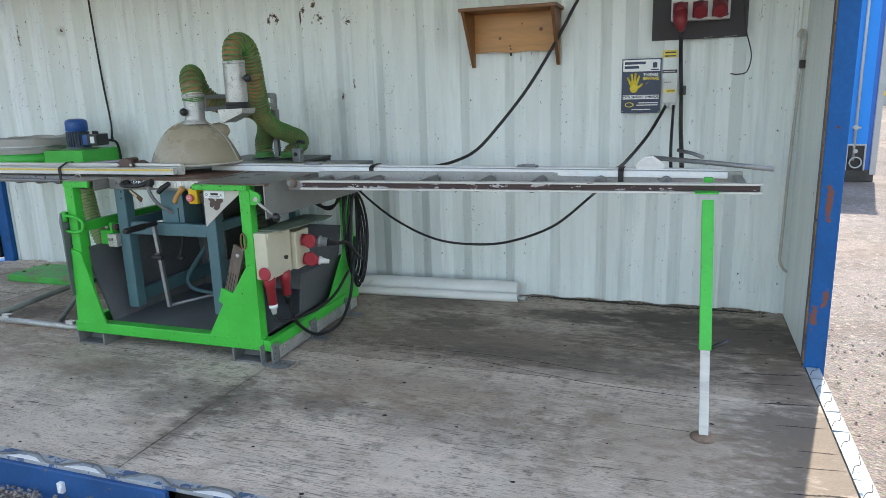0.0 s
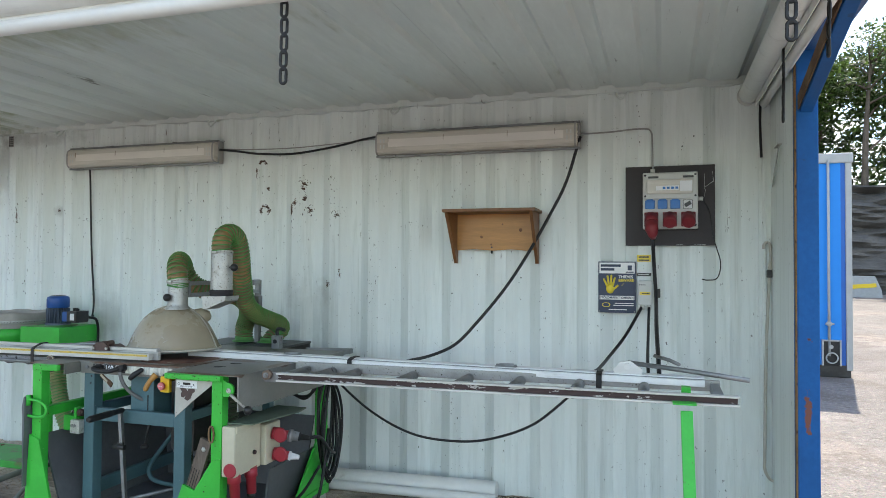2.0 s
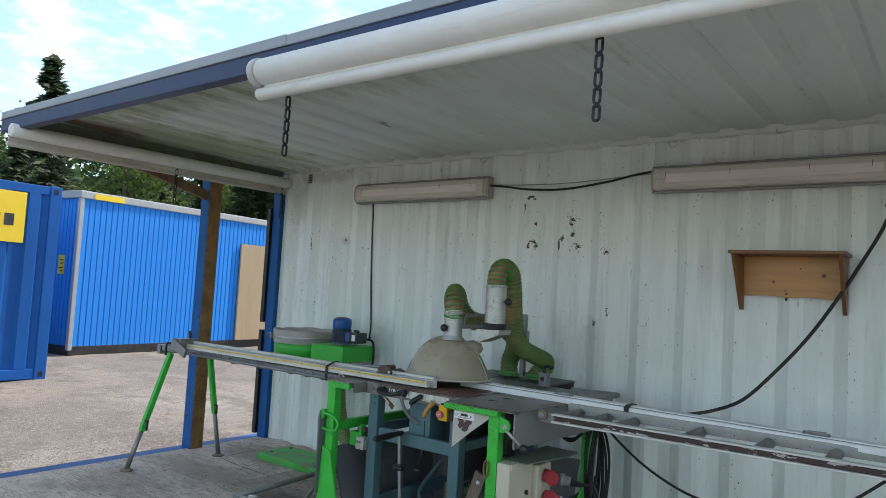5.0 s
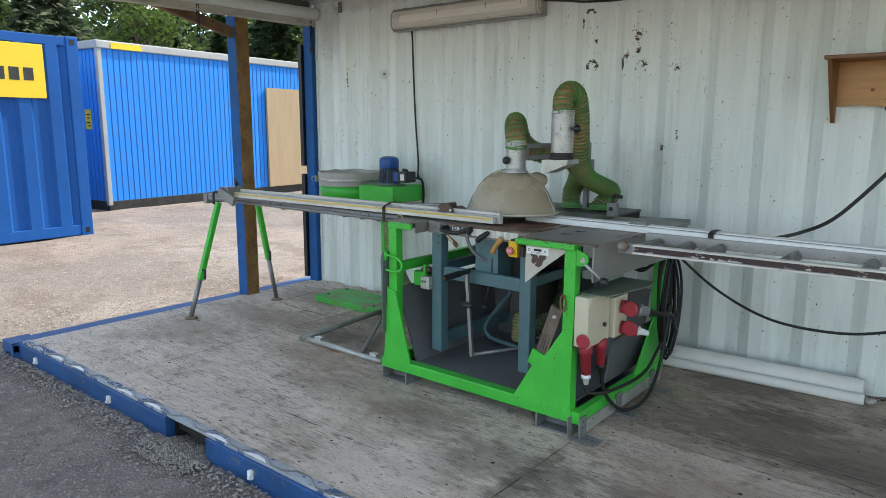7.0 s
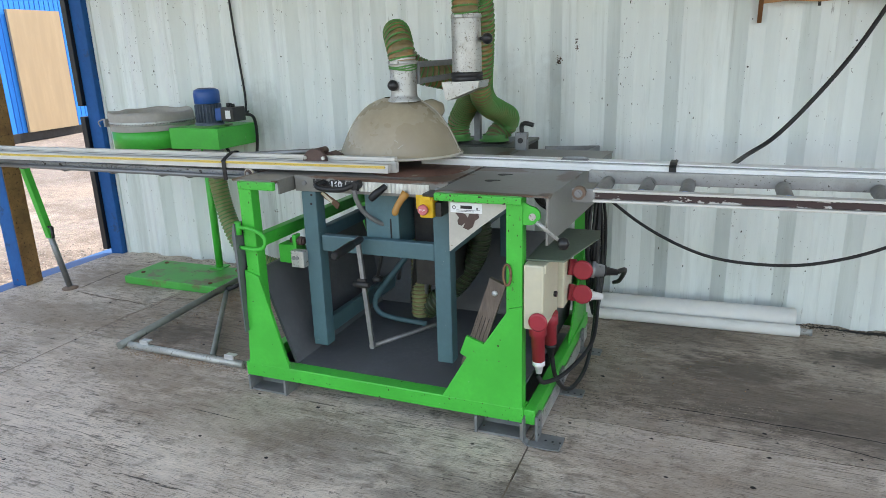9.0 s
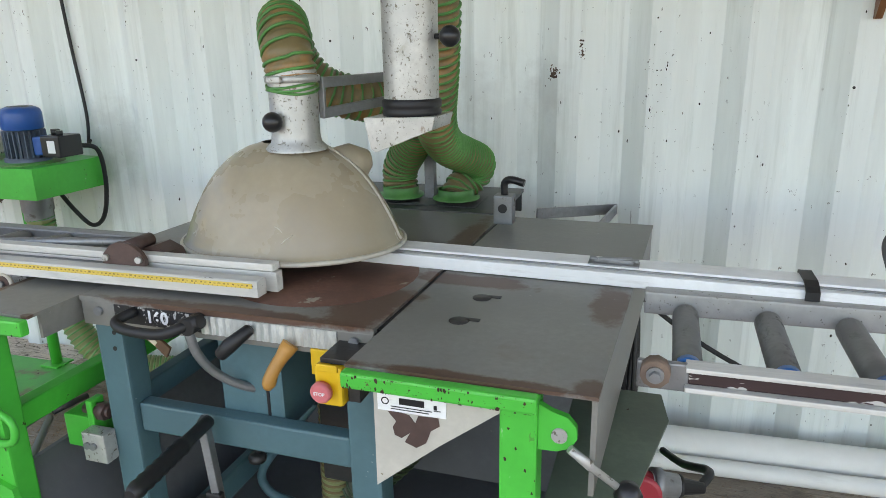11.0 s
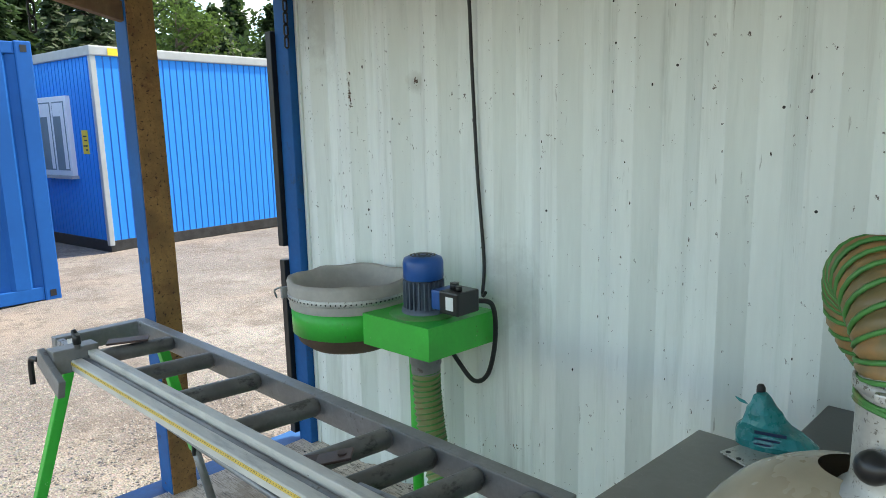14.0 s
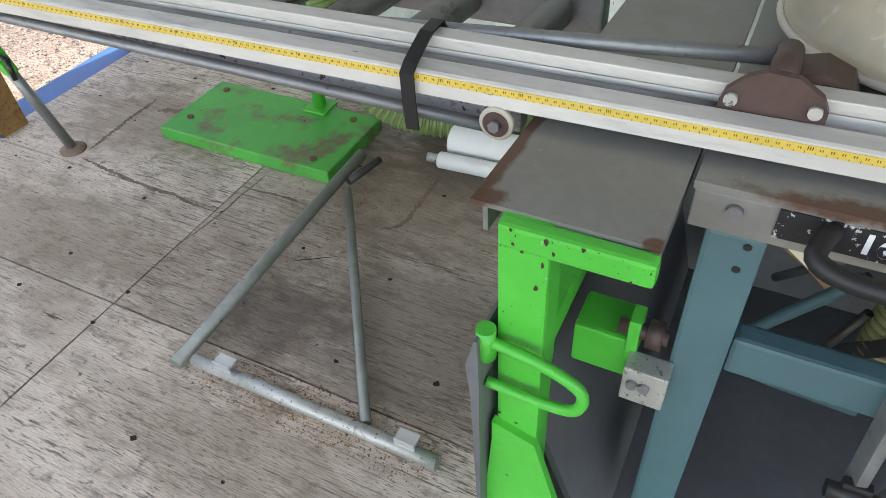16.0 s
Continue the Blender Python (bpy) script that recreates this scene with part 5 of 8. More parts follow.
P("rubber_ring", "black", lambda b: lathe(b, (3.150, -0.93, 0), [(0.056, 1.222), (0.061, 1.218), (0.061, 1.206), (0.057, 1.202), (0.061, 1.198), (0.059, 1.188), (0.050, 1.186)], 28))
P("spout", "zinc", lambda b: prism(b, [(3.068, 1.186), (3.218, 1.190), (3.212, 1.165), (3.092, 1.118), (3.082, 1.124)], "y", -0.99, -0.87), "crumpled aluminium spout")
for p, q in (((2.879, -1.022, 1.178), (2.885, -0.99, 1.178)), ((3.237, -0.945, 1.340), (3.195, -0.935, 1.340))):
    P("clamp_knob", "black_gloss", lambda b: (lathe(b, p, [(0.0005, -0.021), (0.008, -0.0195), (0.0148, -0.0148), (0.0195, -0.008), (0.021, 0), (0.0195, 0.008), (0.0148, 0.0148), (0.008, 0.0195), (0.0005, 0.021)], 20), rod(b, p, q, 0.006)))


def hose(pts, r, step=0.022, mats=("hose", "hose_rib"), parent=None, label="green ribbed suction hose", depth=0.0035, wide=0.0036):
    """A hose whose coil stands proud of its skin, one turn each step."""
    line = evenly(spline(pts, 12), step / 4)
    rs = [r - depth * 0.5 + depth * math.cos(2 * math.pi * i / 4) for i in range(len(line))]
    h = P("suction_hose", mats[0], lambda b: sweep(b, line, rs, 20), label, parent)
    coil_, n_ = [], None
    for i in range(len(line) - 1):
        t = (line[i + 1] - line[max(0, i - 1)]).normalized()
        n_ = (n_ or t.orthogonal())
        n_ = (n_ - t * n_.dot(t)).normalized()
        c = t.cross(n_)
        for k in range(5):
            a = 2 * math.pi * (i + k / 5) / 4
            coil_.append(line[i].lerp(line[i + 1], k / 5) + (n_ * math.cos(a) + c * math.sin(a)) * (r - 0.0008))
    P("hose_coil", mats[1], lambda b: sweep(b, coil_, wide, 6), "", h)
    return h


hose([(2.893, -0.955, 1.262), (2.884, -0.950, 1.312), (2.860, -0.918, 1.352), (2.828, -0.862, 1.372), (2.810, -0.815, 1.345), (2.815, -0.785, 1.285), (2.862, -0.748, 1.225), (2.94, -0.68, 1.197), (3.0, -0.57, 1.172), (2.99, -0.45, 1.11), (2.92, -0.34, 1.03), (2.87, -0.30, 0.96), (2.87, -0.30, 0.875)], 0.053)
hose([(3.150, -0.93, 1.405), (3.150, -0.935, 1.455), (3.152, -0.918, 1.505), (3.157, -0.868, 1.524), (3.160, -0.812, 1.494), (3.157, -0.775, 1.41), (3.137, -0.725, 1.28), (3.10, -0.63, 1.14), (3.085, -0.50, 1.065), (3.098, -0.38, 1.022), (3.112, -0.275, 0.985), (3.092, -0.245, 0.94), (3.058, -0.275, 0.905), (3.05, -0.295, 0.875)], 0.0505, 0.019)
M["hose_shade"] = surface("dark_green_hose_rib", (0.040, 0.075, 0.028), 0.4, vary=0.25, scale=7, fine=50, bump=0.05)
M["hose_dark"] = surface("dark_oily_hose", (0.045, 0.055, 0.030), 0.4, vary=0.25, scale=7, fine=50, bump=0.05)
hose([(2.915, -0.90, 0.60), (2.912, -0.90, 0.45), (2.908, -0.90, 0.30), (2.905, -0.90, 0.19)], 0.042, 0.018, ("hose_old", "hose"), None, "yellowed ribbed hose under the saw")
hose([(3.16, -0.86, 0.66), (3.17, -0.87, 0.55), (3.14, -0.88, 0.45), (3.07, -0.89, 0.35), (2.99, -0.90, 0.27), (2.92, -0.88, 0.21)], 0.046, 0.020, ("hose_dark", "hose_shade"), None, "dark green ribbed hose under the saw")
for c, z in (((2.893, -0.955), 1.262), ((3.150, -0.93), 1.420)):
    P("hose_clip", "zinc", lambda b: (lathe(b, (*c, z), [(0.0545, -0.007), (0.0575, -0.006), (0.0575, 0.006), (0.0545, 0.007)], 28), box(b, c[0] - 0.02, c[0] + 0.012, c[1] - 0.070, c[1] - 0.058, z - 0.006, z + 0.006, 0.003)))
P("hose_seat", "table_dark", lambda b: box(b, 2.79, 3.13, -0.375, -0.22, TZ - 0.007, TZ - 0.005, 0.0005))
P("hose_flange", "hose_rib", lambda b: [lathe(b, (x, -0.30, TZ + 0.004), [(0.072, 0.0), (0.072, 0.006), (0.056, 0.008), (0.056, 0.03)], 24) for x in (2.87, 3.05)])
for k in range(3):
    P("tie_wrap", "hose_rib", lambda b: sweep(b, [(2.893 + 0.0535 * math.cos(a), -0.955 + 0.0535 * math.sin(a), 1.236 + 0.006 * k + 0.004 * math.sin(a * 2 + k)) for a in [q * math.pi / 16 for q in range(33)]], 0.0028, 6))
P("support_arm", "steel", lambda b: (bar(b, (2.945, -0.93, 1.252), (3.04, -0.50, 1.255), 0.010, 0.022, 0.002), bar(b, (2.945, -0.93, 1.188), (3.04, -0.50, 1.205), 0.010, 0.022, 0.002), bar(b, (2.945, -0.925, 1.178), (2.945, -0.925, 1.264), 0.014, 0.010, 0.002)))
P("support_column", "steel", lambda b: (box(b, 2.955, 2.985, -0.32, -0.29, TZ + 0.004, 1.26, 0.003), bar(b, (2.97, -0.31, 1.25), (3.05, -0.50, 1.25), 0.03, 0.03, 0.002), bar(b, (2.97, -0.31, 1.19), (3.05, -0.50, 1.20), 0.02, 0.02, 0.002)))
P("counterweight_box", "steel", lambda b: box(b, 3.02, 3.07, -0.45, -0.41, 1.09, 1.17, 0.006))
valve = P("lock_block", "steel", lambda b: box(b, 3.232, 3.282, -0.57, -0.525, TZ, 0.948, 0.004), "grey lock block with a black lever")
P("lock_lever", "black_gloss", lambda b: sweep(b, spline([(3.257, -0.547, 0.945), (3.257, -0.547, 0.978), (3.275, -0.55, 0.988), (3.31, -0.552, 0.980)], 4), 0.010, 10), "", valve)
P("block_hole", "black", lambda b: rod(b, (3.257, -0.573, 0.915), (3.257, -0.568, 0.915), 0.012), "", valve)
P("rear_arm", "steel", lambda b: (bar(b, (3.295, -0.28, 0.835), (3.511, -0.072, 0.815), 0.008, 0.032, 0.001), bar(b, (3.511, -0.072, 0.815), (3.48, -0.41, 0.825), 0.008, 0.030, 0.001)))

for o in set(saw.children_recursive) - before_hood:
    o.data.transform(Matrix.Translation((-0.045, 0, 0.012)))

# sockets and switch boxes on the end
sw = P("switch_box", "cream", lambda b: (box(b, 3.462, 3.53, -1.41, -1.20, 0.42, 0.645, 0.008), box(b, 3.465, 3.535, -1.40, -1.21, 0.615, 0.645, 0.004)), "cream plastic switch box")
P("box_knob", "black_gloss", lambda b: rod(b, (3.53, -1.26, 0.50), (3.54, -1.26, 0.50), 0.010), "", sw)
P("socket_box", "cream", lambda b: box(b, 3.47, 3.55, -1.19, -1.06, 0.42, 0.61, 0.008), "cream plastic socket box")
M["stand"] = surface("dull_galvanised_tube", (0.25, 0.262, 0.235), 0.45, metal=0.4, vary=0.2, scale=8, fine=60, spots=((0.11, 0.10, 0.08), 24, 0.66, 0.05))
M["grey_green"] = surface("dull_grey_green_paint", (0.135, 0.175, 0.125), 0.5, vary=0.2, scale=6, fine=60, spots=((0.08, 0.05, 0.03), 20, 0.68, 0.04))
P("rain_plate", "grey_green", lambda b: prism(b, [(3.462, -1.37), (3.585, -1.36), (3.645, -1.05), (3.63, -0.95), (3.462, -0.95)], "z", 0.648, 0.653), "dull grey-green cover plate")
def plug(name, p, d, mat="red", L=0.11, r=0.03, tip="white"):
    p, d = Vector(p), Vector(d).normalized()
    o = P(name, mat, lambda b: sweep(b, [p, p + d * L * 0.35, p + d * L * 0.37, p + d * L], [r, r, r * 0.8, r * 0.72], 18), "red industrial plug" if mat == "red" else "grey industrial connector")
    P("cable_gland", tip, lambda b: sweep(b, [p + d * L, p + d * L * 1.12, p + d * L * 1.13, p + d * (L + 0.05)], [r * 0.72, r * 0.72, r * 0.55, r * 0.35], 14), "", o)
    return o
plug("plug", (3.50, -1.37, 0.44), (0.02, 0.08, -1), L=0.15)
plug("plug", (3.515, -1.26, 0.43), (0.03, 0.05, -1), L=0.12, tip="black")
plug("plug", (3.55, -1.13, 0.56), (1, 0.35, -0.15), L=0.075)
plug("plug", (3.55, -1.12, 0.46), (1, 0.3, -0.15), L=0.075)
plug("connector", (3.622, -1.104, 0.549), (1, 0.35, -0.15), mat="steel", L=0.05, tip="black")

for p in ((3.606, -1.150, 0.560), (3.606, -1.145, 0.468)):
    P("socket_lid", "red", lambda b: sweep(b, [Vector(p) + Vector((0.0, -0.004, 0.0)) * k for k in (0, 1, 2, 3)], [0.030, 0.036, 0.036, 0.030], 24), "red hinged socket lid")
P("socket_lid", "red", lambda b: sweep(b, [(3.515, -1.415 - 0.004 * k, 0.455) for k in (0, 1, 2, 3)], [0.026, 0.032, 0.032, 0.026], 24), "red hinged socket lid")

# ---- roller tables ----
def roller_leg(owner, top, foot, split, wide=0.05, square=False):
    top, foot = Vector(top), Vector(foot)
    mid = foot + (top - foot) * split
    leg = P("leg", "green", lambda b: bar(b, mid, top, wide, wide, 0.004, up=(1, 0, 0)), "green telescopic leg", owner)
    if square:
        P("inner_tube", "alu_worn", lambda b: bar(b, foot + Vector((0, 0, 0.012)), mid + (top - foot) * 0.03, 0.033, 0.033, 0.003, up=(1, 0, 0)), "worn white inner tube", leg)
    else:
        P("inner_tube", "steel", lambda b: rod(b, foot + Vector((0, 0, 0.012)), mid + (top - foot) * 0.03, 0.017), "", leg)
    P("foot", "rust_foot", lambda b: lathe(b, foot, [(0.0005, 0.0), (0.045, 0.0), (0.045, 0.006), (0.024, 0.016), (0.0005, 0.018)], 20), "rusty round foot", leg)
    return leg


lt = thing("roller_table", (1.32, -1.05, 0), "grey steel roller table on green splayed legs", "roller table", "roller tables")
P("rear_rail", "steel", lambda b: (bar(b, (0.31, -0.885, 0.836), (2.305, -0.850, 0.836), 0.04, 0.068, 0.004)), "", lt)
P("end_rail", "steel", lambda b: box(b, 0.28, 0.325, -1.20, -0.865, 0.80, 0.868, 0.006), "", lt)
P("front_rail", "rail_grey", lambda b: (box(b, 0.345, 2.30, -1.20, -1.175, 0.830, 0.868, 0.003)), "pitted grey front rail", lt)
P("guide_rod", "steel", lambda b: (rod(b, (0.40, -1.222, 0.846), (2.27, -1.222, 0.846), 0.0085)), "", lt)
gw = P("guide_wheel", "brown_paint", lambda b: rod(b, (2.285, -1.246, 0.866), (2.285, -1.235, 0.866), 0.0165, seg=22), "rusty guide wheel", lt)
P("wheel_rim", "rim", lambda b: sweep(b, [(2.285, -1.2365, 0.866), (2.285, -1.237, 0.866), (2.285, -1.243, 0.866), (2.285, -1.244, 0.866)], [0.020, 0.022, 0.022, 0.020], 24, True), "", gw)
P("wheel_nut", "steel", lambda b: rod(b, (2.285, -1.253, 0.866), (2.285, -1.246, 0.866), 0.0075, seg=6), "", gw)
for x in (0.62, 0.905, 1.196, 1.495, 1.788, 1.939, 2.081, 2.236):
    P("roller", "roller", lambda b: sweep(b, [(x - 0.035, -1.178, 0.842), (x - 0.034, -1.165, 0.842), (x, -0.908 + 0.016 * (x - 0.6), 0.842), (x, -0.892 + 0.016 * (x - 0.6), 0.842)], [0.018, 0.026, 0.026, 0.018], 18), "", lt)
P("roller_catch", "brown_paint", lambda b: (bar(b, (1.79, -1.165, 0.884), (1.835, -1.115, 0.886), 0.055, 0.006, 0.002), bar(b, (1.833, -1.117, 0.886), (1.888, -1.062, 0.902), 0.052, 0.006, 0.002), rod(b, (1.80, -1.15, 0.885), (1.80, -1.15, 0.899), 0.011), rod(b, (1.872, -1.078, 0.898), (1.872, -1.078, 0.905), 0.010)), "rusty stop plate", lt)
P("roller_catch", "brown_paint", lambda b: bar(b, (0.56, -1.10, 0.878), (0.62, -0.98, 0.880), 0.06, 0.008, 0.003), "rusty stop plate", lt)
l1 = roller_leg(lt, (0.475, -1.20, 0.82), (0.425, -1.44, 0.0), 0.33, 0.036)
l2 = roller_leg(lt, (0.515, -0.90, 0.82), (0.455, -0.712, 0.0), 0.42, 0.036)
for leg_, p in ((l1, (0.452, -1.345, 0.345)), (l2, (0.487, -0.806, 0.41))):
    P("locking_lever", "black_gloss", lambda b: (rod(b, p, (p[0] + 0.05, p[1] - 0.01, p[2]), 0.008), sweep(b, [(p[0] + 0.05, p[1] - 0.01, p[2] + 0.005), (p[0] + 0.06, p[1] - 0.02, p[2] - 0.06)], [0.010, 0.008], 8)), "", leg_)

rt = thing("roller_table", (4.6, -1.12, 0), "grey steel roller table with a pitted rail on one leg", "roller table", "roller tables")
P("rear_rail", "rail_pale", lambda b: box(b, 3.585, 5.56, -0.985, -0.950, 0.824, 0.868, 0.004), "", rt)
P("front_rail", "maroon", lambda b: (box(b, 3.66, 5.60, -1.272, -1.252, 0.829, 0.852, 0.002)), "pitted maroon channel", rt)
P("rail_lip", "alu_worn", lambda b: box(b, 3.655, 5.605, -1.284, -1.25, 0.8525, 0.860, 0.002), "", rt)
P("rail_lip", "alu_worn", lambda b: box(b, 3.655, 5.605, -1.284, -1.25, 0.820, 0.8285, 0.002), "", rt)
P("end_rail", "steel", lambda b: box(b, 5.52, 5.555, -1.25, -1.0, 0.822, 0.86, 0.004), "", rt)
gw = P("guide_wheel", "rust_foot", lambda b: rod(b, (3.612, -1.296, 0.850), (3.612, -1.272, 0.850), 0.022, seg=10), "rusty guide wheel", rt)
P("guide_wheel_nut", "steel", lambda b: (rod(b, (3.612, -1.300, 0.850), (3.612, -1.296, 0.850), 0.013, seg=20), rod(b, (3.612, -1.310, 0.850), (3.612, -1.300, 0.850), 0.0085, seg=6)), "", gw)
P("wheel_arm", "steel", lambda b: box(b, 3.585, 3.66, -1.272, -1.26, 0.815, 0.86, 0.003), "", rt)
for x in (3.66, 3.80, 3.93, 4.22, 4.49, 4.73, 4.99, 5.26):
    r_ = P("roller", "roller", lambda b: sweep(b, [(x, -1.247, 0.832), (x, -1.232, 0.832), (x, -1.00, 0.832), (x, -0.986, 0.832)], [0.015, 0.023, 0.023, 0.015], 18), "", rt)
    P("end_cap", "plug_blue", lambda b: rod(b, (x, -1.248, 0.8375), (x, -1.226, 0.8375), 0.0195, seg=18), "blue roller end cap", r_)
rl = roller_leg(rt, (5.42, -1.29, 0.826), (5.44, -1.59, 0.0), 0.36, 0.043, True)
P("leg_bracket", "green", lambda b: box(b, 5.37, 5.455, -1.33, -1.22, 0.826, 0.832, 0.002), "", rt)
P("leg_bracket", "green", lambda b: box(b, 5.405, 5.44, -1.16, -1.11, 0.82, 0.865, 0.003), "", rt)
P("locking_lever", "black_gloss", lambda b: sweep(b, [(5.45, -1.47, 0.30), (5.47, -1.46, 0.31), (5.52, -1.44, 0.33)], [0.008, 0.009, 0.007], 8), "", rl)

# ---- fences ----
def sweep_strap(b, x, w, line):
    """One flat band of width w in x that follows (y, z) points."""
    t, n_ = 0.003, len(line)
    rows = []
    for i, (y, z) in enumerate(line):
        a, c = line[max(i - 1, 0)], line[min(i + 1, n_ - 1)]
        d = Vector((c[0] - a[0], c[1] - a[1])).normalized() * t
        rows.append([b.verts.new((xx, y - d.y * k, z + d.x * k)) for xx, k in ((x, 0), (x + w, 0), (x + w, 1), (x, 1))])
    fs = [b.faces.new(rows[0]), b.faces.new(rows[-1])]
    for p, q in zip(rows, rows[1:]):
        fs += [b.faces.new((p[k], p[(k + 1) % 4], q[(k + 1) % 4], q[k])) for k in range(4)]
    bmesh.ops.recalc_face_normals(b, faces=fs)


lf = thing("ruler_fence", (1.75, -1.2, TZ), "pale aluminium fence with a yellow measuring tape", "fence")
P("front_profile", "alu_worn", lambda b: prism(b, [(-1.242, 0.886), (-1.212, 0.886), (-1.212, 0.918), (-1.239, 0.918), (-1.242, 0.916)], "x", 0.78, 2.895), "", lf)
P("groove_profile", "rail_grey", lambda b: box(b, 0.78, 2.88, -1.2118, -1.190, 0.882, 0.898, 0.001), "", lf)
P("slide_bar", "steel", lambda b: rod(b, (0.70, -1.200, 0.909), (2.52, -1.200, 0.909), 0.0085), "dark steel slide bar", lf)
P("rear_profile", "alu_worn", lambda b: (box(b, 0.62, 2.905, -1.1898, -1.168, 0.880, 0.920, 0.001), box(b, 0.62, 2.90, -1.1925, -1.166, 0.922, 0.937, 0.002)), "", lf)
P("back_profile", "alu_worn", lambda b: box(b, 0.62, 2.62, -1.1658, -1.142, 0.880, 0.902, 0.002), "", lf)
def slanted(b, y0, z0, y1, z1, xa, xb, t):
    n_ = Vector((0, -(z1 - z0), (y1 - y0))).normalized() * t
    prism(b, [(y0, z0), (y1, z1), (y1 + n_.y, z1 + n_.z), (y0 + n_.y, z0 + n_.z)], "x", xa, xb)
tape = P("measuring_tape", "tape", lambda b: box(b, 0.80, 2.885, -1.2432, -1.2422, 0.9035, 0.9130), "yellow measuring tape", lf)
def ticks(b):
    for i in range(0, 208):
        x = 0.81 + i * 0.01
        box(b, x, x + 0.0006, -1.2435, -1.2433, 0.9035, 0.9056 if i % 5 else 0.9068)
        for dx in ((0.0032, 0.0055) if i % 10 else (0.002, 0.0042, 0.0064)):
            box(b, x + dx, x + dx + 0.0009, -1.2435, -1.2433, 0.9078, 0.9106 if i % 10 else 0.9118)
P("scale_print", "black_gloss", ticks, "fine black scale marks", tape)
P("fence_strap", "black", lambda b: (sweep_strap(b, 2.164, 0.018, [(-1.245, 0.835), (-1.2475, 0.87), (-1.2475, 0.914), (-1.236, 0.922), (-1.192, 0.940), (-1.163, 0.941), (-1.14, 0.908), (-1.138, 0.84)])), "black rubber strap", lf)
P("flip_stop", "brown_paint", lambda b: (prism(b, [(2.508, 0.922), (2.512, 0.938), (2.530, 0.956), (2.548, 0.964), (2.578, 0.962), (2.604, 0.945), (2.612, 0.930), (2.612, 0.918), (2.508, 0.914)], "y", -1.195, -1.185), prism(b, [(2.56, 0.938), (2.60, 0.948), (2.63, 0.935), (2.64, 0.915), (2.56, 0.915)], "y", -1.15, -1.10), rod(b, (2.562, -1.185, 0.950), (2.562, -1.115, 0.950), 0.015)), "brown rusty flip stop", lf)
for x in (2.520, 2.600):
    P("stop_bolt", "zinc", lambda b: rod(b, (x, -1.202, 0.931), (x, -1.195, 0.931), 0.007, seg=12), "", lf)
P("stop_arm", "steel", lambda b: sweep(b, [(2.56, -1.13, 0.950), (2.2, -1.132, 0.926), (2.02, -1.134, 0.915)], 0.0095, 10), "", lf)
P("end_clamp", "steel", lambda b: (box(b, 0.74, 0.80, -1.29, -1.16, 0.88, 0.955, 0.004), bar(b, (0.72, -1.30, 0.93), (0.88, -1.30, 0.86), 0.02, 0.06, 0.003), rod(b, (0.80, -1.22, 0.95), (0.80, -1.22, 1.0), 0.009), rod(b, (0.68, -1.28, 0.90), (0.74, -1.28, 0.90), 0.007)), "steel end clamp with levers", lf)
P("clamp_handle", "black_gloss", lambda b: sweep(b, spline([(0.715, -1.305, 0.918), (0.685, -1.315, 0.918), (0.675, -1.317, 0.895), (0.676, -1.318, 0.835)], 4), 0.0085, 10), "black clamp lever", lf)
P("clamp_handle", "black_gloss", lambda b: sweep(b, [(0.80, -1.22, 0.965), (0.80, -1.22, 0.985), (0.795, -1.225, 1.01)], [0.012, 0.012, 0.007], 10), "black clamp lever", lf)

rf = thing("fence", (4.2, -1.0, TZ), "long white aluminium saw fence", "fence")
P("front_profile", "alu_white", lambda b: box(b, 2.90, 5.50, -1.030, -1.005, 0.878, 0.905, 0.003), "", rf)
P("rear_profile", "alu_white", lambda b: box(b, 2.95, 5.50, -1.005, -0.945, 0.878, 0.912, 0.003), "", rf)
P("groove", "steel", lambda b: box(b, 2.95, 5.50, -1.014, -1.0055, 0.9052, 0.9075, 0.0005), "", rf)
for x in (3.86, 5.06):
    P("fence_strap", "black", lambda b: sweep_strap(b, x, 0.024, [(-1.0365, 0.846), (-1.0365, 0.904), (-1.026, 0.909), (-1.004, 0.9145), (-0.943, 0.9145), (-0.940, 0.86)]), "black rubber strap", rf)
for x in (3.47, 4.60):
    P("fence_catch", "steel", lambda b: (box(b, x, x + 0.10, -1.010, -0.972, 0.912, 0.915, 0.001), box(b, x + 0.012, x + 0.088, -1.000, -0.990, 0.915, 0.923, 0.002), rod(b, (x + 0.02, -1.000, 0.922), (x + 0.085, -0.985, 0.922), 0.005), rod(b, (x + 0.008, -0.985, 0.915), (x + 0.008, -0.985, 0.922), 0.007, seg=10), rod(b, (x + 0.092, -0.985, 0.915), (x + 0.092, -0.985, 0.922), 0.007, seg=10)), "steel catch", rf)
P("flip_stop", "alu", lambda b: (prism(b, [(5.13, 0.911), (5.135, 0.930), (5.16, 0.96), (5.20, 0.968), (5.25, 0.935), (5.25, 0.911)], "y", -1.0, -0.985), rod(b, (5.19, -1.02, 0.945), (5.19, -0.97, 0.945), 0.014)), "", rf)
P("stop_arm", "steel", lambda b: (sweep(b, [(5.19, -0.98, 0.958), (5.45, -1.06, 0.945), (5.66, -1.12, 0.93)], 0.010, 10), sweep(b, [(5.30, -0.92, 0.985), (5.36, -0.96, 0.975), (5.40, -1.02, 0.965)], 0.008, 8)), "", rf)

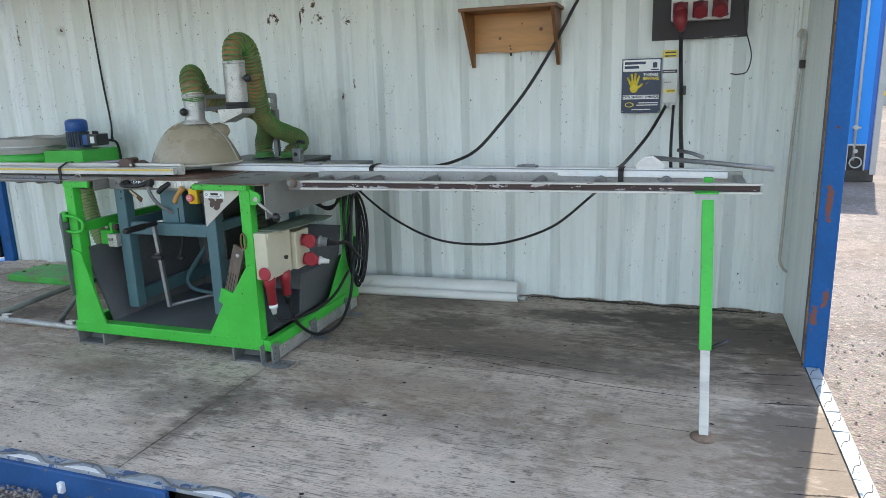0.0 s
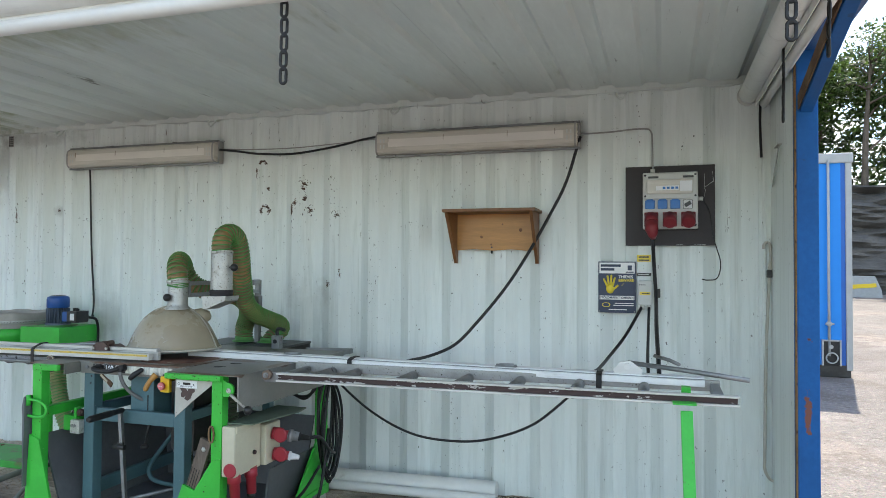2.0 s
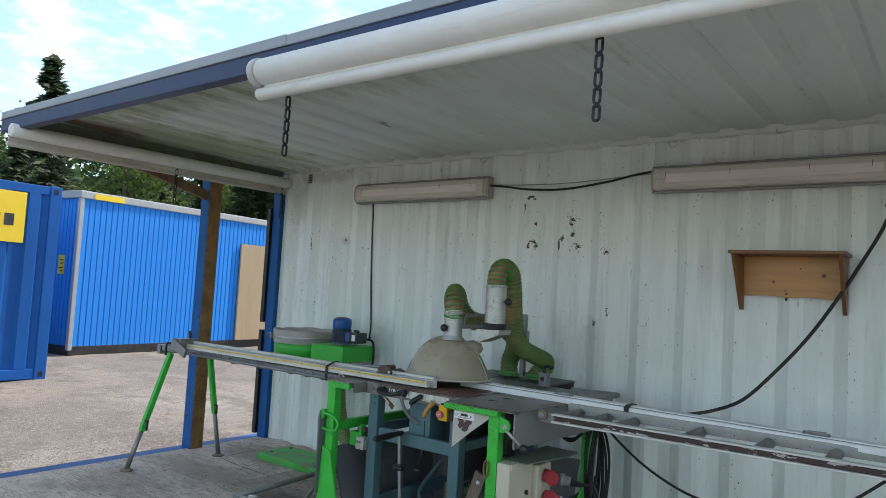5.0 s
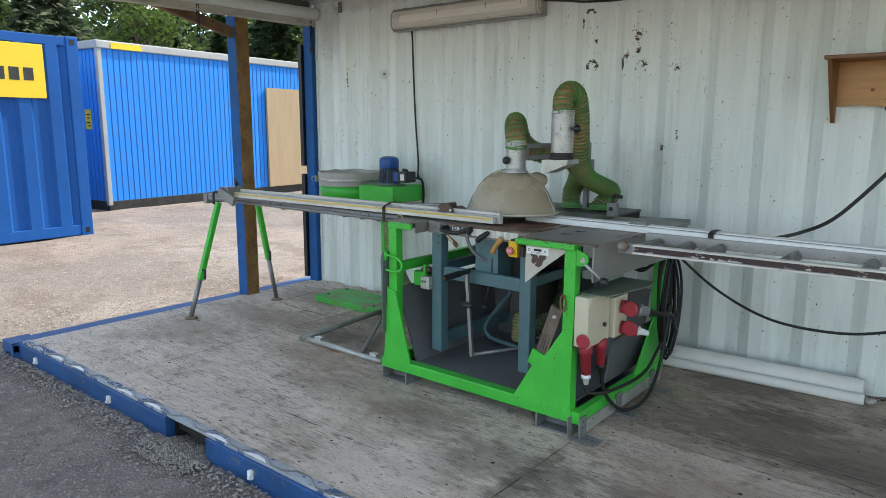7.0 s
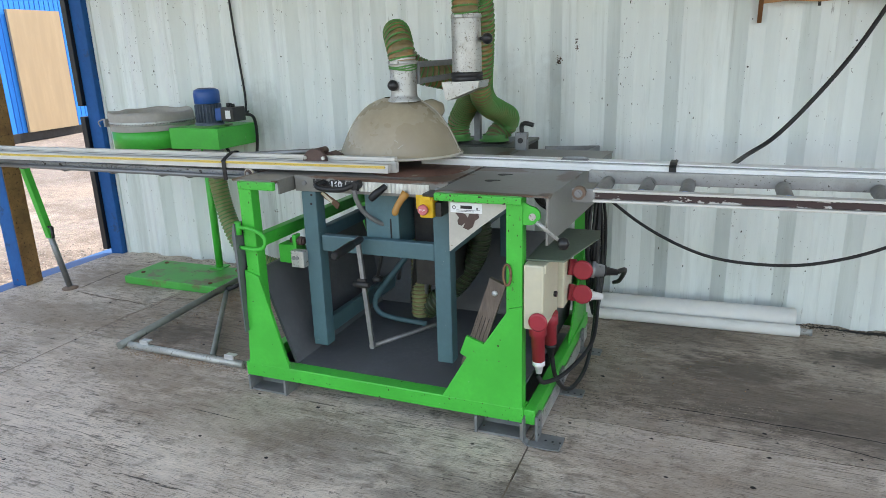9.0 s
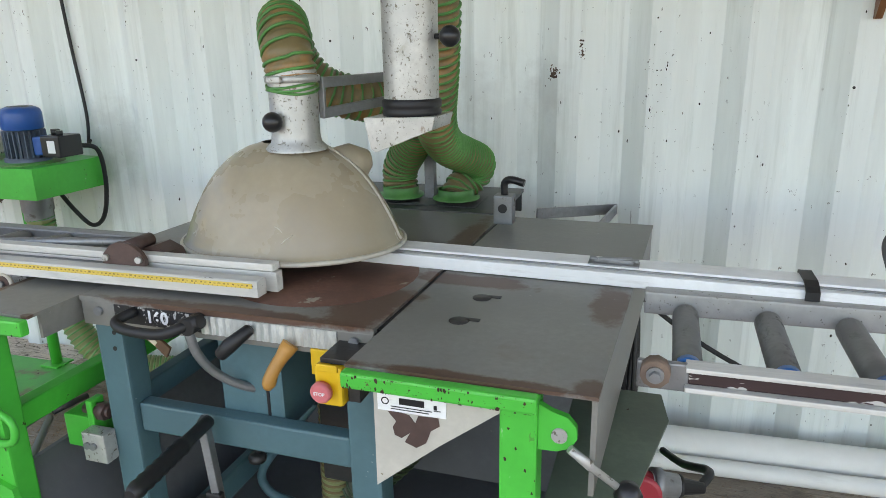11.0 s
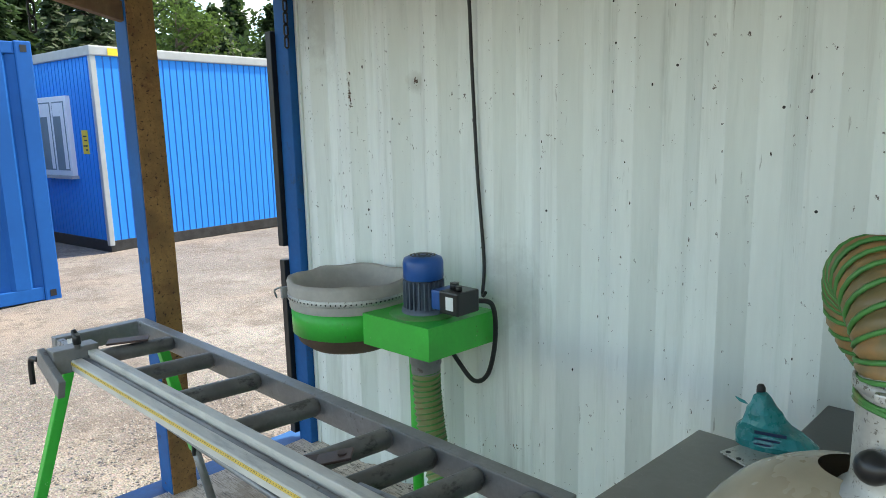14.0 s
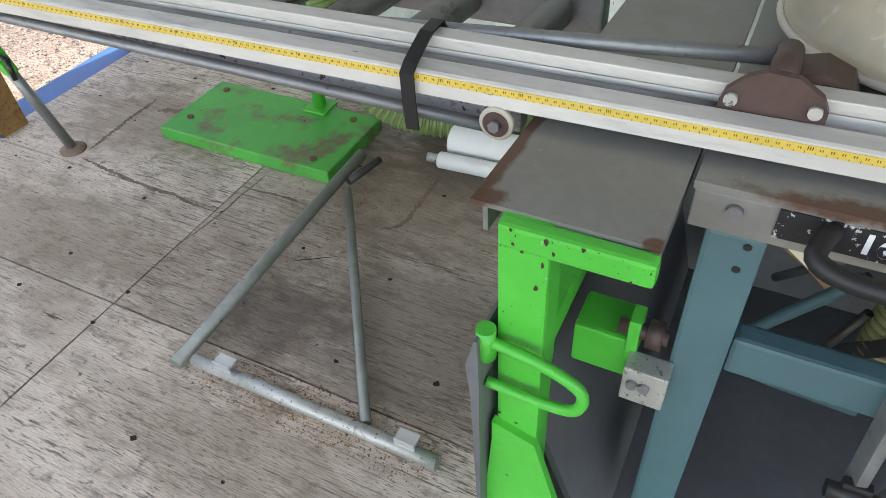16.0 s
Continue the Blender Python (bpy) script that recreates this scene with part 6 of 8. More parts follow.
for o in lf.children_recursive:
    if o.name.startswith(("flip_stop", "stop_bolt", "stop_arm")):
        o.data.transform(Matrix.Translation((0.010, -0.014, 0.0)))
for own, x_at, k_ in ((lf, 2.24, 0.030), (rf, 2.9, -0.029)):
    for o in own.children_recursive:
        for v in o.data.vertices:
            v.co.y += k_ * (v.co.x - x_at)
for o in rf.children_recursive:
    o.data.transform(Matrix.Translation((0, 0.10, -0.004)))
for o in rt.children_recursive:
    if o.name.startswith(("front_rail", "rail_lip", "guide_wheel", "roller", "end_cap", "wheel_arm", "rear_rail", "end_rail", "leg_bracket")):
        for v in o.data.vertices:
            v.co.z += 0.014 + 0.009 * (v.co.x - 3.64)

# chips in the green paint along the edges
rnd = random.Random(8)
b = B()
for x0, x1, z0, z1, y, n_ in ((2.355, 2.412, 0.13, 0.865, -1.4062, 70), (3.402, 3.458, 0.13, 0.865, -1.4062, 90), (2.30, 3.465, 0.066, 0.124, -1.4168, 200), (2.357, 2.516, 0.838, 0.869, -1.4108, 50), (3.162, 3.46, 0.843, 0.869, -1.4288, 170)):
    for _ in range(n_):
        u, w = rnd.random(), rnd.random() ** 3
        if rnd.random() < 0.5:
            w = 1 - w
        x, z = (x0 + (x1 - x0) * w, z0 + (z1 - z0) * u) if z1 - z0 > x1 - x0 else (x0 + (x1 - x0) * u, z0 + (z1 - z0) * w)
        r = 0.0005 + 0.0026 * rnd.random() ** 6
        b.faces.new([b.verts.new((min(max(x + r * rnd.uniform(0.5, 1.2) * math.cos(a), x0 + 0.001), x1 - 0.001), y, min(max(z + r * rnd.uniform(0.4, 2.4) * math.sin(a), z0 + 0.001), z1 - 0.001))) for a in [k * math.pi / 3.5 for k in range(7)]])
for f in b.faces:
    f.normal_update()
    if f.normal.y > 0:
        f.normal_flip()
M["chip"] = surface("dark_rust_chip", (0.050, 0.026, 0.016), 0.85, vary=0.3)
part("paint_chips", b, M["chip"], saw, "small rusty chips in the green paint")["kind"] = "stuff"

# ---- dust extractor ----
fan = thing("dust_extractor", (1.15, -0.33, 0), "green dust extractor with a blue motor and cloth bag ring", "dust extractor")
M["green_dirty"] = surface("dirty_green_paint", (0.055, 0.40, 0.065), 0.45, vary=0.15, scale=5, fine=60, bump=0.06, stains=((0.16, 0.13, 0.07), 6, 0.50, 0.14), spots=((0.06, 0.04, 0.03), 30, 0.68, 0.03))
bp = P("base_plate", "green_dirty", lambda b: box(b, 0.71, 1.412, -0.535, -0.20, 0.0, 0.048, 0.006), "dirty green base plate on the floor", fan)
for x, y in ((0.776, -0.447), (1.328, -0.492), (0.776, -0.25), (1.33, -0.25)):
    P("plate_bolt", "rust", lambda b: rod(b, (x, y, 0.047), (x, y, 0.055), 0.012, seg=6), "", bp)
P("stand_post", "green", lambda b: (rod(b, (1.175, -0.22, 0.048), (1.175, -0.22, 0.81), 0.022), box(b, 1.13, 1.22, -0.265, -0.175, 0.048, 0.056, 0.002)), "", fan)
def fan_box(b):
    prism(b, [(1.088, -0.392), (1.418, -0.378), (1.43, -0.05), (1.10, -0.06)], "z", 0.812, 0.928)
P("fan_box", "green", fan_box, "bright green sheet-metal fan box", fan)
P("fan_flange", "green_old", lambda b: lathe(b, (1.25, -0.235, 0.928), [(0.0005, 0.006), (0.125, 0.006), (0.128, 0.0)], 32), "", fan)
mot = P("motor", "motor_grey", lambda b: lathe(b, (1.25, -0.235, 0.934), [(0.082, 0.0), (0.082, 0.012), (0.060, 0.016), (0.060, 0.125), (0.0005, 0.125)], 28), "dusty finned motor body", fan)
for k in range(24):
    a = 0.05 + k * math.pi / 12
    P("fin", "motor_grey", lambda b: bar(b, (1.25 + 0.055 * math.cos(a), -0.235 + 0.055 * math.sin(a), 1.0), (1.25 + 0.075 * math.cos(a), -0.235 + 0.075 * math.sin(a), 1.0), 0.004, 0.10), "", mot)
P("motor_cap", "motor_blue", lambda b: lathe(b, (1.25, -0.235, 0), [(0.070, 1.055), (0.073, 1.060), (0.073, 1.115), (0.068, 1.130), (0.050, 1.138), (0.0005, 1.139)], 32), "blue motor fan cap", mot)
P("cap_grille", "black", lambda b: [lathe(b, (1.25, -0.235, 1.1395), [(r, 0.0), (r + 0.004, 0.001), (r + 0.008, 0.0)], 24) for r in (0.012, 0.026, 0.040)], "", mot)
P("terminal_box", "motor_blue", lambda b: (box(b, 1.322, 1.37, -0.27, -0.18, 0.96, 1.03, 0.006)), "blue terminal box", mot)
P("motor_switch", "black_gloss", lambda b: (box(b, 1.372, 1.46, -0.28, -0.17, 0.955, 1.035, 0.006), rod(b, (1.39, -0.22, 1.035), (1.39, -0.22, 1.055), 0.016), rod(b, (1.43, -0.24, 1.035), (1.43, -0.24, 1.052), 0.012)), "black motor starter box", mot)
P("switch_label", "white", lambda b: box(b, 1.405, 1.440, -0.2815, -0.2802, 0.972, 1.018), "", mot)
rc = (0.86, -0.275)
P("bag_ring", "green", lambda b: lathe(b, (*rc, 0), [(0.224, 0.812), (0.228, 0.812), (0.230, 0.925), (0.226, 0.925), (0.224, 0.812)], 48), "green bag ring", fan)
P("ring_floor", "green_old", lambda b: lathe(b, (*rc, 0), [(0.0005, 0.83), (0.224, 0.83)], 32), "", fan)
P("ring_throat", "green", lambda b: prism(b, [(0.98, -0.38), (1.095, -0.36), (1.10, -0.08), (0.98, -0.07)], "z", 0.815, 0.925), "", fan)
bag = P("filter_bag", "cloth", lambda b: lathe(b, (*rc, 0), [(0.234 + 0.0, 0.912), (0.236, 0.925), (0.238, 0.955), (0.236, 1.0), (0.229, 1.018), (0.216, 1.008), (0.200, 0.97), (0.188, 0.93), (0.17, 0.89), (0.10, 0.87), (0.0005, 0.865)], 56), "grey cloth filter bag collar", fan)
for v in bag.data.vertices:
    a = math.atan2(v.co.y - rc[1], v.co.x - rc[0])
    k_ = 0.010 * noise.noise(Vector((math.cos(a) * 2.4, math.sin(a) * 2.4, v.co.z * 9)))
    if v.co.z > 0.96 or math.hypot(v.co.x - rc[0], v.co.y - rc[1]) < 0.2:
        v.co += Vector((math.cos(a) * k_, math.sin(a) * k_, k_ * 1.2))
P("bag_band", "zinc", lambda b: lathe(b, (*rc, 0), [(0.2395, 0.944), (0.2415, 0.946), (0.2415, 0.966), (0.2395, 0.968)], 56), "perforated galvanised band", bag)
P("band_holes", "black", lambda b: [rod(b, (rc[0] + 0.2405 * math.cos(a), rc[1] + 0.2405 * math.sin(a), 0.956), (rc[0] + 0.2424 * math.cos(a), rc[1] + 0.2424 * math.sin(a), 0.956), 0.0035, seg=6) for a in [k * math.pi / 40 for k in range(80)]], "", bag)
P("band_latch", "steel", lambda b: (box(b, rc[0] - 0.16, rc[0] - 0.145, rc[1] - 0.215, rc[1] - 0.185, 0.94, 0.985, 0.003), sweep(b, spline([(rc[0] - 0.155, rc[1] - 0.21, 0.985), (rc[0] - 0.185, rc[1] - 0.225, 0.97), (rc[0] - 0.18, rc[1] - 0.22, 0.94)], 4), 0.004, 6)), "", bag)
P("lower_bag", "cloth_brown", lambda b: lathe(b, (*rc, 0), [(0.0005, 0.732), (0.10, 0.734), (0.165, 0.745), (0.205, 0.775), (0.222, 0.812)], 36), "brown dirty cloth underside", fan)
P("fan_collar", "steel", lambda b: lathe(b, (1.25, -0.235, 0), [(0.058, 0.812), (0.058, 0.735), (0.054, 0.730), (0.054, 0.70)], 24), "", fan)
hose([(1.25, -0.235, 0.72), (1.255, -0.235, 0.60), (1.30, -0.25, 0.42), (1.38, -0.27, 0.26), (1.46, -0.255, 0.15), (1.58, -0.205, 0.085), (1.74, -0.125, 0.056), (1.95, -0.065, 0.054), (2.2, -0.06, 0.054)], 0.052, mats=("hose_old", "hose_rib"), parent=fan, label="yellowed green ribbed hose to the floor")

# ---- steel stand lying on the floor ----
st = thing("steel_stand", (1.75, -0.95, 0), "grey galvanised triangular support stand lying flat", "stand")
P("long_tube", "stand", lambda b: sweep(b, [(1.468, -1.295, 0.022), (1.469, -0.80, 0.044), (1.47, -0.42, 0.060)], 0.018, 18), "", st)
P("base_tube", "zinc", lambda b: rod(b, (1.50, -1.262, 0.018), (2.16, -1.262, 0.018), 0.017), "", st)
P("strut", "stand", lambda b: rod(b, (1.975, -1.245, 0.022), (1.515, -0.58, 0.045), 0.013), "", st)
P("end_peg", "steel_dark", lambda b: rod(b, (1.50, -0.55, 0.05), (1.535, -0.42, 0.055), 0.012), "", st)
for x in (1.59, 2.08):
    P("base_lug", "alu", lambda b: (box(b, x - 0.02, x + 0.03, -1.268, -1.262, 0.0, 0.055, 0.002), box(b, x - 0.02, x + 0.03, -1.268, -1.235, 0.045, 0.051, 0.002)), "", st)

# ---- tarp rolls on the floor ----
for r, y, x0, x1, z in ((0.052, -0.075, 1.70, 4.405, 0.052), (0.027, -0.160, 1.69, 4.42, 0.027)):
    b = B()
    sweep(b, [(x0, y - 0.155, z), (x0 + 0.004, y - 0.155, z), (2.5, y - 0.11, z), (3.6, y - 0.045, z), (x1 - 0.004, y, z), (x1, y, z)], [r - 0.004, r, r, r, r, r - 0.004], 24)
    o = solo("tarp_roll", b, M["pvc"], "white rolled tarpaulin tube lying along the wall" if r > 0.04 else "thin white tarpaulin bar lying along the wall", "tarpaulin roll")
    if r < 0.04:
        for xa, xb in ((x1 - 0.002, x1 + 0.05), (x0 - 0.04, x0 + 0.002)):
            b = B()
            rod(b, (xa - o.location.x, (y if xa > 3 else y - 0.155) - o.location.y, r), (xb - o.location.x, (y if xa > 3 else y - 0.152) - o.location.y, r), 0.015)
            part("end_pin", b, M["zinc"], o, "steel end pin")

# ---- roll-down tarps under the roof edges ----
M["pvc_dirty"] = surface("stained_tarp_edge", (0.50, 0.46, 0.40), 0.6, vary=0.15, scale=5, fine=40, bump=0.05, stretch=(1, 0.4, 1), stains=((0.24, 0.20, 0.16), 4, 0.55, 0.15))
def awning(p, q, r, rs, off, label, bar_mat="pvc"):
    p, q = Vector(p), Vector(q)
    d = (q - p).normalized()
    t = thing("tarp_roller", (p + q) / 2, label, "tarpaulin roll", "tarp rollers under the roof")
    P("roll", "pvc", lambda b: sweep(b, [p, p + d * 0.004, q - d * 0.004, q], [r - 0.005, r, r, r - 0.005], 28), "", t)
    P("end_ring", "plastic", lambda b: (sweep(b, [p - d * 0.035, p - d * 0.034, p - d * 0.012, p - d * 0.01], [r - 0.01, r + 0.006, r + 0.006, r - 0.01], 24), rod(b, p - d * 0.02, p + d * 0.01, r * 0.5)), "", t)
    o = Vector(off)
    P("bottom_bar", bar_mat, lambda b: sweep(b, [p + o - d * 0.03, p + o - d * 0.026, q + o, q + o + d * 0.004], [rs - 0.004, rs, rs, rs - 0.004], 18), "", t)
    P("tarp_web", bar_mat, lambda b: bar(b, p + o * 0.5 + d * 0.01, q + o * 0.5, 0.004, o.length * 0.9), "", t)
    return t
awning((2.78, -2.305, 2.255), (5.86, -2.305, 2.245), 0.055, 0.026, (0.0, 0.012, -0.088), "white rolled tarpaulin under the front roof edge")
awning((0.215, -0.02, 2.285), (0.215, -2.30, 2.265), 0.045, 0.018, (-0.028, 0, -0.086), "white rolled tarpaulin with a stained edge under the end roof", "pvc_dirty")
awning((5.775, -0.03, 2.305), (5.775, -2.22, 2.285), 0.048, 0.022, (0.075, 0, -0.055), "white rolled tarpaulin under the end roof edge")


def strap(x, y, z0, z1, along):
    """A flat rubber strap with long slots, its width along x or y."""
    n_, w, r = 5, 0.0098, 0.0046
    h_ = (z0 - z1) / n_
    c = thing("rubber_strap", (x, y, z1), "short dark rubber strap with long slots hanging from the tarp roll", "strap", "tarp straps")
    def at(u, d, z):
        return (x + u, y + d, z) if along == "x" else (x + d, y + u, z)
    for i in range(n_):
        za, zb = z0 - h_ * i - 0.002, z0 - h_ * (i + 1) + 0.002
        ring = [at(w * math.cos(a), 0.0015 * math.sin(i * 1.3), (za - w if math.sin(a) > 0 else zb + w) + w * math.sin(a)) for a in [0.02 + k * math.pi / 8 for k in range(17)]]
        P("slot_ring", "black", lambda b: sweep(b, ring, r, 7), "", c)
        P("web", "black", lambda b: sweep(b, [at(-0.006, 0, za - 0.004), at(0.006, 0, za - 0.004)], r, 7), "", c)
for x in (2.905, 4.268, 5.625):
    strap(x, -2.265, 2.150, 1.900, "y" if x < 3 else "x")
for x, y, z0, z1 in ((0.20, -1.11, 2.225, 1.95), (0.20, -0.066, 2.23, 1.96), (5.80, -1.0, 2.26, 1.955), (5.80, -1.80, 2.26, 1.985)):
    strap(x, y, z0, z1, "y")


# ---- cables ----
def cable(pts, r, label, mat="black", name="cable"):
    b = B()
    sweep(b, spline(pts, 8), r, 8)
    return solo(name, b, M[mat], label, "cable")
cable([(1.29, -0.05, 2.09), (1.295, -0.022, 2.05), (1.30, -0.014, 1.79), (1.32, -0.014, 1.41), (1.35, -0.018, 1.10), (1.37, -0.05, 0.98), (1.41, -0.08, 0.995)], 0.0065, "black cable hanging from the wall lamp to the motor")
cable([(1.44, -0.17, 0.99), (1.46, -0.10, 0.96), (1.445, -0.07, 0.82), (1.40, -0.06, 0.68), (1.33, -0.06, 0.635), (1.27, -0.08, 0.70), (1.26, -0.14, 0.80)], 0.009, "black cable looped under the fan box")
cable([(2.44, -0.05, 2.155), (2.58, -0.03, 2.14), (2.74, -0.022, 2.118), (3.0, -0.022, 2.108), (3.3, -0.022, 2.14), (3.5, -0.03, 2.175), (3.62, -0.05, 2.185)], 0.0075, "black cable sagging between two wall lamps")
cable([(2.44, -0.012, 2.165), (2.7, -0.010, 2.152), (3.05, -0.010, 2.150), (3.62, -0.010, 2.18)], 0.0035, "thin grey cable along the wall", "lamp_body")
cable([(4.883, -0.05, 2.122), (4.8, -0.03, 1.863), (4.707, -0.06, 1.664), (4.588, -0.12, 1.434), (4.474, -0.19, 1.241), (4.331, -0.26, 1.051), (4.217, -0.31, 0.926), (4.12, -0.45, 0.875), (4.06, -0.72, 0.872), (4.02, -0.90, 0.872)], 0.009, "thick black cable slung from the lamp to the saw")
cable([(4.885, -0.04, 2.14), (4.92, -0.010, 2.142), (5.05, -0.008, 2.145), (5.22, -0.008, 2.155), (5.272, -0.008, 2.135), (5.28, -0.010, 2.05), (5.282, -0.03, 1.895)], 0.005, "thin grey conduit from the lamp to the socket board", "lamp_body")
cable([(5.285, -0.13, 1.545), (5.285, -0.12, 1.48), (5.29, -0.06, 1.36), (5.30, -0.10, 1.20), (5.305, -0.45, 1.07), (5.315, -0.75, 0.96), (5.32, -0.90, 0.90)], 0.010, "thick black supply cable hanging from the socket")
cable([(5.225, -0.045, 1.15), (5.144, -0.2, 1.001), (5.075, -0.45, 0.913), (5.051, -0.75, 0.894), (5.04, -0.93, 0.90)], 0.0085, "black cable running from the switch to the fence")
cable([(4.96, -0.90, 0.80), (4.871, -0.4, 0.692), (4.677, -0.4, 0.528), (4.441, -0.4, 0.432), (4.227, -0.4, 0.404), (3.988, -0.4, 0.426), (3.744, -0.4, 0.531), (3.534, -0.4, 0.687), (3.53, -0.45, 0.75)], 0.007, "black cable slung under the roller table")
cable([(5.262, -0.045, 1.15), (5.262, -0.15, 1.08), (5.265, -0.5, 0.98), (5.27, -0.78, 0.94), (5.275, -0.90, 0.90)], 0.0075, "black cable hanging from the switch box")
cable([(5.545, -0.05, 1.74), (5.58, -0.022, 1.67), (5.60, -0.02, 1.53), (5.635, -0.012, 1.40), (5.62, -0.012, 1.315), (5.575, -0.012, 1.300), (5.54, -0.012, 1.305)], 0.003, "thin dark wire dangling from the socket board")
cable([(5.835, -0.05, 2.29), (5.832, -0.04, 2.15), (5.838, -0.04, 1.96)], 0.007, "short black cable end hanging by the roof", "black")
coil = thing("cable_coil", (3.56, -0.53, 0.2), "thick loops of black cable hung on the saw bench", "cable")
for i in range(6):
    ph = i * 0.9
    pts = [(3.518 + 0.009 * i + 0.006 * math.sin(a * 2 + ph), -0.53 + (0.085 + 0.012 * (i % 3)) * math.sin(a) + 0.008 * math.sin(ph + a * 3), 0.50 + (0.25 + 0.022 * (i % 4)) * math.cos(a) - 0.012 * i) for a in [k * 2 * math.pi / 28 for k in range(29)]]
    P("cable_loop", "black", lambda b: sweep(b, pts, 0.0075, 8), "", coil)
for i in range(3):
    pts = [(3.375 + (0.075 + 0.012 * i) * math.cos(a), -0.535 - 0.012 * i + 0.01 * math.sin(a * 2), 0.69 + (0.085 - 0.008 * i) * math.sin(a)) for a in [k * 2 * math.pi / 24 for k in range(25)]]
    P("cable_loop", "black", lambda b: sweep(b, pts, 0.008, 8), "", coil)
cable([(3.52, -1.25, 0.29), (3.53, -1.22, 0.17), (3.54, -1.10, 0.06), (3.555, -0.98, 0.016), (3.57, -0.82, 0.03), (3.575, -0.70, 0.14), (3.575, -0.63, 0.33), (3.565, -0.58, 0.46)], 0.0085, "black cable drooping to the floor beside the saw")
cable([(3.50, -1.36, 0.235), (3.52, -1.34, 0.20), (3.57, -1.22, 0.19), (3.62, -1.0, 0.22), (3.60, -0.75, 0.30)], 0.008, "dark cable from the red plug")
cable([(3.71, -1.07, 0.535), (3.73, -0.99, 0.52), (3.69, -0.82, 0.42), (3.65, -0.68, 0.36)], 0.009, "black cable from the grey connector")

# ---- lamps ----
M["lamp_tube"] = surface("pale_lamp_tube", (0.76, 0.71, 0.65), 0.35, vary=0.06, scale=8, fine=40, stretch=(0.3, 1, 1))
def strip_lamp(x0, x1, z0, z1, label):
    t = thing("wall_lamp", ((x0 + x1) / 2, 0, z0), label, "lamp", "strip lamps")
    P("housing", "lamp_body", lambda b: box(b, x0, x1, -0.055, 0.0, z0, z1, 0.008), "grey lamp housing", t)
    P("diffuser", "lamp_glass", lambda b: prism(b, [(-0.055, z0 + 0.010), (-0.078, z0 + 0.014), (-0.093, z0 + 0.026), (-0.0985, z0 + 0.050), (-0.0995, (z0 + z1) / 2), (-0.0985, z1 - 0.050), (-0.093, z1 - 0.026), (-0.078, z1 - 0.014), (-0.055, z1 - 0.010)], "x", x0 + 0.012, x1 - 0.012), "yellowed clear plastic diffuser", t)
    P("tube", "lamp_tube", lambda b: box(b, x0 + 0.09, x1 - 0.09, -0.1004, -0.098, (z0 + z1) / 2 - 0.024, (z0 + z1) / 2 + 0.024, 0.001), "pale tube showing through the diffuser", t)
    P("housing_edge", "steel", lambda b: (box(b, x0 - 0.003, x1 + 0.003, -0.064, -0.054, z0 - 0.003, z0 + 0.008, 0.002), box(b, x0 - 0.003, x1 + 0.003, -0.064, -0.054, z1 - 0.008, z1 + 0.003, 0.002)), "grey rim of the housing", t)
    for xa in (x0 + 0.035, x1 - 0.075):
        P("tube_holder", "plastic", lambda b: [box(b, xa + k * 0.022, xa + k * 0.022 + 0.010, -0.1002, -0.097, z0 + 0.045 + j * 0.035, z0 + 0.070 + j * 0.035, 0.002) for k in (0, 1) for j in (0, 1)], "grey tube holder behind the diffuser", t)
    for x in (x0 + 0.005, x1 - 0.03):
        P("end_cap", "lamp_body", lambda b: prism(b, [(-0.05, z0 + 0.005), (-0.080, z0 + 0.010), (-0.096, z0 + 0.024), (-0.102, z0 + 0.050), (-0.102, z1 - 0.050), (-0.096, z1 - 0.024), (-0.080, z1 - 0.010), (-0.05, z1 - 0.005)], "x", x, x + 0.010), "", t)
    for i in range(5):
        x = x0 + 0.10 + i * (x1 - x0 - 0.2) / 4
        for z in (z0 - 0.004, z1 - 0.006):
            P("clip", "steel", lambda b: box(b, x, x + 0.03, -0.072, -0.05, z, z + 0.010, 0.002), "", t)
    for x in (x0 + 0.09, x0 + 0.45, x1 - 0.42, x1 - 0.14):
        P("diffuser_mark", "rust", lambda b: box(b, x, x + 0.003, -0.1012, -0.0995, (z0 + z1) / 2 + 0.005, z1 - 0.040), "", t)
strip_lamp(1.147, 2.440, 2.062, 2.218, "yellowed fluorescent strip lamp on the container wall")
strip_lamp(3.616, 4.882, 2.052, 2.208, "yellowed fluorescent strip lamp with a mended end")

# ---- shelf ----
sh = thing("wall_shelf", (4.36, 0, 1.385), "small varnished pine wall shelf with slanted sides", "shelf")
P("top_board", "pine_edge", lambda b: box(b, 4.105, 4.655, -0.235, 0.0, 1.682, 1.700, 0.003), "", sh)
P("back_board", "pine", lambda b: prism(b, [(4.138, 1.682), (4.62, 1.682), (4.62, 1.468), (4.56, 1.462), (4.47, 1.470), (4.36, 1.462), (4.24, 1.472), (4.138, 1.464)], "y", -0.020, -0.004), "knotty pine back board", sh)
for x in (4.120, 4.620):
    P("side_board", "pine_edge", lambda b: prism(b, [(-0.004, 1.682), (-0.228, 1.682), (-0.024, 1.385), (-0.004, 1.385)], "x", x, x + 0.018), "dark pine side board", sh)
for x, z, r in ((4.29, 1.545, 0.008), (4.53, 1.585, 0.010), (4.42, 1.62, 0.005), (4.35, 1.50, 0.005)):
    P("knot", "pine_edge", lambda b: lathe(b, (0, 0, 0), [(0.0005, 0.0008), (r, 0.0008), (r * 1.1, 0)], 10, Matrix.Translation((x, -0.0202, z)) @ Matrix.Rotation(radians(90), 4, "X")), "", sh)
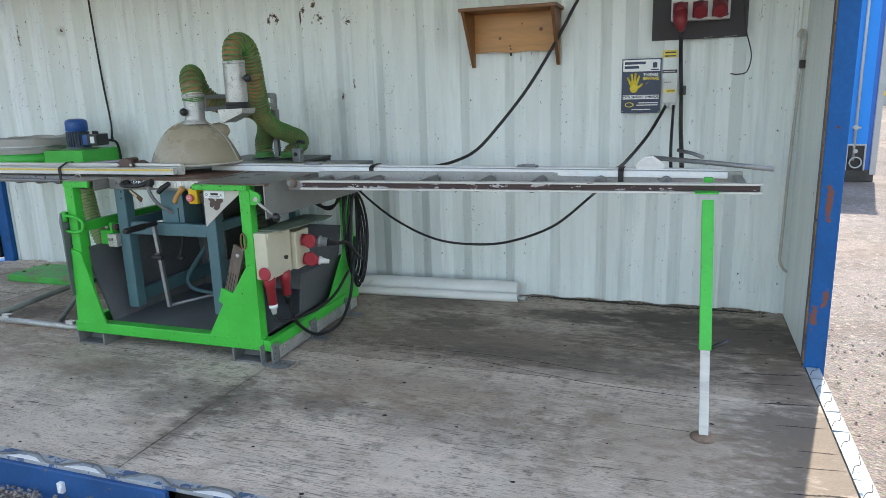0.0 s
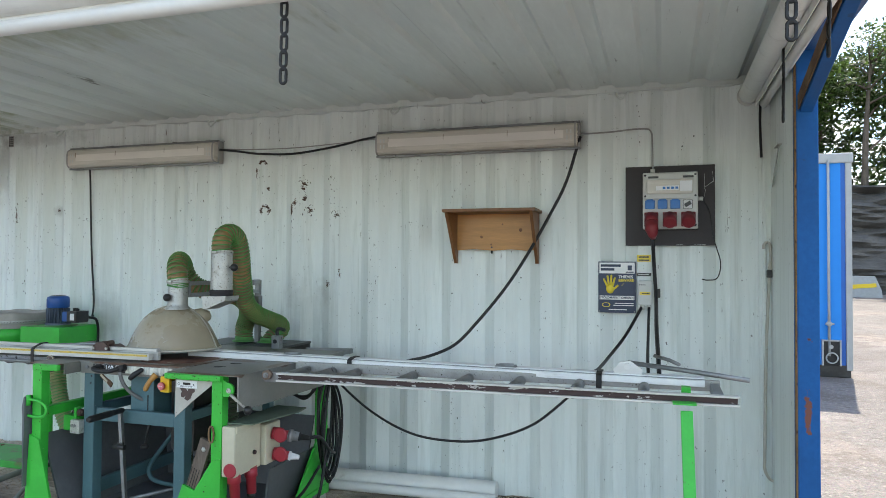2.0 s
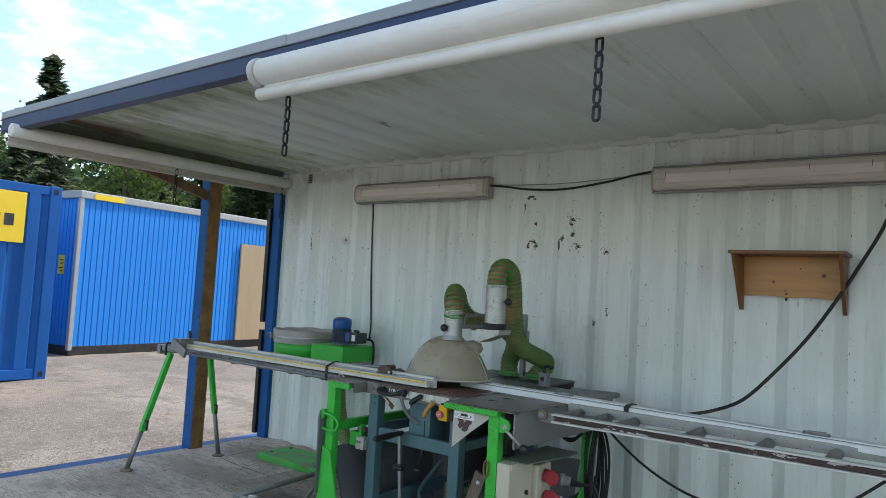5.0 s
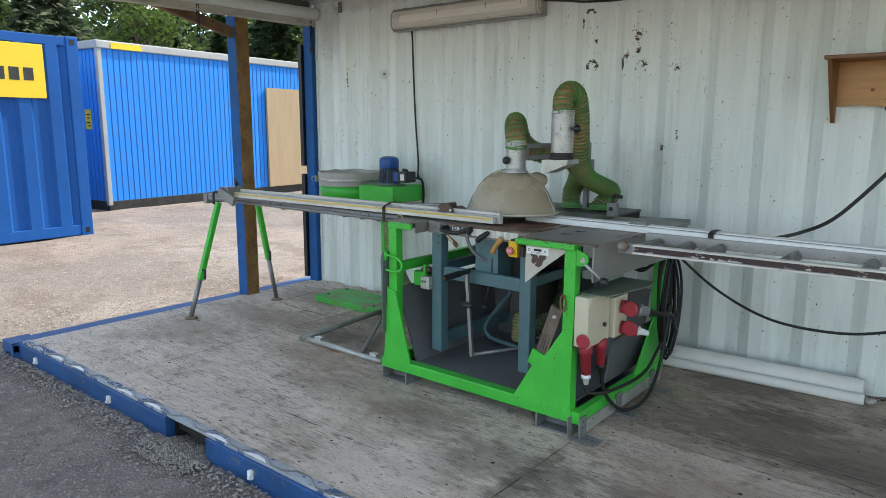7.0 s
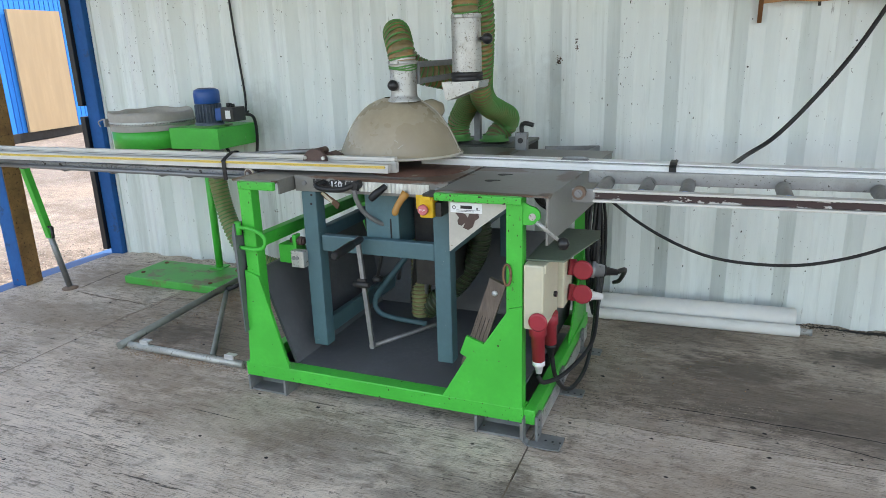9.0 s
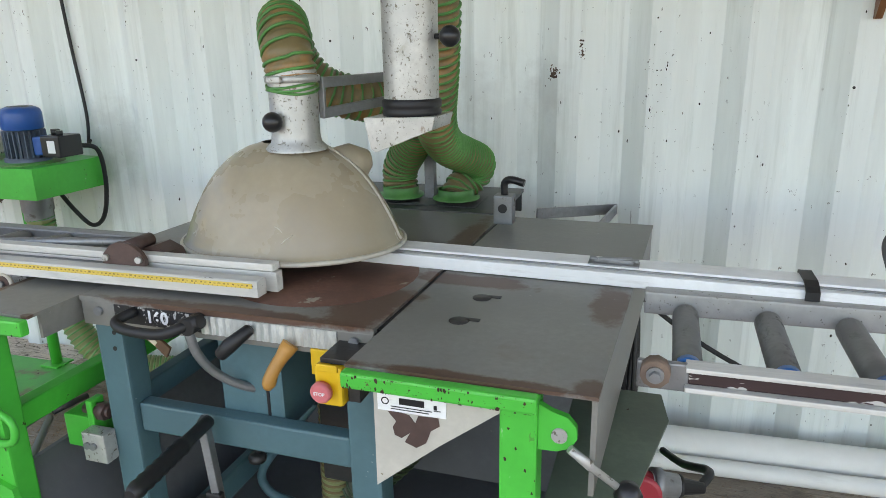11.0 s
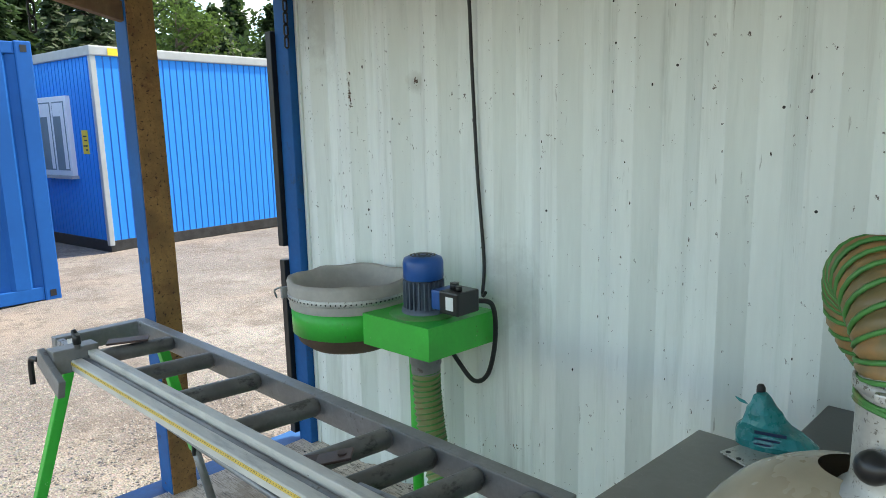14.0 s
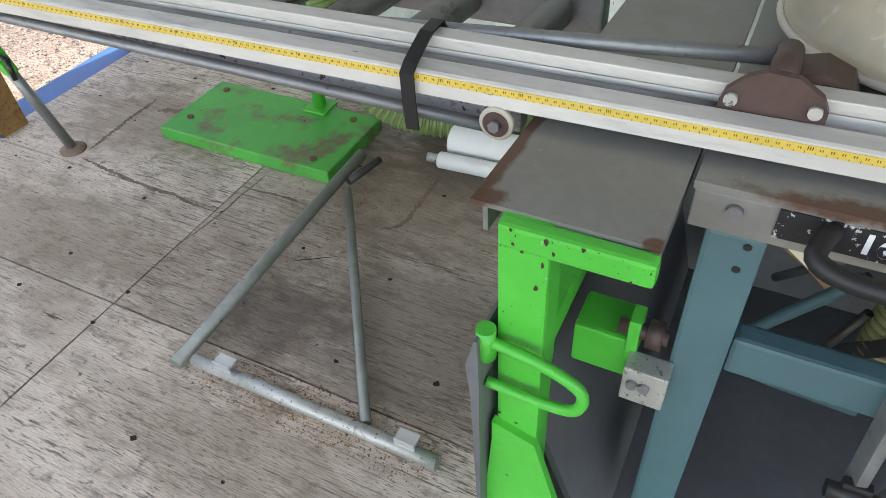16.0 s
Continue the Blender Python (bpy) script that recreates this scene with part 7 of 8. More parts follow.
P("hanger", "steel_dark", lambda b: (rod(b, (4.355, -0.022, 1.462), (4.355, -0.022, 1.445), 0.006), rod(b, (4.355, -0.022, 1.482), (4.355, -0.028, 1.482), 0.005)), "", sh)


# ---- lettering ----
def letters(name, text, size, m, mat, parent, bold=0.0):
    cu = bpy.data.curves.new(name, "FONT")
    cu.body, cu.size, cu.extrude, cu.offset = text, size, 0.0003, bold
    cu.align_x, cu.align_y = "CENTER", "CENTER"
    tmp = new("lettering_tmp", cu)
    dg = bpy.context.evaluated_depsgraph_get()
    me = bpy.data.meshes.new_from_object(tmp.evaluated_get(dg))
    bpy.data.objects.remove(tmp)
    me.transform(m)
    me.materials.clear()
    me.materials.append(M[mat])
    ob = new(name, me)
    ob.parent = parent
    if parent.type == "EMPTY":
        ob.matrix_parent_inverse = parent.matrix_basis.inverted()
    return ob


def facing(x, y, z):
    """The pose of flat lettering on a wall that looks towards -y."""
    return Matrix.Translation((x, y, z)) @ Matrix.Rotation(radians(90), 4, "X")


# ---- warning sign ----
sg = thing("warning_sign", (5.085, 0, 1.108), "navy and white theft warning sign with a yellow handprint", "sign")
sx0, sx1, sz0, sz1 = 4.982, 5.190, 1.108, 1.400
P("sign_plate", "navy", lambda b: box(b, sx0, sx1, -0.010, -0.004, sz0, sz1, 0.001), "", sg)
P("white_field", "white", lambda b: box(b, sx0 + 0.006, sx1 - 0.006, -0.0112, -0.0101, sz1 - 0.068, sz1 - 0.006), "", sg)
P("white_band", "white", lambda b: box(b, sx0 + 0.008, sx1 - 0.008, -0.0112, -0.0101, sz0 + 0.075, sz0 + 0.097), "", sg)
P("brand_bar", "navy", lambda b: (box(b, sx0 + 0.014, sx0 + 0.125, -0.0122, -0.0113, sz1 - 0.030, sz1 - 0.016), box(b, sx0 + 0.014, sx0 + 0.090, -0.0122, -0.0113, sz1 - 0.052, sz1 - 0.038)), "", sg)
P("crest", "navy", lambda b: (box(b, sx1 - 0.045, sx1 - 0.022, -0.0122, -0.0113, sz1 - 0.05, sz1 - 0.022, 0.0002), box(b, sx1 - 0.055, sx1 - 0.012, -0.0122, -0.0113, sz1 - 0.063, sz1 - 0.057)), "", sg)
def handprint(b):
    lathe(b, (0, 0, 0), [(0.0005, 0.0014), (0.022, 0.0014), (0.0225, 0.0)], 18, Matrix.Translation((5.048, -0.0103, 1.243)) @ Matrix.Rotation(radians(90), 4, "X") @ Matrix.Diagonal((1.0, 1.15, 1, 1)))
    for x0_, z0_, x1_, z1_ in ((5.033, 1.258, 5.014, 1.297), (5.042, 1.263, 5.034, 1.315), (5.052, 1.264, 5.055, 1.318), (5.061, 1.260, 5.074, 1.305), (5.064, 1.240, 5.090, 1.262)):
        sweep(b, [(x0_, -0.0108, z0_), (x1_, -0.0108, z1_)], [0.0062, 0.0055], 8)
        lathe(b, (0, 0, 0), [(0.0005, 0.0012), (0.0058, 0.0012), (0.006, 0.0)], 10, Matrix.Translation((x1_, -0.0106, z1_)) @ Matrix.Rotation(radians(90), 4, "X"))
    for v in b.verts:
        v.co.y = max(v.co.y, -0.0118)
P("hand_mark", "yellow_print", handprint, "", sg)
letters("lettering", "THIEVES", 0.022, facing(5.135, -0.0108, 1.312), "white", sg, 0.0006)
letters("lettering", "BEWARE", 0.022, facing(5.137, -0.0108, 1.292), "yellow_print", sg, 0.0006)
letters("lettering", "STÖLDMÄRKT OMRÅDE", 0.0175, facing(5.086, -0.0118, 1.194), "navy", sg, 0.0005)
P("drop_mark", "yellow_print", lambda b: bar(b, (5.112, -0.0112, 1.262), (5.126, -0.0112, 1.276), 0.0012, 0.010, 0.0, up=(0, 1, 0)), "", sg)
P("logo_oval", "yellow_print", lambda b: lathe(b, (0, 0, 0), [(0.018, 0), (0.024, 0)], 20, Matrix.Translation((5.026, -0.0112, 1.153)) @ Matrix.Rotation(radians(90), 4, "X") @ Matrix.Diagonal((1, 0.55, 1, 1))), "", sg)
P("small_print", "white", lambda b: [box(b, xa, xb, -0.0112, -0.0102, z, z + 0.005) for xa, xb, z in ((5.075, 5.178, 1.160), (5.065, 5.178, 1.148), (5.04, 5.14, 1.124))], "", sg)
P("screw", "zinc", lambda b: [rod(b, (x, -0.0135, z), (x, -0.009, z), 0.003, seg=8) for x in (sx0 + 0.008, sx1 - 0.008) for z in (sz0 + 0.008, sz1 - 0.008)], "", sg)
lb = thing("small_label", (5.232, 0, 1.40), "small yellow and black warning label", "label")
P("label_plate", "yellow_print", lambda b: box(b, 5.196, 5.270, -0.004, -0.0015, 1.400, 1.438, 0.0005), "", lb)
P("label_bar", "black_gloss", lambda b: (box(b, 5.206, 5.260, -0.0052, -0.0042, 1.422, 1.430), box(b, 5.204, 5.262, -0.0052, -0.0042, 1.405, 1.412)), "", lb)
lb2 = thing("small_label", (5.235, 0, 1.318), "narrow black label strip", "label")
P("label_plate", "black_gloss", lambda b: box(b, 5.196, 5.272, -0.004, -0.0015, 1.318, 1.336, 0.0005), "", lb2)
P("label_bar", "white", lambda b: box(b, 5.202, 5.262, -0.0052, -0.0042, 1.326, 1.329), "", lb2)
swt = thing("wall_switch", (5.24, 0, 1.156), "grey plastic isolator box with two cable glands", "switch")
P("switch_body", "plastic", lambda b: box(b, 5.204, 5.278, -0.062, 0.0, 1.158, 1.294, 0.006), "", swt)
P("switch_label", "yellow_print", lambda b: box(b, 5.212, 5.268, -0.0645, -0.0622, 1.215, 1.232), "", swt)
P("switch_mark", "black_gloss", lambda b: (box(b, 5.225, 5.265, -0.0652, -0.0646, 1.221, 1.226), [box(b, 5.210 + k * 0.009, 5.216 + k * 0.009, -0.0640, -0.0622, 1.268, 1.273) for k in range(4)]), "", swt)
for x in (5.226, 5.262):
    P("cable_gland", "plastic", lambda b: rod(b, (x, -0.045, 1.16), (x, -0.045, 1.130), 0.013), "", swt)
P("cable_joint", "black_gloss", lambda b: box(b, 5.288, 5.322, -0.065, -0.035, 1.20, 1.25, 0.004), "", swt)

# ---- socket board ----
sb = thing("socket_board", (5.37, 0, 1.49), "dark board with a grey power distribution box", "socket board")
P("board", "board", lambda b: box(b, 5.134, 5.608, -0.020, -0.002, 1.490, 1.936, 0.003), "dark stained board with chipped edges", sb)
db = P("distribution_box", "plastic", lambda b: (box(b, 5.229, 5.518, -0.085, -0.020, 1.580, 1.892, 0.008), box(b, 5.235, 5.512, -0.098, -0.085, 1.745, 1.885, 0.005)), "grey plastic distribution box", sb)
P("breaker_window", "lamp_glass", lambda b: box(b, 5.250, 5.492, -0.108, -0.098, 1.770, 1.850, 0.006), "clear breaker window", db)
P("breaker_row", "white", lambda b: (box(b, 5.30, 5.42, -0.1092, -0.1078, 1.79, 1.815), box(b, 5.424, 5.488, -0.1095, -0.1078, 1.785, 1.84)), "", db)
P("breaker", "plug_blue", lambda b: [box(b, 5.335 + 0.022 * k, 5.349 + 0.022 * k, -0.1105, -0.1088, 1.797, 1.809) for k in range(4)], "", db)
P("window_latch", "black_gloss", lambda b: [box(b, x, x + 0.055, -0.104, -0.09, 1.858, 1.869, 0.002) for x in (5.258, 5.44)], "", db)
for x in (5.268, 5.334, 5.400):
    k_ = P("schuko_socket", "plug_blue", lambda b: (box(b, x - 0.026, x + 0.026, -0.094, -0.085, 1.690, 1.738, 0.004), rod(b, (x, -0.105, 1.713), (x, -0.094, 1.713), 0.024, seg=24), box(b, x - 0.018, x + 0.018, -0.107, -0.094, 1.730, 1.742, 0.003)), "blue hinged socket", db)
P("rotary_switch", "black_gloss", lambda b: (box(b, 5.44, 5.49, -0.0875, -0.085, 1.690, 1.738), bar(b, (5.45, -0.1, 1.705), (5.48, -0.1, 1.722), 0.02, 0.014, 0.002, up=(0, 1, 0))), "black rotary switch", db)
P("switch_plate", "white", lambda b: box(b, 5.443, 5.487, -0.0895, -0.0876, 1.693, 1.735), "", db)
for x in (5.275, 5.372, 5.468):
    k_ = P("red_socket", "red_dark", lambda b: (box(b, x - 0.037, x + 0.037, -0.092, -0.085, 1.592, 1.672, 0.005), sweep(b, [(x, -0.092, 1.645), (x, -0.135, 1.612), (x, -0.142, 1.607)], [0.036, 0.036, 0.031], 22)), "red industrial socket", db)
P("plug", "red_dark", lambda b: sweep(b, [(5.275, -0.14, 1.61), (5.278, -0.165, 1.575), (5.283, -0.16, 1.545), (5.285, -0.14, 1.53)], [0.036, 0.035, 0.026, 0.016], 18), "red plug in the socket", db)
P("board_screw", "black_gloss", lambda b: [rod(b, (x, -0.1, z), (x, -0.084, z), 0.006, seg=10) for x in (5.243, 5.504) for z in (1.60, 1.76, 1.875)], "", db)
P("cable_gland", "plastic", lambda b: rod(b, (5.282, -0.05, 1.89), (5.282, -0.05, 1.915), 0.013), "", db)
P("cable_gland", "plastic", lambda b: rod(b, (5.515, -0.05, 1.745), (5.545, -0.05, 1.745), 0.012), "", db)
P("paint_chip", "white", lambda b: [bar(b, (x0, -0.0206, z0), (x1, -0.0206, z1), 0.001, w, 0, up=(0, 1, 0)) for x0, z0, x1, z1, w in ((5.555, 1.885, 5.555, 1.80, 0.005), (5.555, 1.81, 5.60, 1.845, 0.010), (5.595, 1.90, 5.60, 1.84, 0.006), (5.56, 1.80, 5.55, 1.75, 0.004), (5.50, 1.494, 5.56, 1.496, 0.007), (5.40, 1.494, 5.44, 1.496, 0.006))], "", sb)

# ---- rod on the end panel, vent, bracket ----
b = B()
sweep(b, spline([(5.846, -0.055, 1.470), (5.845, -0.055, 1.486), (5.856, -0.055, 1.503), (5.870, -0.055, 1.500), (5.877, -0.055, 1.480), (5.878, -0.052, 1.44), (5.872, -0.05, 1.30), (5.856, -0.05, 0.95), (5.846, -0.05, 0.40), (5.846, -0.05, 0.31), (5.868, -0.05, 0.262), (5.90, -0.05, 0.245)], 5), 0.008, 8)
hook = solo("hook_rod", b, M["plate_paint"], "long cream-painted hooked steel rod by the corner", "rod")
b = B()
box(b, 5.860, 5.886, -0.062, -0.035, 1.318, 1.36, 0.003)
o = solo("rod_clip", b, M["steel_dark"], "small dark clip holding the rod", "clip")
b = B()
bar(b, (5.870, -0.40, 1.96), (5.880, -0.12, 1.80), 0.004, 0.022, 0.001)
bar(b, (5.872, -0.42, 1.965), (5.872, -0.30, 1.965), 0.02, 0.004, 0.001)
solo("angle_bracket", b, M["zinc"], "perforated steel bracket on the end panel", "bracket")
vt = thing("wall_vent", (0.50, 0, 2.27), "small grey louvred air vent in the wall", "vent")
P("vent_plate", "lamp_body", lambda b: box(b, 0.472, 0.522, -0.004, 0.004, 2.272, 2.358, 0.002), "", vt)
P("vent_holes", "black", lambda b: [box(b, x, x + 0.011, -0.0055, -0.0038, z, z + 0.009) for x in (0.477, 0.492, 0.507) for z in [2.278 + 0.0155 * k for k in range(5)]], "", vt)
# pierced plate with wrapped plastic on the rear table
bg = thing("wrapped_fitting", (2.50, -0.41, TZ), "steel fitting wrapped in torn teal plastic", "fitting")
def crumple(b):
    lathe(b, (2.495, -0.40, 0.884), [(0.0005, 0.0), (0.046, 0.002), (0.052, 0.020), (0.050, 0.040), (0.038, 0.050), (0.034, 0.062), (0.033, 0.080), (0.026, 0.092), (0.017, 0.108), (0.011, 0.118), (0.0005, 0.120)], 28)
    for v in b.verts:
        if v.co.x > 2.50:
            v.co.x += (v.co.x - 2.50) * 1.7 * max(0.0, 1 - (v.co.z - 0.884) / 0.10)
        v.co += Vector((noise.noise(v.co * 38), noise.noise(v.co * 38 + Vector((7, 0, 0))), noise.noise(v.co * 38 + Vector((0, 9, 0))))) * 0.007
    for f in b.faces:
        f.smooth = False
P("plastic_wrap", "bag", crumple, "torn teal plastic wrapping", bg)
P("torn_flap", "bag", lambda b: prism(b, [(2.440, 0.984), (2.462, 0.979), (2.470, 0.972), (2.452, 0.974)], "y", -0.414, -0.412), "", bg)
P("peg", "black", lambda b: sweep(b, [(2.488, -0.39, 0.990), (2.486, -0.388, 1.010), (2.485, -0.387, 1.016)], [0.010, 0.009, 0.005], 12), "", bg)
TILT = Matrix.Translation((2.520, -0.475, TZ + 0.010)) @ Matrix.Rotation(radians(-24), 4, "Z") @ Matrix.Rotation(radians(5), 4, "X")
P("pierced_plate", "zinc", lambda b: box(b, -0.062, 0.062, -0.045, 0.045, 0.0, 0.004, 0.001, TILT), "pierced galvanised plate", bg)
for x, y in ((-0.05, -0.034), (-0.018, -0.036), (0.016, -0.034), (0.048, -0.036), (-0.05, 0.03)):
    P("plate_hole", "black", lambda b: rod(b, TILT @ Vector((x, y, 0.0038)), TILT @ Vector((x, y, 0.0046)), 0.0055, seg=10), "", bg)
for w, z in ((0.062, 0.930), (0.050, 0.917), (0.034, 0.905)):
    P("print_bar", "navy", lambda b: box(b, 0.0, w, -0.0012, 0.0, 0.0, 0.007 if z > 0.92 else 0.004, 0, Matrix.Translation((2.502, -0.4575, z)) @ Matrix.Rotation(radians(14), 4, "Z")), "", bg)

# ---- rust wounds in the wall's paint ----
M["wound"] = surface("bare_brown_grey_steel", (0.095, 0.060, 0.042), 0.85, vary=0.45, scale=40, fine=160, bump=0.3, spots=((0.30, 0.27, 0.24), 60, 0.58, 0.06))
def wall_y(x):
    u = (x - PHASE) % PITCH
    if u < 0.070:
        return 0.0
    if u < 0.138:
        return DEPTH * (u - 0.070) / 0.068
    if u < 0.2095:
        return DEPTH
    return DEPTH * (1 - (u - 0.2095) / 0.068)


def wound(cx, cz, rx, rz, seed, thr=0.0, ring=False):
    n_ = 0.0015
    b = B()
    nx, nz = int(rx / n_), int(rz / n_)
    vs = {}
    def vert(i, k):
        if (i, k) not in vs:
            x = cx + i * n_
            vs[(i, k)] = b.verts.new((x, wall_y(x) - 0.0010, cz + k * n_))
        return vs[(i, k)]
    for i in range(-nx, nx):
        for k in range(-nz, nz):
            d = math.hypot((i + 0.5) / nx, (k + 0.5) / nz)
            q = noise.noise(Vector((i * 0.07 + seed * 9.1, k * 0.07, seed * 3.3))) * 0.55 + noise.noise(Vector((i * 0.24, k * 0.24 + seed, 4.0))) * 0.6
            if q - (abs(d - 0.70) * 1.9 + 0.55 * max(0.0, -k / nz - 0.1) * 3 - 0.30 if ring else (d - 0.55) * 1.3) > thr and d < 1:
                b.faces.new((vert(i, k), vert(i + 1, k), vert(i + 1, k + 1), vert(i, k + 1)))
    if b.faces:
        part("rust_patch", b, M["wound"], wall_back, "flaked rusty patch in the paint")
    else:
        b.free()
for a in ((2.768, 1.728, 0.040, 0.050, 1, -0.08, True), (2.752, 2.055, 0.034, 0.024, 2, -0.08, True), (2.705, 2.0, 0.012, 0.05, 3, 0.05), (2.79, 1.89, 0.016, 0.026, 4, 0.1), (2.975, 1.742, 0.016, 0.055, 5, -0.1), (3.068, 1.812, 0.022, 0.028, 6, 0.15), (3.0, 1.79, 0.04, 0.08, 7, 0.42), (3.06, 1.90, 0.06, 0.12, 8, 0.5), (3.10, 1.73, 0.06, 0.08, 9, 0.45), (3.31, 1.70, 0.05, 0.05, 10, 0.42), (3.24, 1.245, 0.03, 0.035, 11, 0.2), (1.45, 0.37, 0.05, 0.04, 12, 0.45), (0.94, 1.77, 0.03, 0.04, 13, 0.35), (3.33, 1.32, 0.025, 0.06, 14, 0.4), (0.56, 1.75, 0.02, 0.35, 19, 0.6)):
    wound(*a)
for x, z in ((2.459, 1.356), (1.62, 1.30), (2.05, 1.75), (4.10, 1.20), (4.52, 1.30), (3.9, 1.62), (5.44, 2.05), (5.50, 2.10), (2.35, 1.62), (1.86, 1.95)):
    b = B()
    rod(b, (x, wall_y(x) - 0.0015, z), (x, wall_y(x) + 0.002, z), 0.0042, seg=9)
    part("bolt_hole", b, M["black"], wall_back)
b = B()
box(b, 1.895, 1.925, wall_y(1.91) - 0.003, wall_y(1.91) + 0.003, 1.325, 1.385, 0.001)
part("welded_tab", b, M["wall"], wall_back, "small white welded tab")
letters("lettering", "INGA Spänn", 0.044, facing(4.46, -2.2686, 2.392), "pink_print", header, 0.0015)
letters("lettering", "160", 0.034, facing(2.705, -1.2782, TZ - 0.026), "white", saw, 0.001)
letters("lettering", "STOP", 0.0085, facing(3.095, -1.3745, 0.794), "white", estop, 0.0001)

# sawdust and crumbs on the floor
def crumbs(name, boxes, n_, size, mat, label, category, z0):
    rnd = random.Random(5)
    vs, fs = [], []
    for _ in range(n_):
        x0, x1, y0, y1 = rnd.choice(boxes)
        x, y = rnd.uniform(x0, x1), rnd.uniform(y0, y1)
        s = size * rnd.uniform(0.35, 1.0) ** 1.5
        a = rnd.uniform(0, 6.3)
        k = len(vs)
        for dx, dy, dz in ((1, 0, 0.3), (0, 1, 0.35), (-1, 0, 0.3), (0, -1, 0.25), (0.1, 0.1, 1.0)):
            dx, dy = dx * rnd.uniform(0.6, 1.2), dy * rnd.uniform(0.5, 1.1)
            vs.append((x + s * (dx * math.cos(a) - dy * math.sin(a)), y + s * (dx * math.sin(a) + dy * math.cos(a)), (z0(x, y) if callable(z0) else z0) + s * dz * 0.9 - s * 0.3))
        fs += [(k, k + 1, k + 4), (k + 1, k + 2, k + 4), (k + 2, k + 3, k + 4), (k + 3, k, k + 4)]
    me = bpy.data.meshes.new(name)
    me.from_pydata(vs, [], fs)
    me.materials.append(mat)
    return tagged(new(name, me), label, category, "", "stuff")
M["dust"] = surface("pale_sawdust", (0.32, 0.17, 0.075), 0.9, vary=0.3, island=0.4)
M["stone"] = surface("grey_pebbles", (0.25, 0.225, 0.20), 0.9, vary=0.25, scale=20, island=0.35)
crumbs("sawdust", [(1.42, 1.75, -0.62, -0.30), (1.44, 1.60, -0.95, -0.5), (1.55, 1.95, -1.30, -1.20), (1.5, 1.7, -0.6, -0.3), (1.7, 2.15, -1.33, -1.22), (2.0, 2.3, -0.9, -0.4), (1.45, 2.3, -1.3, -0.3), (1.50, 2.15, -1.245, -1.19), (1.48, 2.15, -1.32, -1.275), (3.6, 4.2, -0.9, -0.1)], 3000, 0.0036, M["dust"], "scattered sawdust crumbs on the floor", "sawdust", 0.0015)
M["chips"] = surface("grey_wood_chips", (0.27, 0.215, 0.155), 0.9, vary=0.3, island=0.5)
crumbs("wood_chips", [(3.55, 4.05, -1.38, -0.75), (3.52, 3.80, -1.20, -0.60), (3.6, 4.3, -1.1, -0.9)], 2600, 0.0042, M["chips"], "fine grey-brown wood chips on the floor", "wood chips", 0.0015)
M["leaf_dirt"] = surface("dark_leaf_dirt", (0.060, 0.042, 0.028), 0.95, vary=0.35, island=0.5)
crumbs("wall_dirt", [(0.25, 5.8, -0.05, 0.02), (4.4, 5.8, -0.10, 0.01), (4.4, 5.8, -0.06, 0.02), (4.4, 5.8, -0.04, 0.03)], 2600, 0.0055, M["leaf_dirt"], "dirt and leaf crumbs along the wall's foot", "dirt", 0.001)

# chips in the wall's paint: small dark flakes, many of them in rows down the crests
rnd = random.Random(21)
b = B()
lines_ = [PHASE + PITCH * k + d for k in range(-1, 20) for d in (0.008, 0.062, 0.0)]
for i in range(1500):
    if i % 3:
        x = rnd.choice(lines_[:14] if i % 2 else lines_) + rnd.gauss(0, 0.006)
        z0_ = rnd.choice((0.55, 0.9, 1.2, 1.5, 1.75, 1.95)) + rnd.gauss(0, 0.16)
    else:
        x, z0_ = rnd.uniform(0.25, 5.75), rnd.uniform(0.05, 2.3)
    if i % 5 == 0:
        cx, cz, sx, sz = rnd.choice(((3.05, 1.86, 0.05, 0.10), (3.03, 1.74, 0.06, 0.05), (2.77, 1.93, 0.03, 0.09), (3.30, 1.72, 0.04, 0.03), (3.27, 1.88, 0.02, 0.07), (3.56, 1.30, 0.02, 0.14), (3.56, 1.08, 0.02, 0.10), (2.10, 1.30, 0.02, 0.16), (0.62, 1.50, 0.012, 0.30), (0.90, 1.55, 0.012, 0.25), (4.15, 0.25, 0.03, 0.10), (4.30, 0.35, 0.02, 0.12)))
        x, z0_ = rnd.gauss(cx, sx), rnd.gauss(cz, sz)
    if not (0.22 < x < 5.80 and 0.03 < z0_ < 2.34):
        continue
    r = 0.0008 + 0.0028 * rnd.random() ** 3.5
    tall = rnd.uniform(0.8, 2.6)
    n_ = 6
    b.faces.new([b.verts.new((x + r * rnd.uniform(0.5, 1.2) * math.cos(a), wall_y(x + r * math.cos(a)) - 0.0012, z0_ + r * tall * rnd.uniform(0.6, 1.2) * math.sin(a))) for a in [k * 2 * math.pi / n_ for k in range(n_)]])
part("paint_flakes", b, M["crack"], wall_back, "dark flaked chips in the white paint")["kind"] = "stuff"

# ---- the yard ----
# darker copy of the cladding blue, with the grooves' shade in its colour
M["blue_groove_shade"] = surface("shaded_groove_blue", (0.012, 0.12, 0.47), 0.45, vary=0.05, bump=0.0)
def part_at(name, bm, mat, owner, label=""):
    """A part built in its thing's own coordinates."""
    ob = new(name, mesh_of(name, bm, M[mat]))
    ob.parent = owner
    if label:
        ob["label"] = label
    return ob


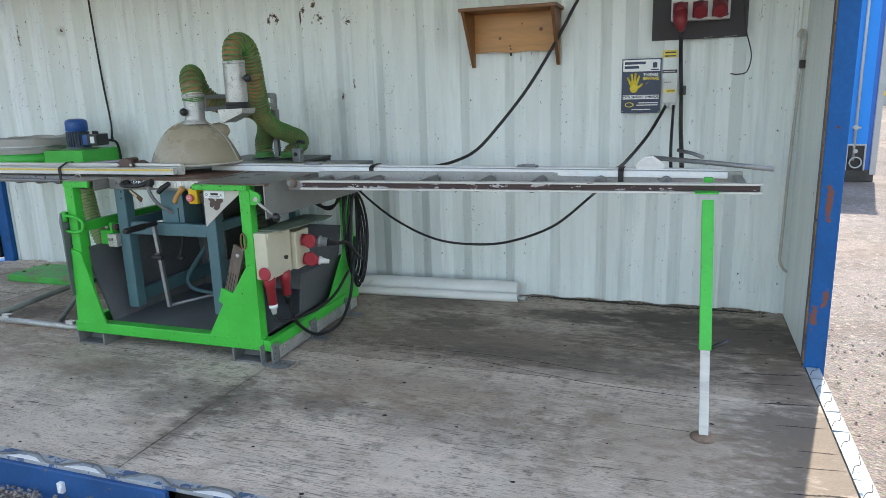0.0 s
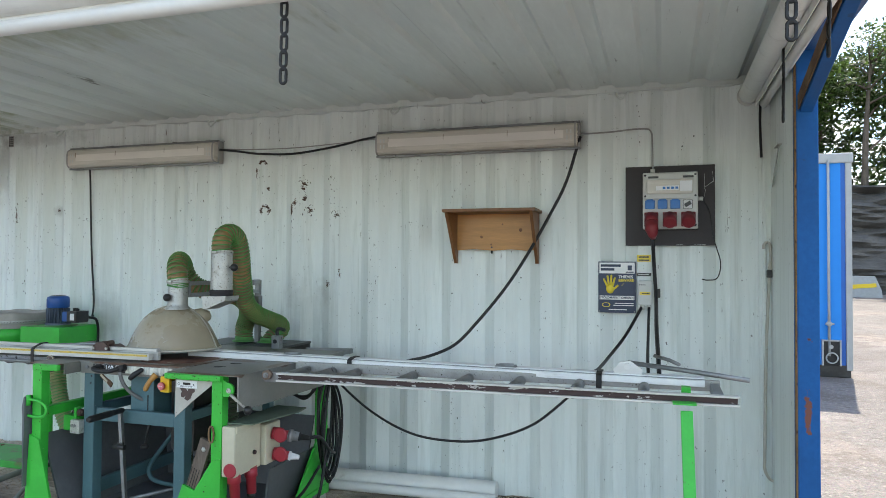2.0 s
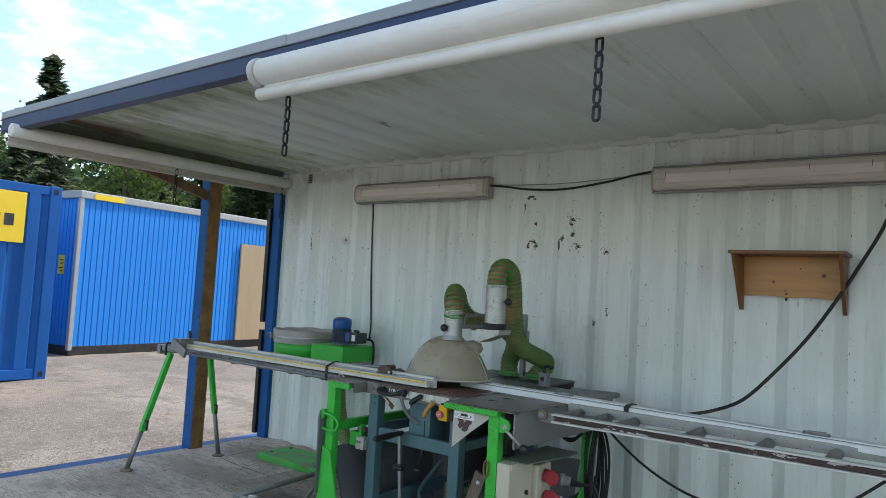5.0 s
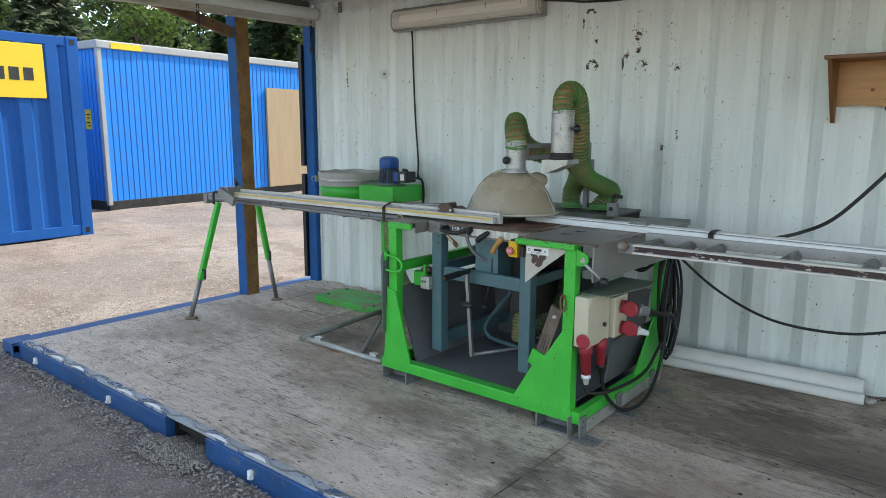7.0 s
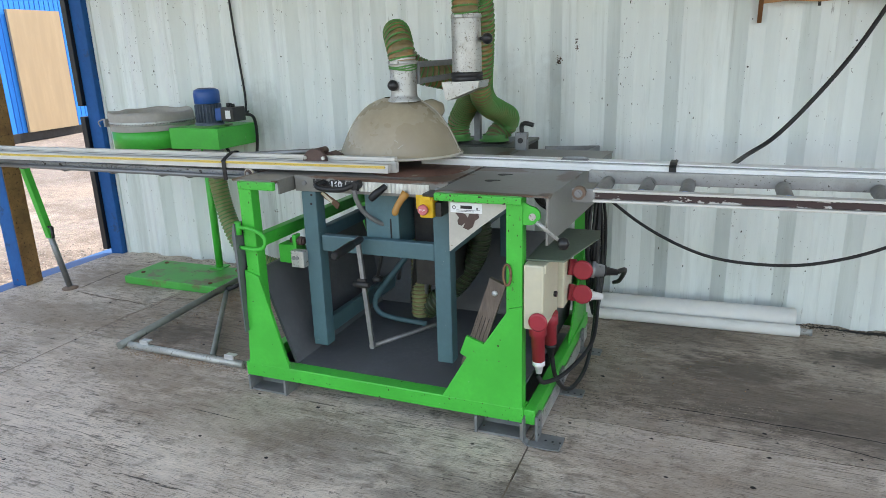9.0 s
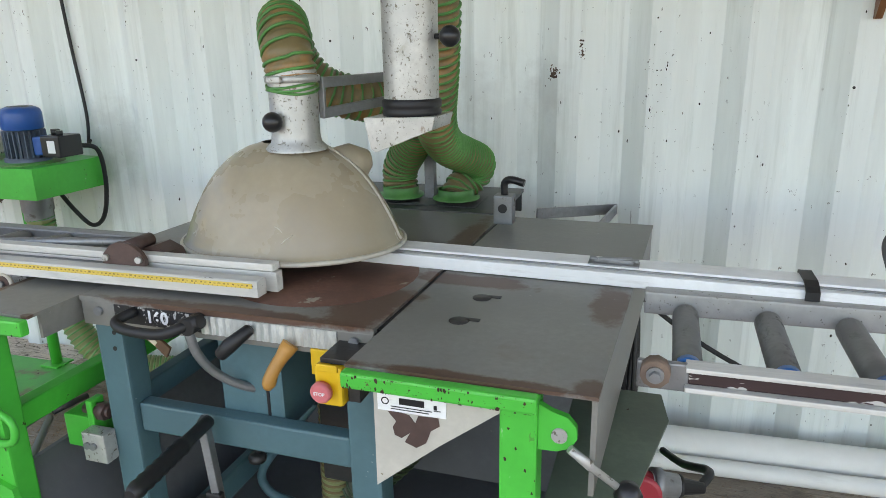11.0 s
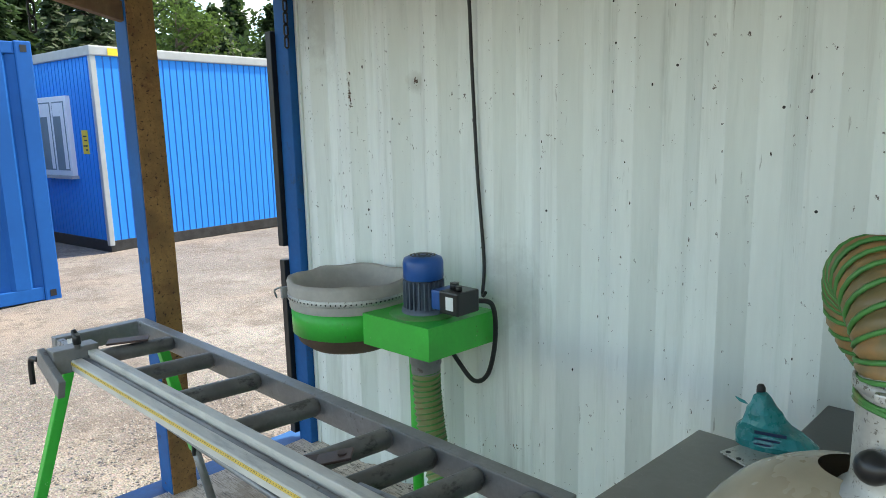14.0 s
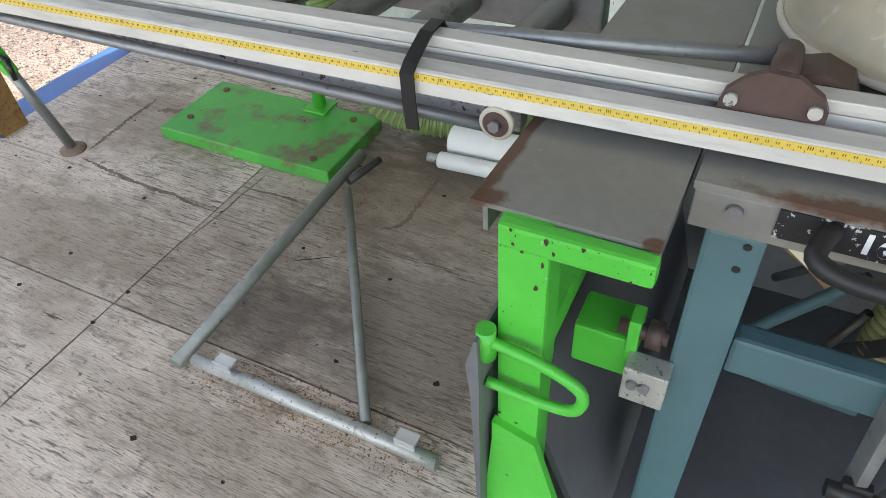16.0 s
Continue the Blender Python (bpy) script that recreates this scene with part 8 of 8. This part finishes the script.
def cabin(at, turn, length, width, height, label, seams, ply=None, window=False):
    """A clad site cabin; local x runs along the long side, which faces local -y."""
    c = new("site_cabin")
    c.matrix_basis = Matrix.Translation(at) @ Matrix.Rotation(radians(turn), 4, "Z")
    tagged(c, label, "cabin", "site cabins")
    b = B()
    box(b, 0.05, length - 0.05, 0.03, width - 0.03, 0.16, height - 0.12)
    part_at("wall", b, "blue_groove_shade", c)
    # cladding boards, each proud of the groove beside it
    b = B()
    box(b, 0.0, seams - 0.022, -0.0075, 0.0, 0.17, height - 0.13)
    side = mesh_of("cladding_board", b, M["blue_cabin"])
    b = B()
    box(b, -0.0075, 0.0, 0.0, seams - 0.022, 0.17, height - 0.13)
    end = mesh_of("cladding_board", b, M["blue_cabin"])
    for i in range(int((length - 0.18) / seams)):
        o = new("cladding_board", side)
        o.parent, o.location = c, (0.085 + i * seams, 0.0298, 0)
    for i in range(int((width - 0.18) / seams)):
        o = new("cladding_board", end)
        o.parent, o.location = c, (0.0498, 0.085 + i * seams, 0)
    for x, y in ((0, 0), (length - 0.08, 0), (0, width - 0.08), (length - 0.08, width - 0.08)):
        b = B()
        box(b, x, x + 0.08, y, y + 0.08, 0.10, height - 0.02, 0.01)
        part_at("corner_trim", b, "cabin_trim", c)
    b = B()
    box(b, -0.02, length + 0.02, -0.02, width + 0.02, height - 0.14, height, 0.02)
    part_at("roof", b, "cabin_trim", c, "pale grey flat roof edge")
    b = B()
    box(b, 0.02, length - 0.02, 0.015, width - 0.02, 0.0, 0.17, 0.01)
    part_at("skid", b, "steel_dark", c, "dark base frame")
    if window:
        b = B()
        box(b, -0.03, 0.06, 0.85, 1.85, 1.12, 2.32, 0.01)
        w = part_at("window", b, "white", c, "white two-pane window")
        for y in (0.92, 1.38):
            b = B()
            box(b, -0.036, -0.028, y, y + 0.39, 1.20, 2.24)
            part_at("pane", b, "glass", w)
            b = B()
            box(b, -0.040, -0.0365, y + 0.02, y + 0.12, 1.22, 2.22)
            box(b, -0.040, -0.0365, y + 0.125, y + 0.37, 2.02, 2.22)
            part_at("curtain", b, "white", w)
        b = B()
        box(b, -0.07, 0.05, 0.82, 1.88, 1.07, 1.12, 0.008)
        part_at("window_sill", b, "cabin_trim", w)
        b = B()
        box(b, 0.035, 0.044, 0.40, 0.58, 1.45, 1.80)
        part_at("notice", b, "yellow_sign", c, "small yellow notice")
        for z, w_ in ((1.70, 0.10), (1.64, 0.08), (1.56, 0.12), (1.50, 0.06)):
            b = B()
            box(b, 0.031, 0.0352, 0.43, 0.43 + w_, z, z + 0.02)
            part_at("notice_bar", b, "steel_dark", c)
        b = B()
        box(b, 0.25, 0.85, -0.028, -0.018, height - 0.13, height - 0.03)
        part_at("roof_label", b, "yellow_sign", c, "yellow label on the roof edge")
    if ply:
        b = B()
        box(b, ply[0], ply[1], -0.05, 0.0, 0.17, ply[2], 0.004)
        part_at("plywood_cover", b, "plywood_far", c, "pale plywood sheet over the doorway")
    b = B()
    rod(b, (length - 0.3, -0.02, 0.3), (length - 0.3, -0.02, height - 0.1), 0.018)
    part_at("drainpipe", b, "cabin_trim", c)
    return c


cabin((-7.55, 1.72, GROUND), 97.0, 8.0, 2.6, 2.98, "bright blue clad site cabin with pale grey trim and a window", 0.115, ply=(3.85, 5.05, 2.35), window=True)
rcab = cabin((4.95, 6.80, GROUND), 0.0, 2.90, 6.0, 3.15, "bright blue clad site cabin standing behind the workshop", 0.30)
b = B()
rod(b, (2.60, 0.0, 0.75), (2.60, -0.05, 0.75), 0.035)
rod(b, (2.55, -0.04, 0.75), (2.66, -0.04, 0.75), 0.014)
part_at("outside_tap", b, "cabin_trim", rcab, "pale tap fitting")
b = B()
box(b, 2.52, 2.74, -0.012, 0.02, 0.17, 0.52, 0.005)
vb = part_at("vent_hatch", b, "black", rcab, "black pipe hatch")
b = B()
for x0, x1, z0, z1 in ((2.51, 2.53, 0.165, 0.525), (2.73, 2.75, 0.165, 0.525), (2.531, 2.729, 0.505, 0.525)):
    box(b, x0, x1, -0.035, 0.02, z0, z1, 0.003)
part_at("hatch_frame", b, "cabin_trim", vb)
b = B()
sweep(b, [(2.63 + 0.072 * math.cos(a), -0.045, 0.275 + 0.072 * math.sin(a)) for a in [k * math.pi / 12 for k in range(25)]], 0.010, 8)
rod(b, (2.62, -0.01, 0.43), (2.62, -0.05, 0.43), 0.028)
part_at("vent_pipe", b, "cabin_trim", vb, "round grey pipe end")

# blue shipping container
cn = new("shipping_container")
cn.matrix_basis = Matrix.Translation((-5.0, 0.30, GROUND)) @ Matrix.Rotation(radians(3), 4, "Z")
tagged(cn, "blue shipping container with a yellow sign", "container")
CL, CW, CH = 6.06, 2.44, 2.68
b = B()
prof = []
y = -CW + 0.16
while y < -0.16:
    prof += [(y, -0.01), (y + 0.10, -0.01), (y + 0.14, -0.05), (y + 0.30, -0.05), (y + 0.34, -0.01)]
    y += 0.38
prof = [p for p in prof if p[0] < -0.14] + [(-0.13, -0.01)]
prism(b, [(p[1], p[0]) for p in prof] + [(-0.09, -0.13), (-0.09, -CW + 0.16)], "z", 0.16, CH - 0.12)
part_at("end_wall", b, "blue_far", cn)
b = B()
prof, x = [], -CL + 0.16
while x < -0.30:
    prof += [(x, -0.04), (x + 0.07, -0.04), (x + 0.138, -0.075), (x + 0.208, -0.075)]
    x += 0.278
prism(b, prof + [(-0.16, -0.04), (-0.16, -0.12), (-CL + 0.16, -0.12)], "z", 0.16, CH - 0.12)
part_at("side_wall", b, "blue_far", cn)
b = B()
box(b, -CL + 0.1, -0.1, -CW + 0.03, -CW + 0.08, 0.16, CH - 0.12)
part_at("side_wall", b, "blue_far", cn)
b = B()
box(b, -CL + 0.05, -0.02, -CW + 0.03, -0.03, CH - 0.10, CH - 0.05, 0.01)
part_at("roof", b, "blue_far", cn)
for x, y in ((0, 0), (0, -CW), (-CL, 0), (-CL, -CW)):
    xa, ya = (x - 0.16, x) if x == 0 else (x, x + 0.16), (y - 0.16, y) if y == 0 else (y, y + 0.16)
    b = B()
    box(b, *xa, *ya, 0.0, CH, 0.015)
    cp = part_at("corner_post", b, "blue_far", cn)
    for z in (0.05, CH - 0.11):
        xx = x + 0.001 if x == 0 else x - 0.001
        b = B()
        box(b, xx - 0.002, xx + 0.002, ya[0] + 0.05, ya[1] - 0.05, z, z + 0.07)
        part_at("casting_hole", b, "black", cp)
for za, zb in ((0.02, 0.16), (CH - 0.13, CH - 0.01)):
    b = B()
    box(b, -0.13, -0.01, -CW + 0.16, -0.16, za, zb, 0.01)
    part_at("end_rail", b, "blue_far", cn)
b = B()
box(b, -0.008, 0.004, -2.1, -0.46, 1.86, 2.54, 0.003)
sgn = part_at("sign_board", b, "yellow_sign", cn, "yellow sign board with dark bars")
b = B()
for k in range(7):
    box(b, 0.0045, 0.007, -0.72 - 0.17 * k, -0.60 - 0.17 * k, 2.08, 2.24)
part_at("sign_bars", b, "steel_dark", sgn)

# ---- trees ----
def leaves(bm, rnd, centre, radius, n_, size, flat=0.8):
    for _ in range(n_):
        while True:
            d = Vector((rnd.uniform(-1, 1), rnd.uniform(-1, 1), rnd.uniform(-1, 1)))
            if 0.25 < d.length < 1:
                break
        p = centre + Vector((d.x * radius, d.y * radius, d.z * radius * flat))
        u = Vector((rnd.gauss(0, 1), rnd.gauss(0, 1), rnd.gauss(0, 0.6))).normalized()
        w = u.orthogonal().normalized()
        s = size * rnd.uniform(0.5, 1.1)
        a, c = u * s, w * s * 0.6
        vs = [bm.verts.new(p + q) for q in (a, c, -a, -c)]
        bm.faces.new(vs)


def broad_tree(seed, height, label):
    rnd = random.Random(seed)
    t = new("tree")
    tagged(t, label, "tree", "trees round the yard")
    b = B()
    top = Vector((rnd.uniform(-0.4, 0.4), rnd.uniform(-0.4, 0.4), height * 0.82))
    trunk = spline([(0, 0, -0.3), (0.05, 0, height * 0.3), (top.x * 0.6, top.y * 0.6, height * 0.6), top], 4)
    sweep(b, trunk, [max(0.03, height * 0.018 * (1 - i / len(trunk))) for i in range(len(trunk))], 8)
    tips = []
    for i in range(13):
        f_ = rnd.uniform(0.28, 0.95)
        p = trunk[int(f_ * (len(trunk) - 1))]
        a = rnd.uniform(0, 6.28)
        L = height * rnd.uniform(0.12, 0.24) * (1.25 - f_ * 0.6)
        q = p + Vector((math.cos(a) * L, math.sin(a) * L, L * rnd.uniform(0.2, 0.8)))
        sweep(b, [p, (p + q) / 2 + Vector((0, 0, L * 0.1)), q], [height * 0.006, height * 0.004, 0.012], 5)
        tips += [q, (p + q * 2) / 3]
    part_at("trunk", b, "bark", t)
    b = B()
    for q in tips + [trunk[-1]]:
        leaves(b, rnd, q, height * rnd.uniform(0.07, 0.12), 95, height * 0.014)
    part_at("crown", b, "leaf", t)
    return t


def conifer(seed, height, label):
    rnd = random.Random(seed)
    t = new("tree")
    tagged(t, label, "tree", "trees round the yard")
    b = B()
    sweep(b, [(0, 0, -0.3), (0, 0, height * 0.5), (0, 0, height)], [height * 0.016, height * 0.010, 0.01], 8)
    part_at("trunk", b, "bark", t)
    b = B()
    z = height * 0.08
    while z < height * 0.98:
        r = (height - z) * 0.24 * rnd.uniform(0.8, 1.15) + 0.1
        n_ = 7
        for k in range(n_):
            a = rnd.uniform(0, 6.28)
            for s in range(7):
                f_ = (s + 0.6) / 7
                p = Vector((math.cos(a) * r * f_, math.sin(a) * r * f_, z - r * 0.32 * f_ + rnd.uniform(-0.06, 0.06)))
                for _ in range(3):
                    u = Vector((math.cos(a) + rnd.gauss(0, 0.6), math.sin(a) + rnd.gauss(0, 0.6), rnd.gauss(-0.25, 0.3))).normalized()
                    w = u.orthogonal().normalized() * 0.4
                    q = p + Vector((rnd.gauss(0, 0.08), rnd.gauss(0, 0.08), rnd.gauss(0, 0.06)))
                    sz = height * 0.022
                    b.faces.new([b.verts.new(q + e) for e in (u * sz, w * sz, -u * sz, -w * sz)])
        z += height * 0.032
    part_at("crown", b, "needle", t)
    return t


kinds = [broad_tree(1, 9.0, "leafy birch tree with an airy crown"), broad_tree(2, 7.5, "leafy green tree with an uneven crown"), conifer(3, 9.0, "dark green spruce with drooping branches"), conifer(4, 7.5, "dark green spruce with drooping branches")]
rnd = random.Random(11)
spots_ = []
for i in range(34):
    u = i / 33
    spots_.append((-19 - 9 * rnd.random() + 6 * math.sin(u * 3), -16 + 46 * u + rnd.uniform(-1, 1), 0.9 if i % 3 else 1.15))
for i in range(20):
    u = i / 19
    spots_.append((-32 - 5 * rnd.random(), -14 + 56 * u, 1.25))
for i in range(20):
    u = i / 19
    spots_.append((-2 + 44 * u + rnd.uniform(-1, 1), 47 + 8 * rnd.random(), 1.25))
for i in range(26):
    u = i / 25
    spots_.append((-23 - 4 * rnd.random() + 3 * math.sin(u * 3), 4 + 34 * u + rnd.uniform(-0.6, 0.6), 0.95))
for i, (x, y, s) in enumerate(spots_):
    k = kinds[(i * 7 + i // 3) % 4] if x < 0 else kinds[(0, 1, 0, 1)[i % 4]]
    z = GROUND + (6.3 if y > 46 and x > -3 else 0.0)
    m = Matrix.Translation((x, y, z)) @ Matrix.Rotation(rnd.uniform(0, 6.28), 4, "Z")
    if i < 4:
        kinds[i].matrix_basis = m
        kinds[i].scale = (0.65,) * 3
    else:
        t = copy_thing(k, m)
        t.scale = (s * rnd.uniform(0.85, 1.1) * (1.35 if x > 0 else 0.78 if y < 14 else 1.0),) * 3

# dense mixed woods on the slope behind the cabins: leaf clumps on limbs, too far to pick apart
def woods():
    rnd = random.Random(77)
    vs, fs = [], []
    for i in range(1060):
        u = rnd.random()
        if i < 640:
            x, y = -21 - 13 * rnd.random() ** 0.8, -16 + 54 * u
            crown = 4.2 + (abs(x) - 21) * 0.30 + 2.6 * noise.noise(Vector((y * 0.23, x * 0.2, 3.0)))
            z = GROUND + rnd.uniform(0.2, max(1.2, crown)) + (abs(x) - 21) * 0.10
            rad = rnd.uniform(0.7, 1.5)
        else:
            x, y = 2 + 42 * u, 50 + 10 * rnd.random()
            z = GROUND + 6.0 + rnd.uniform(0.2, 13.0 + 4 * noise.noise(Vector((x * 0.2, 1, 5))))
            rad = rnd.uniform(1.2, 2.2)
        for _ in range(62):
            d = Vector((rnd.gauss(0, 0.45), rnd.gauss(0, 0.45), rnd.gauss(0, 0.36))) * rad
            p = Vector((x, y, z)) + d
            a = Vector((rnd.gauss(0, 1), rnd.gauss(0, 1), rnd.gauss(-0.2, 0.7))).normalized()
            c = a.orthogonal().normalized()
            sz = rnd.uniform(0.10, 0.24) * (1.0 if i < 640 else 1.6)
            k = len(vs)
            vs += [tuple(p + a * sz), tuple(p + c * sz * 0.55), tuple(p - a * sz), tuple(p - c * sz * 0.55)]
            fs.append((k, k + 1, k + 2, k + 3))
    me = bpy.data.meshes.new("far_woods")
    me.from_pydata(vs, [], fs)
    me.materials.append(M["wood_leaf"])
    tagged(new("far_woods", me), "dense dark green mixed woods round the yard", "woods", "", "stuff")


woods()

# rock face and bank behind the yard
b = B()
bmesh.ops.create_grid(b, x_segments=110, y_segments=44, size=1.0)
for v in b.verts:
    u, w = v.co.x, v.co.y
    x = 18 + u * 26
    z = (w + 1) / 2
    v.co = Vector((x, 43.0 + z * 3.0, GROUND - 0.3 + z * 7.4))
    v.co.y += 0.9 * noise.noise(Vector((x * 0.4, z * 6, 0))) + 0.8 * noise.noise(Vector((x * 0.5, z * 22, 3)))
    v.co.z += 0.4 * noise.noise(Vector((x * 0.3, 7, 0))) * z
structure("rock_face", b, M["rock"], "layered grey rock face at the yard's edge", "rock")
b = B()
bmesh.ops.create_grid(b, x_segments=60, y_segments=10, size=1.0)
for v in b.verts:
    u, w = v.co.x, v.co.y
    v.co = Vector((18 + u * 40, 46.5 + (w + 1) * 14, GROUND + 6.6 + 0.5 * noise.noise(Vector((u * 9, w * 4, 0))) + (w + 1) * 1.5))
structure("bank", b, M["needle"], "dark grassy bank above the rock face", "ground")
b = B()
bmesh.ops.create_grid(b, x_segments=60, y_segments=12, size=1.0)
for v in b.verts:
    u, w = v.co.x, v.co.y
    v.co = Vector((-24 - (w + 1) * 14, 10 + u * 40, GROUND - 0.1 + (w + 1) ** 1.15 * 4.2 + 0.6 * noise.noise(Vector((u * 9, w * 4, 0)))))
structure("bank_left", b, M["needle"], "dark wooded bank behind the cabins", "ground")
b = B()
prism(b, [(14.7, GROUND), (14.7, 1.0), (16.15, 1.0), (16.45, 0.25), (16.5, GROUND)], "y", 38.0, 39.6)
br = solo("trailer_bed", b, M["cabin_trim"], "pale grey trailer bed with a yellow stripe", "trailer")
b = B()
bar(b, (14.75 - br.location.x, 37.98 - br.location.y, 0.40 - br.location.z), (16.2 - br.location.x, 37.98 - br.location.y, 0.52 - br.location.z), 0.02, 0.22)
part("side_stripe", b, M["yellow_sign"], br, "faded yellow stripe")

# pebbles before and beside the container
crumbs("gravel_stones", [(-1.5, 4.0, -4.2, -2.47), (-1.5, 4.0, -3.6, -2.47), (-1.5, 4.5, -3.1, -2.47), (-1.5, 4.5, -2.75, -2.47), (-0.5, 4.0, -2.56, -2.44), (-2.5, -0.12, -2.5, 0.5), (-1.2, -0.12, -2.4, 0.3), (6.05, 8.0, -2.5, 3.0), (1.8, 2.25, -2.6, -2.3)], 17000, 0.013, M["stone"], "loose grey gravel stones", "gravel", lambda x, y: GROUND + 0.004 + 0.055 * max(0.0, 1 - abs(y + 2.50) / 0.2))
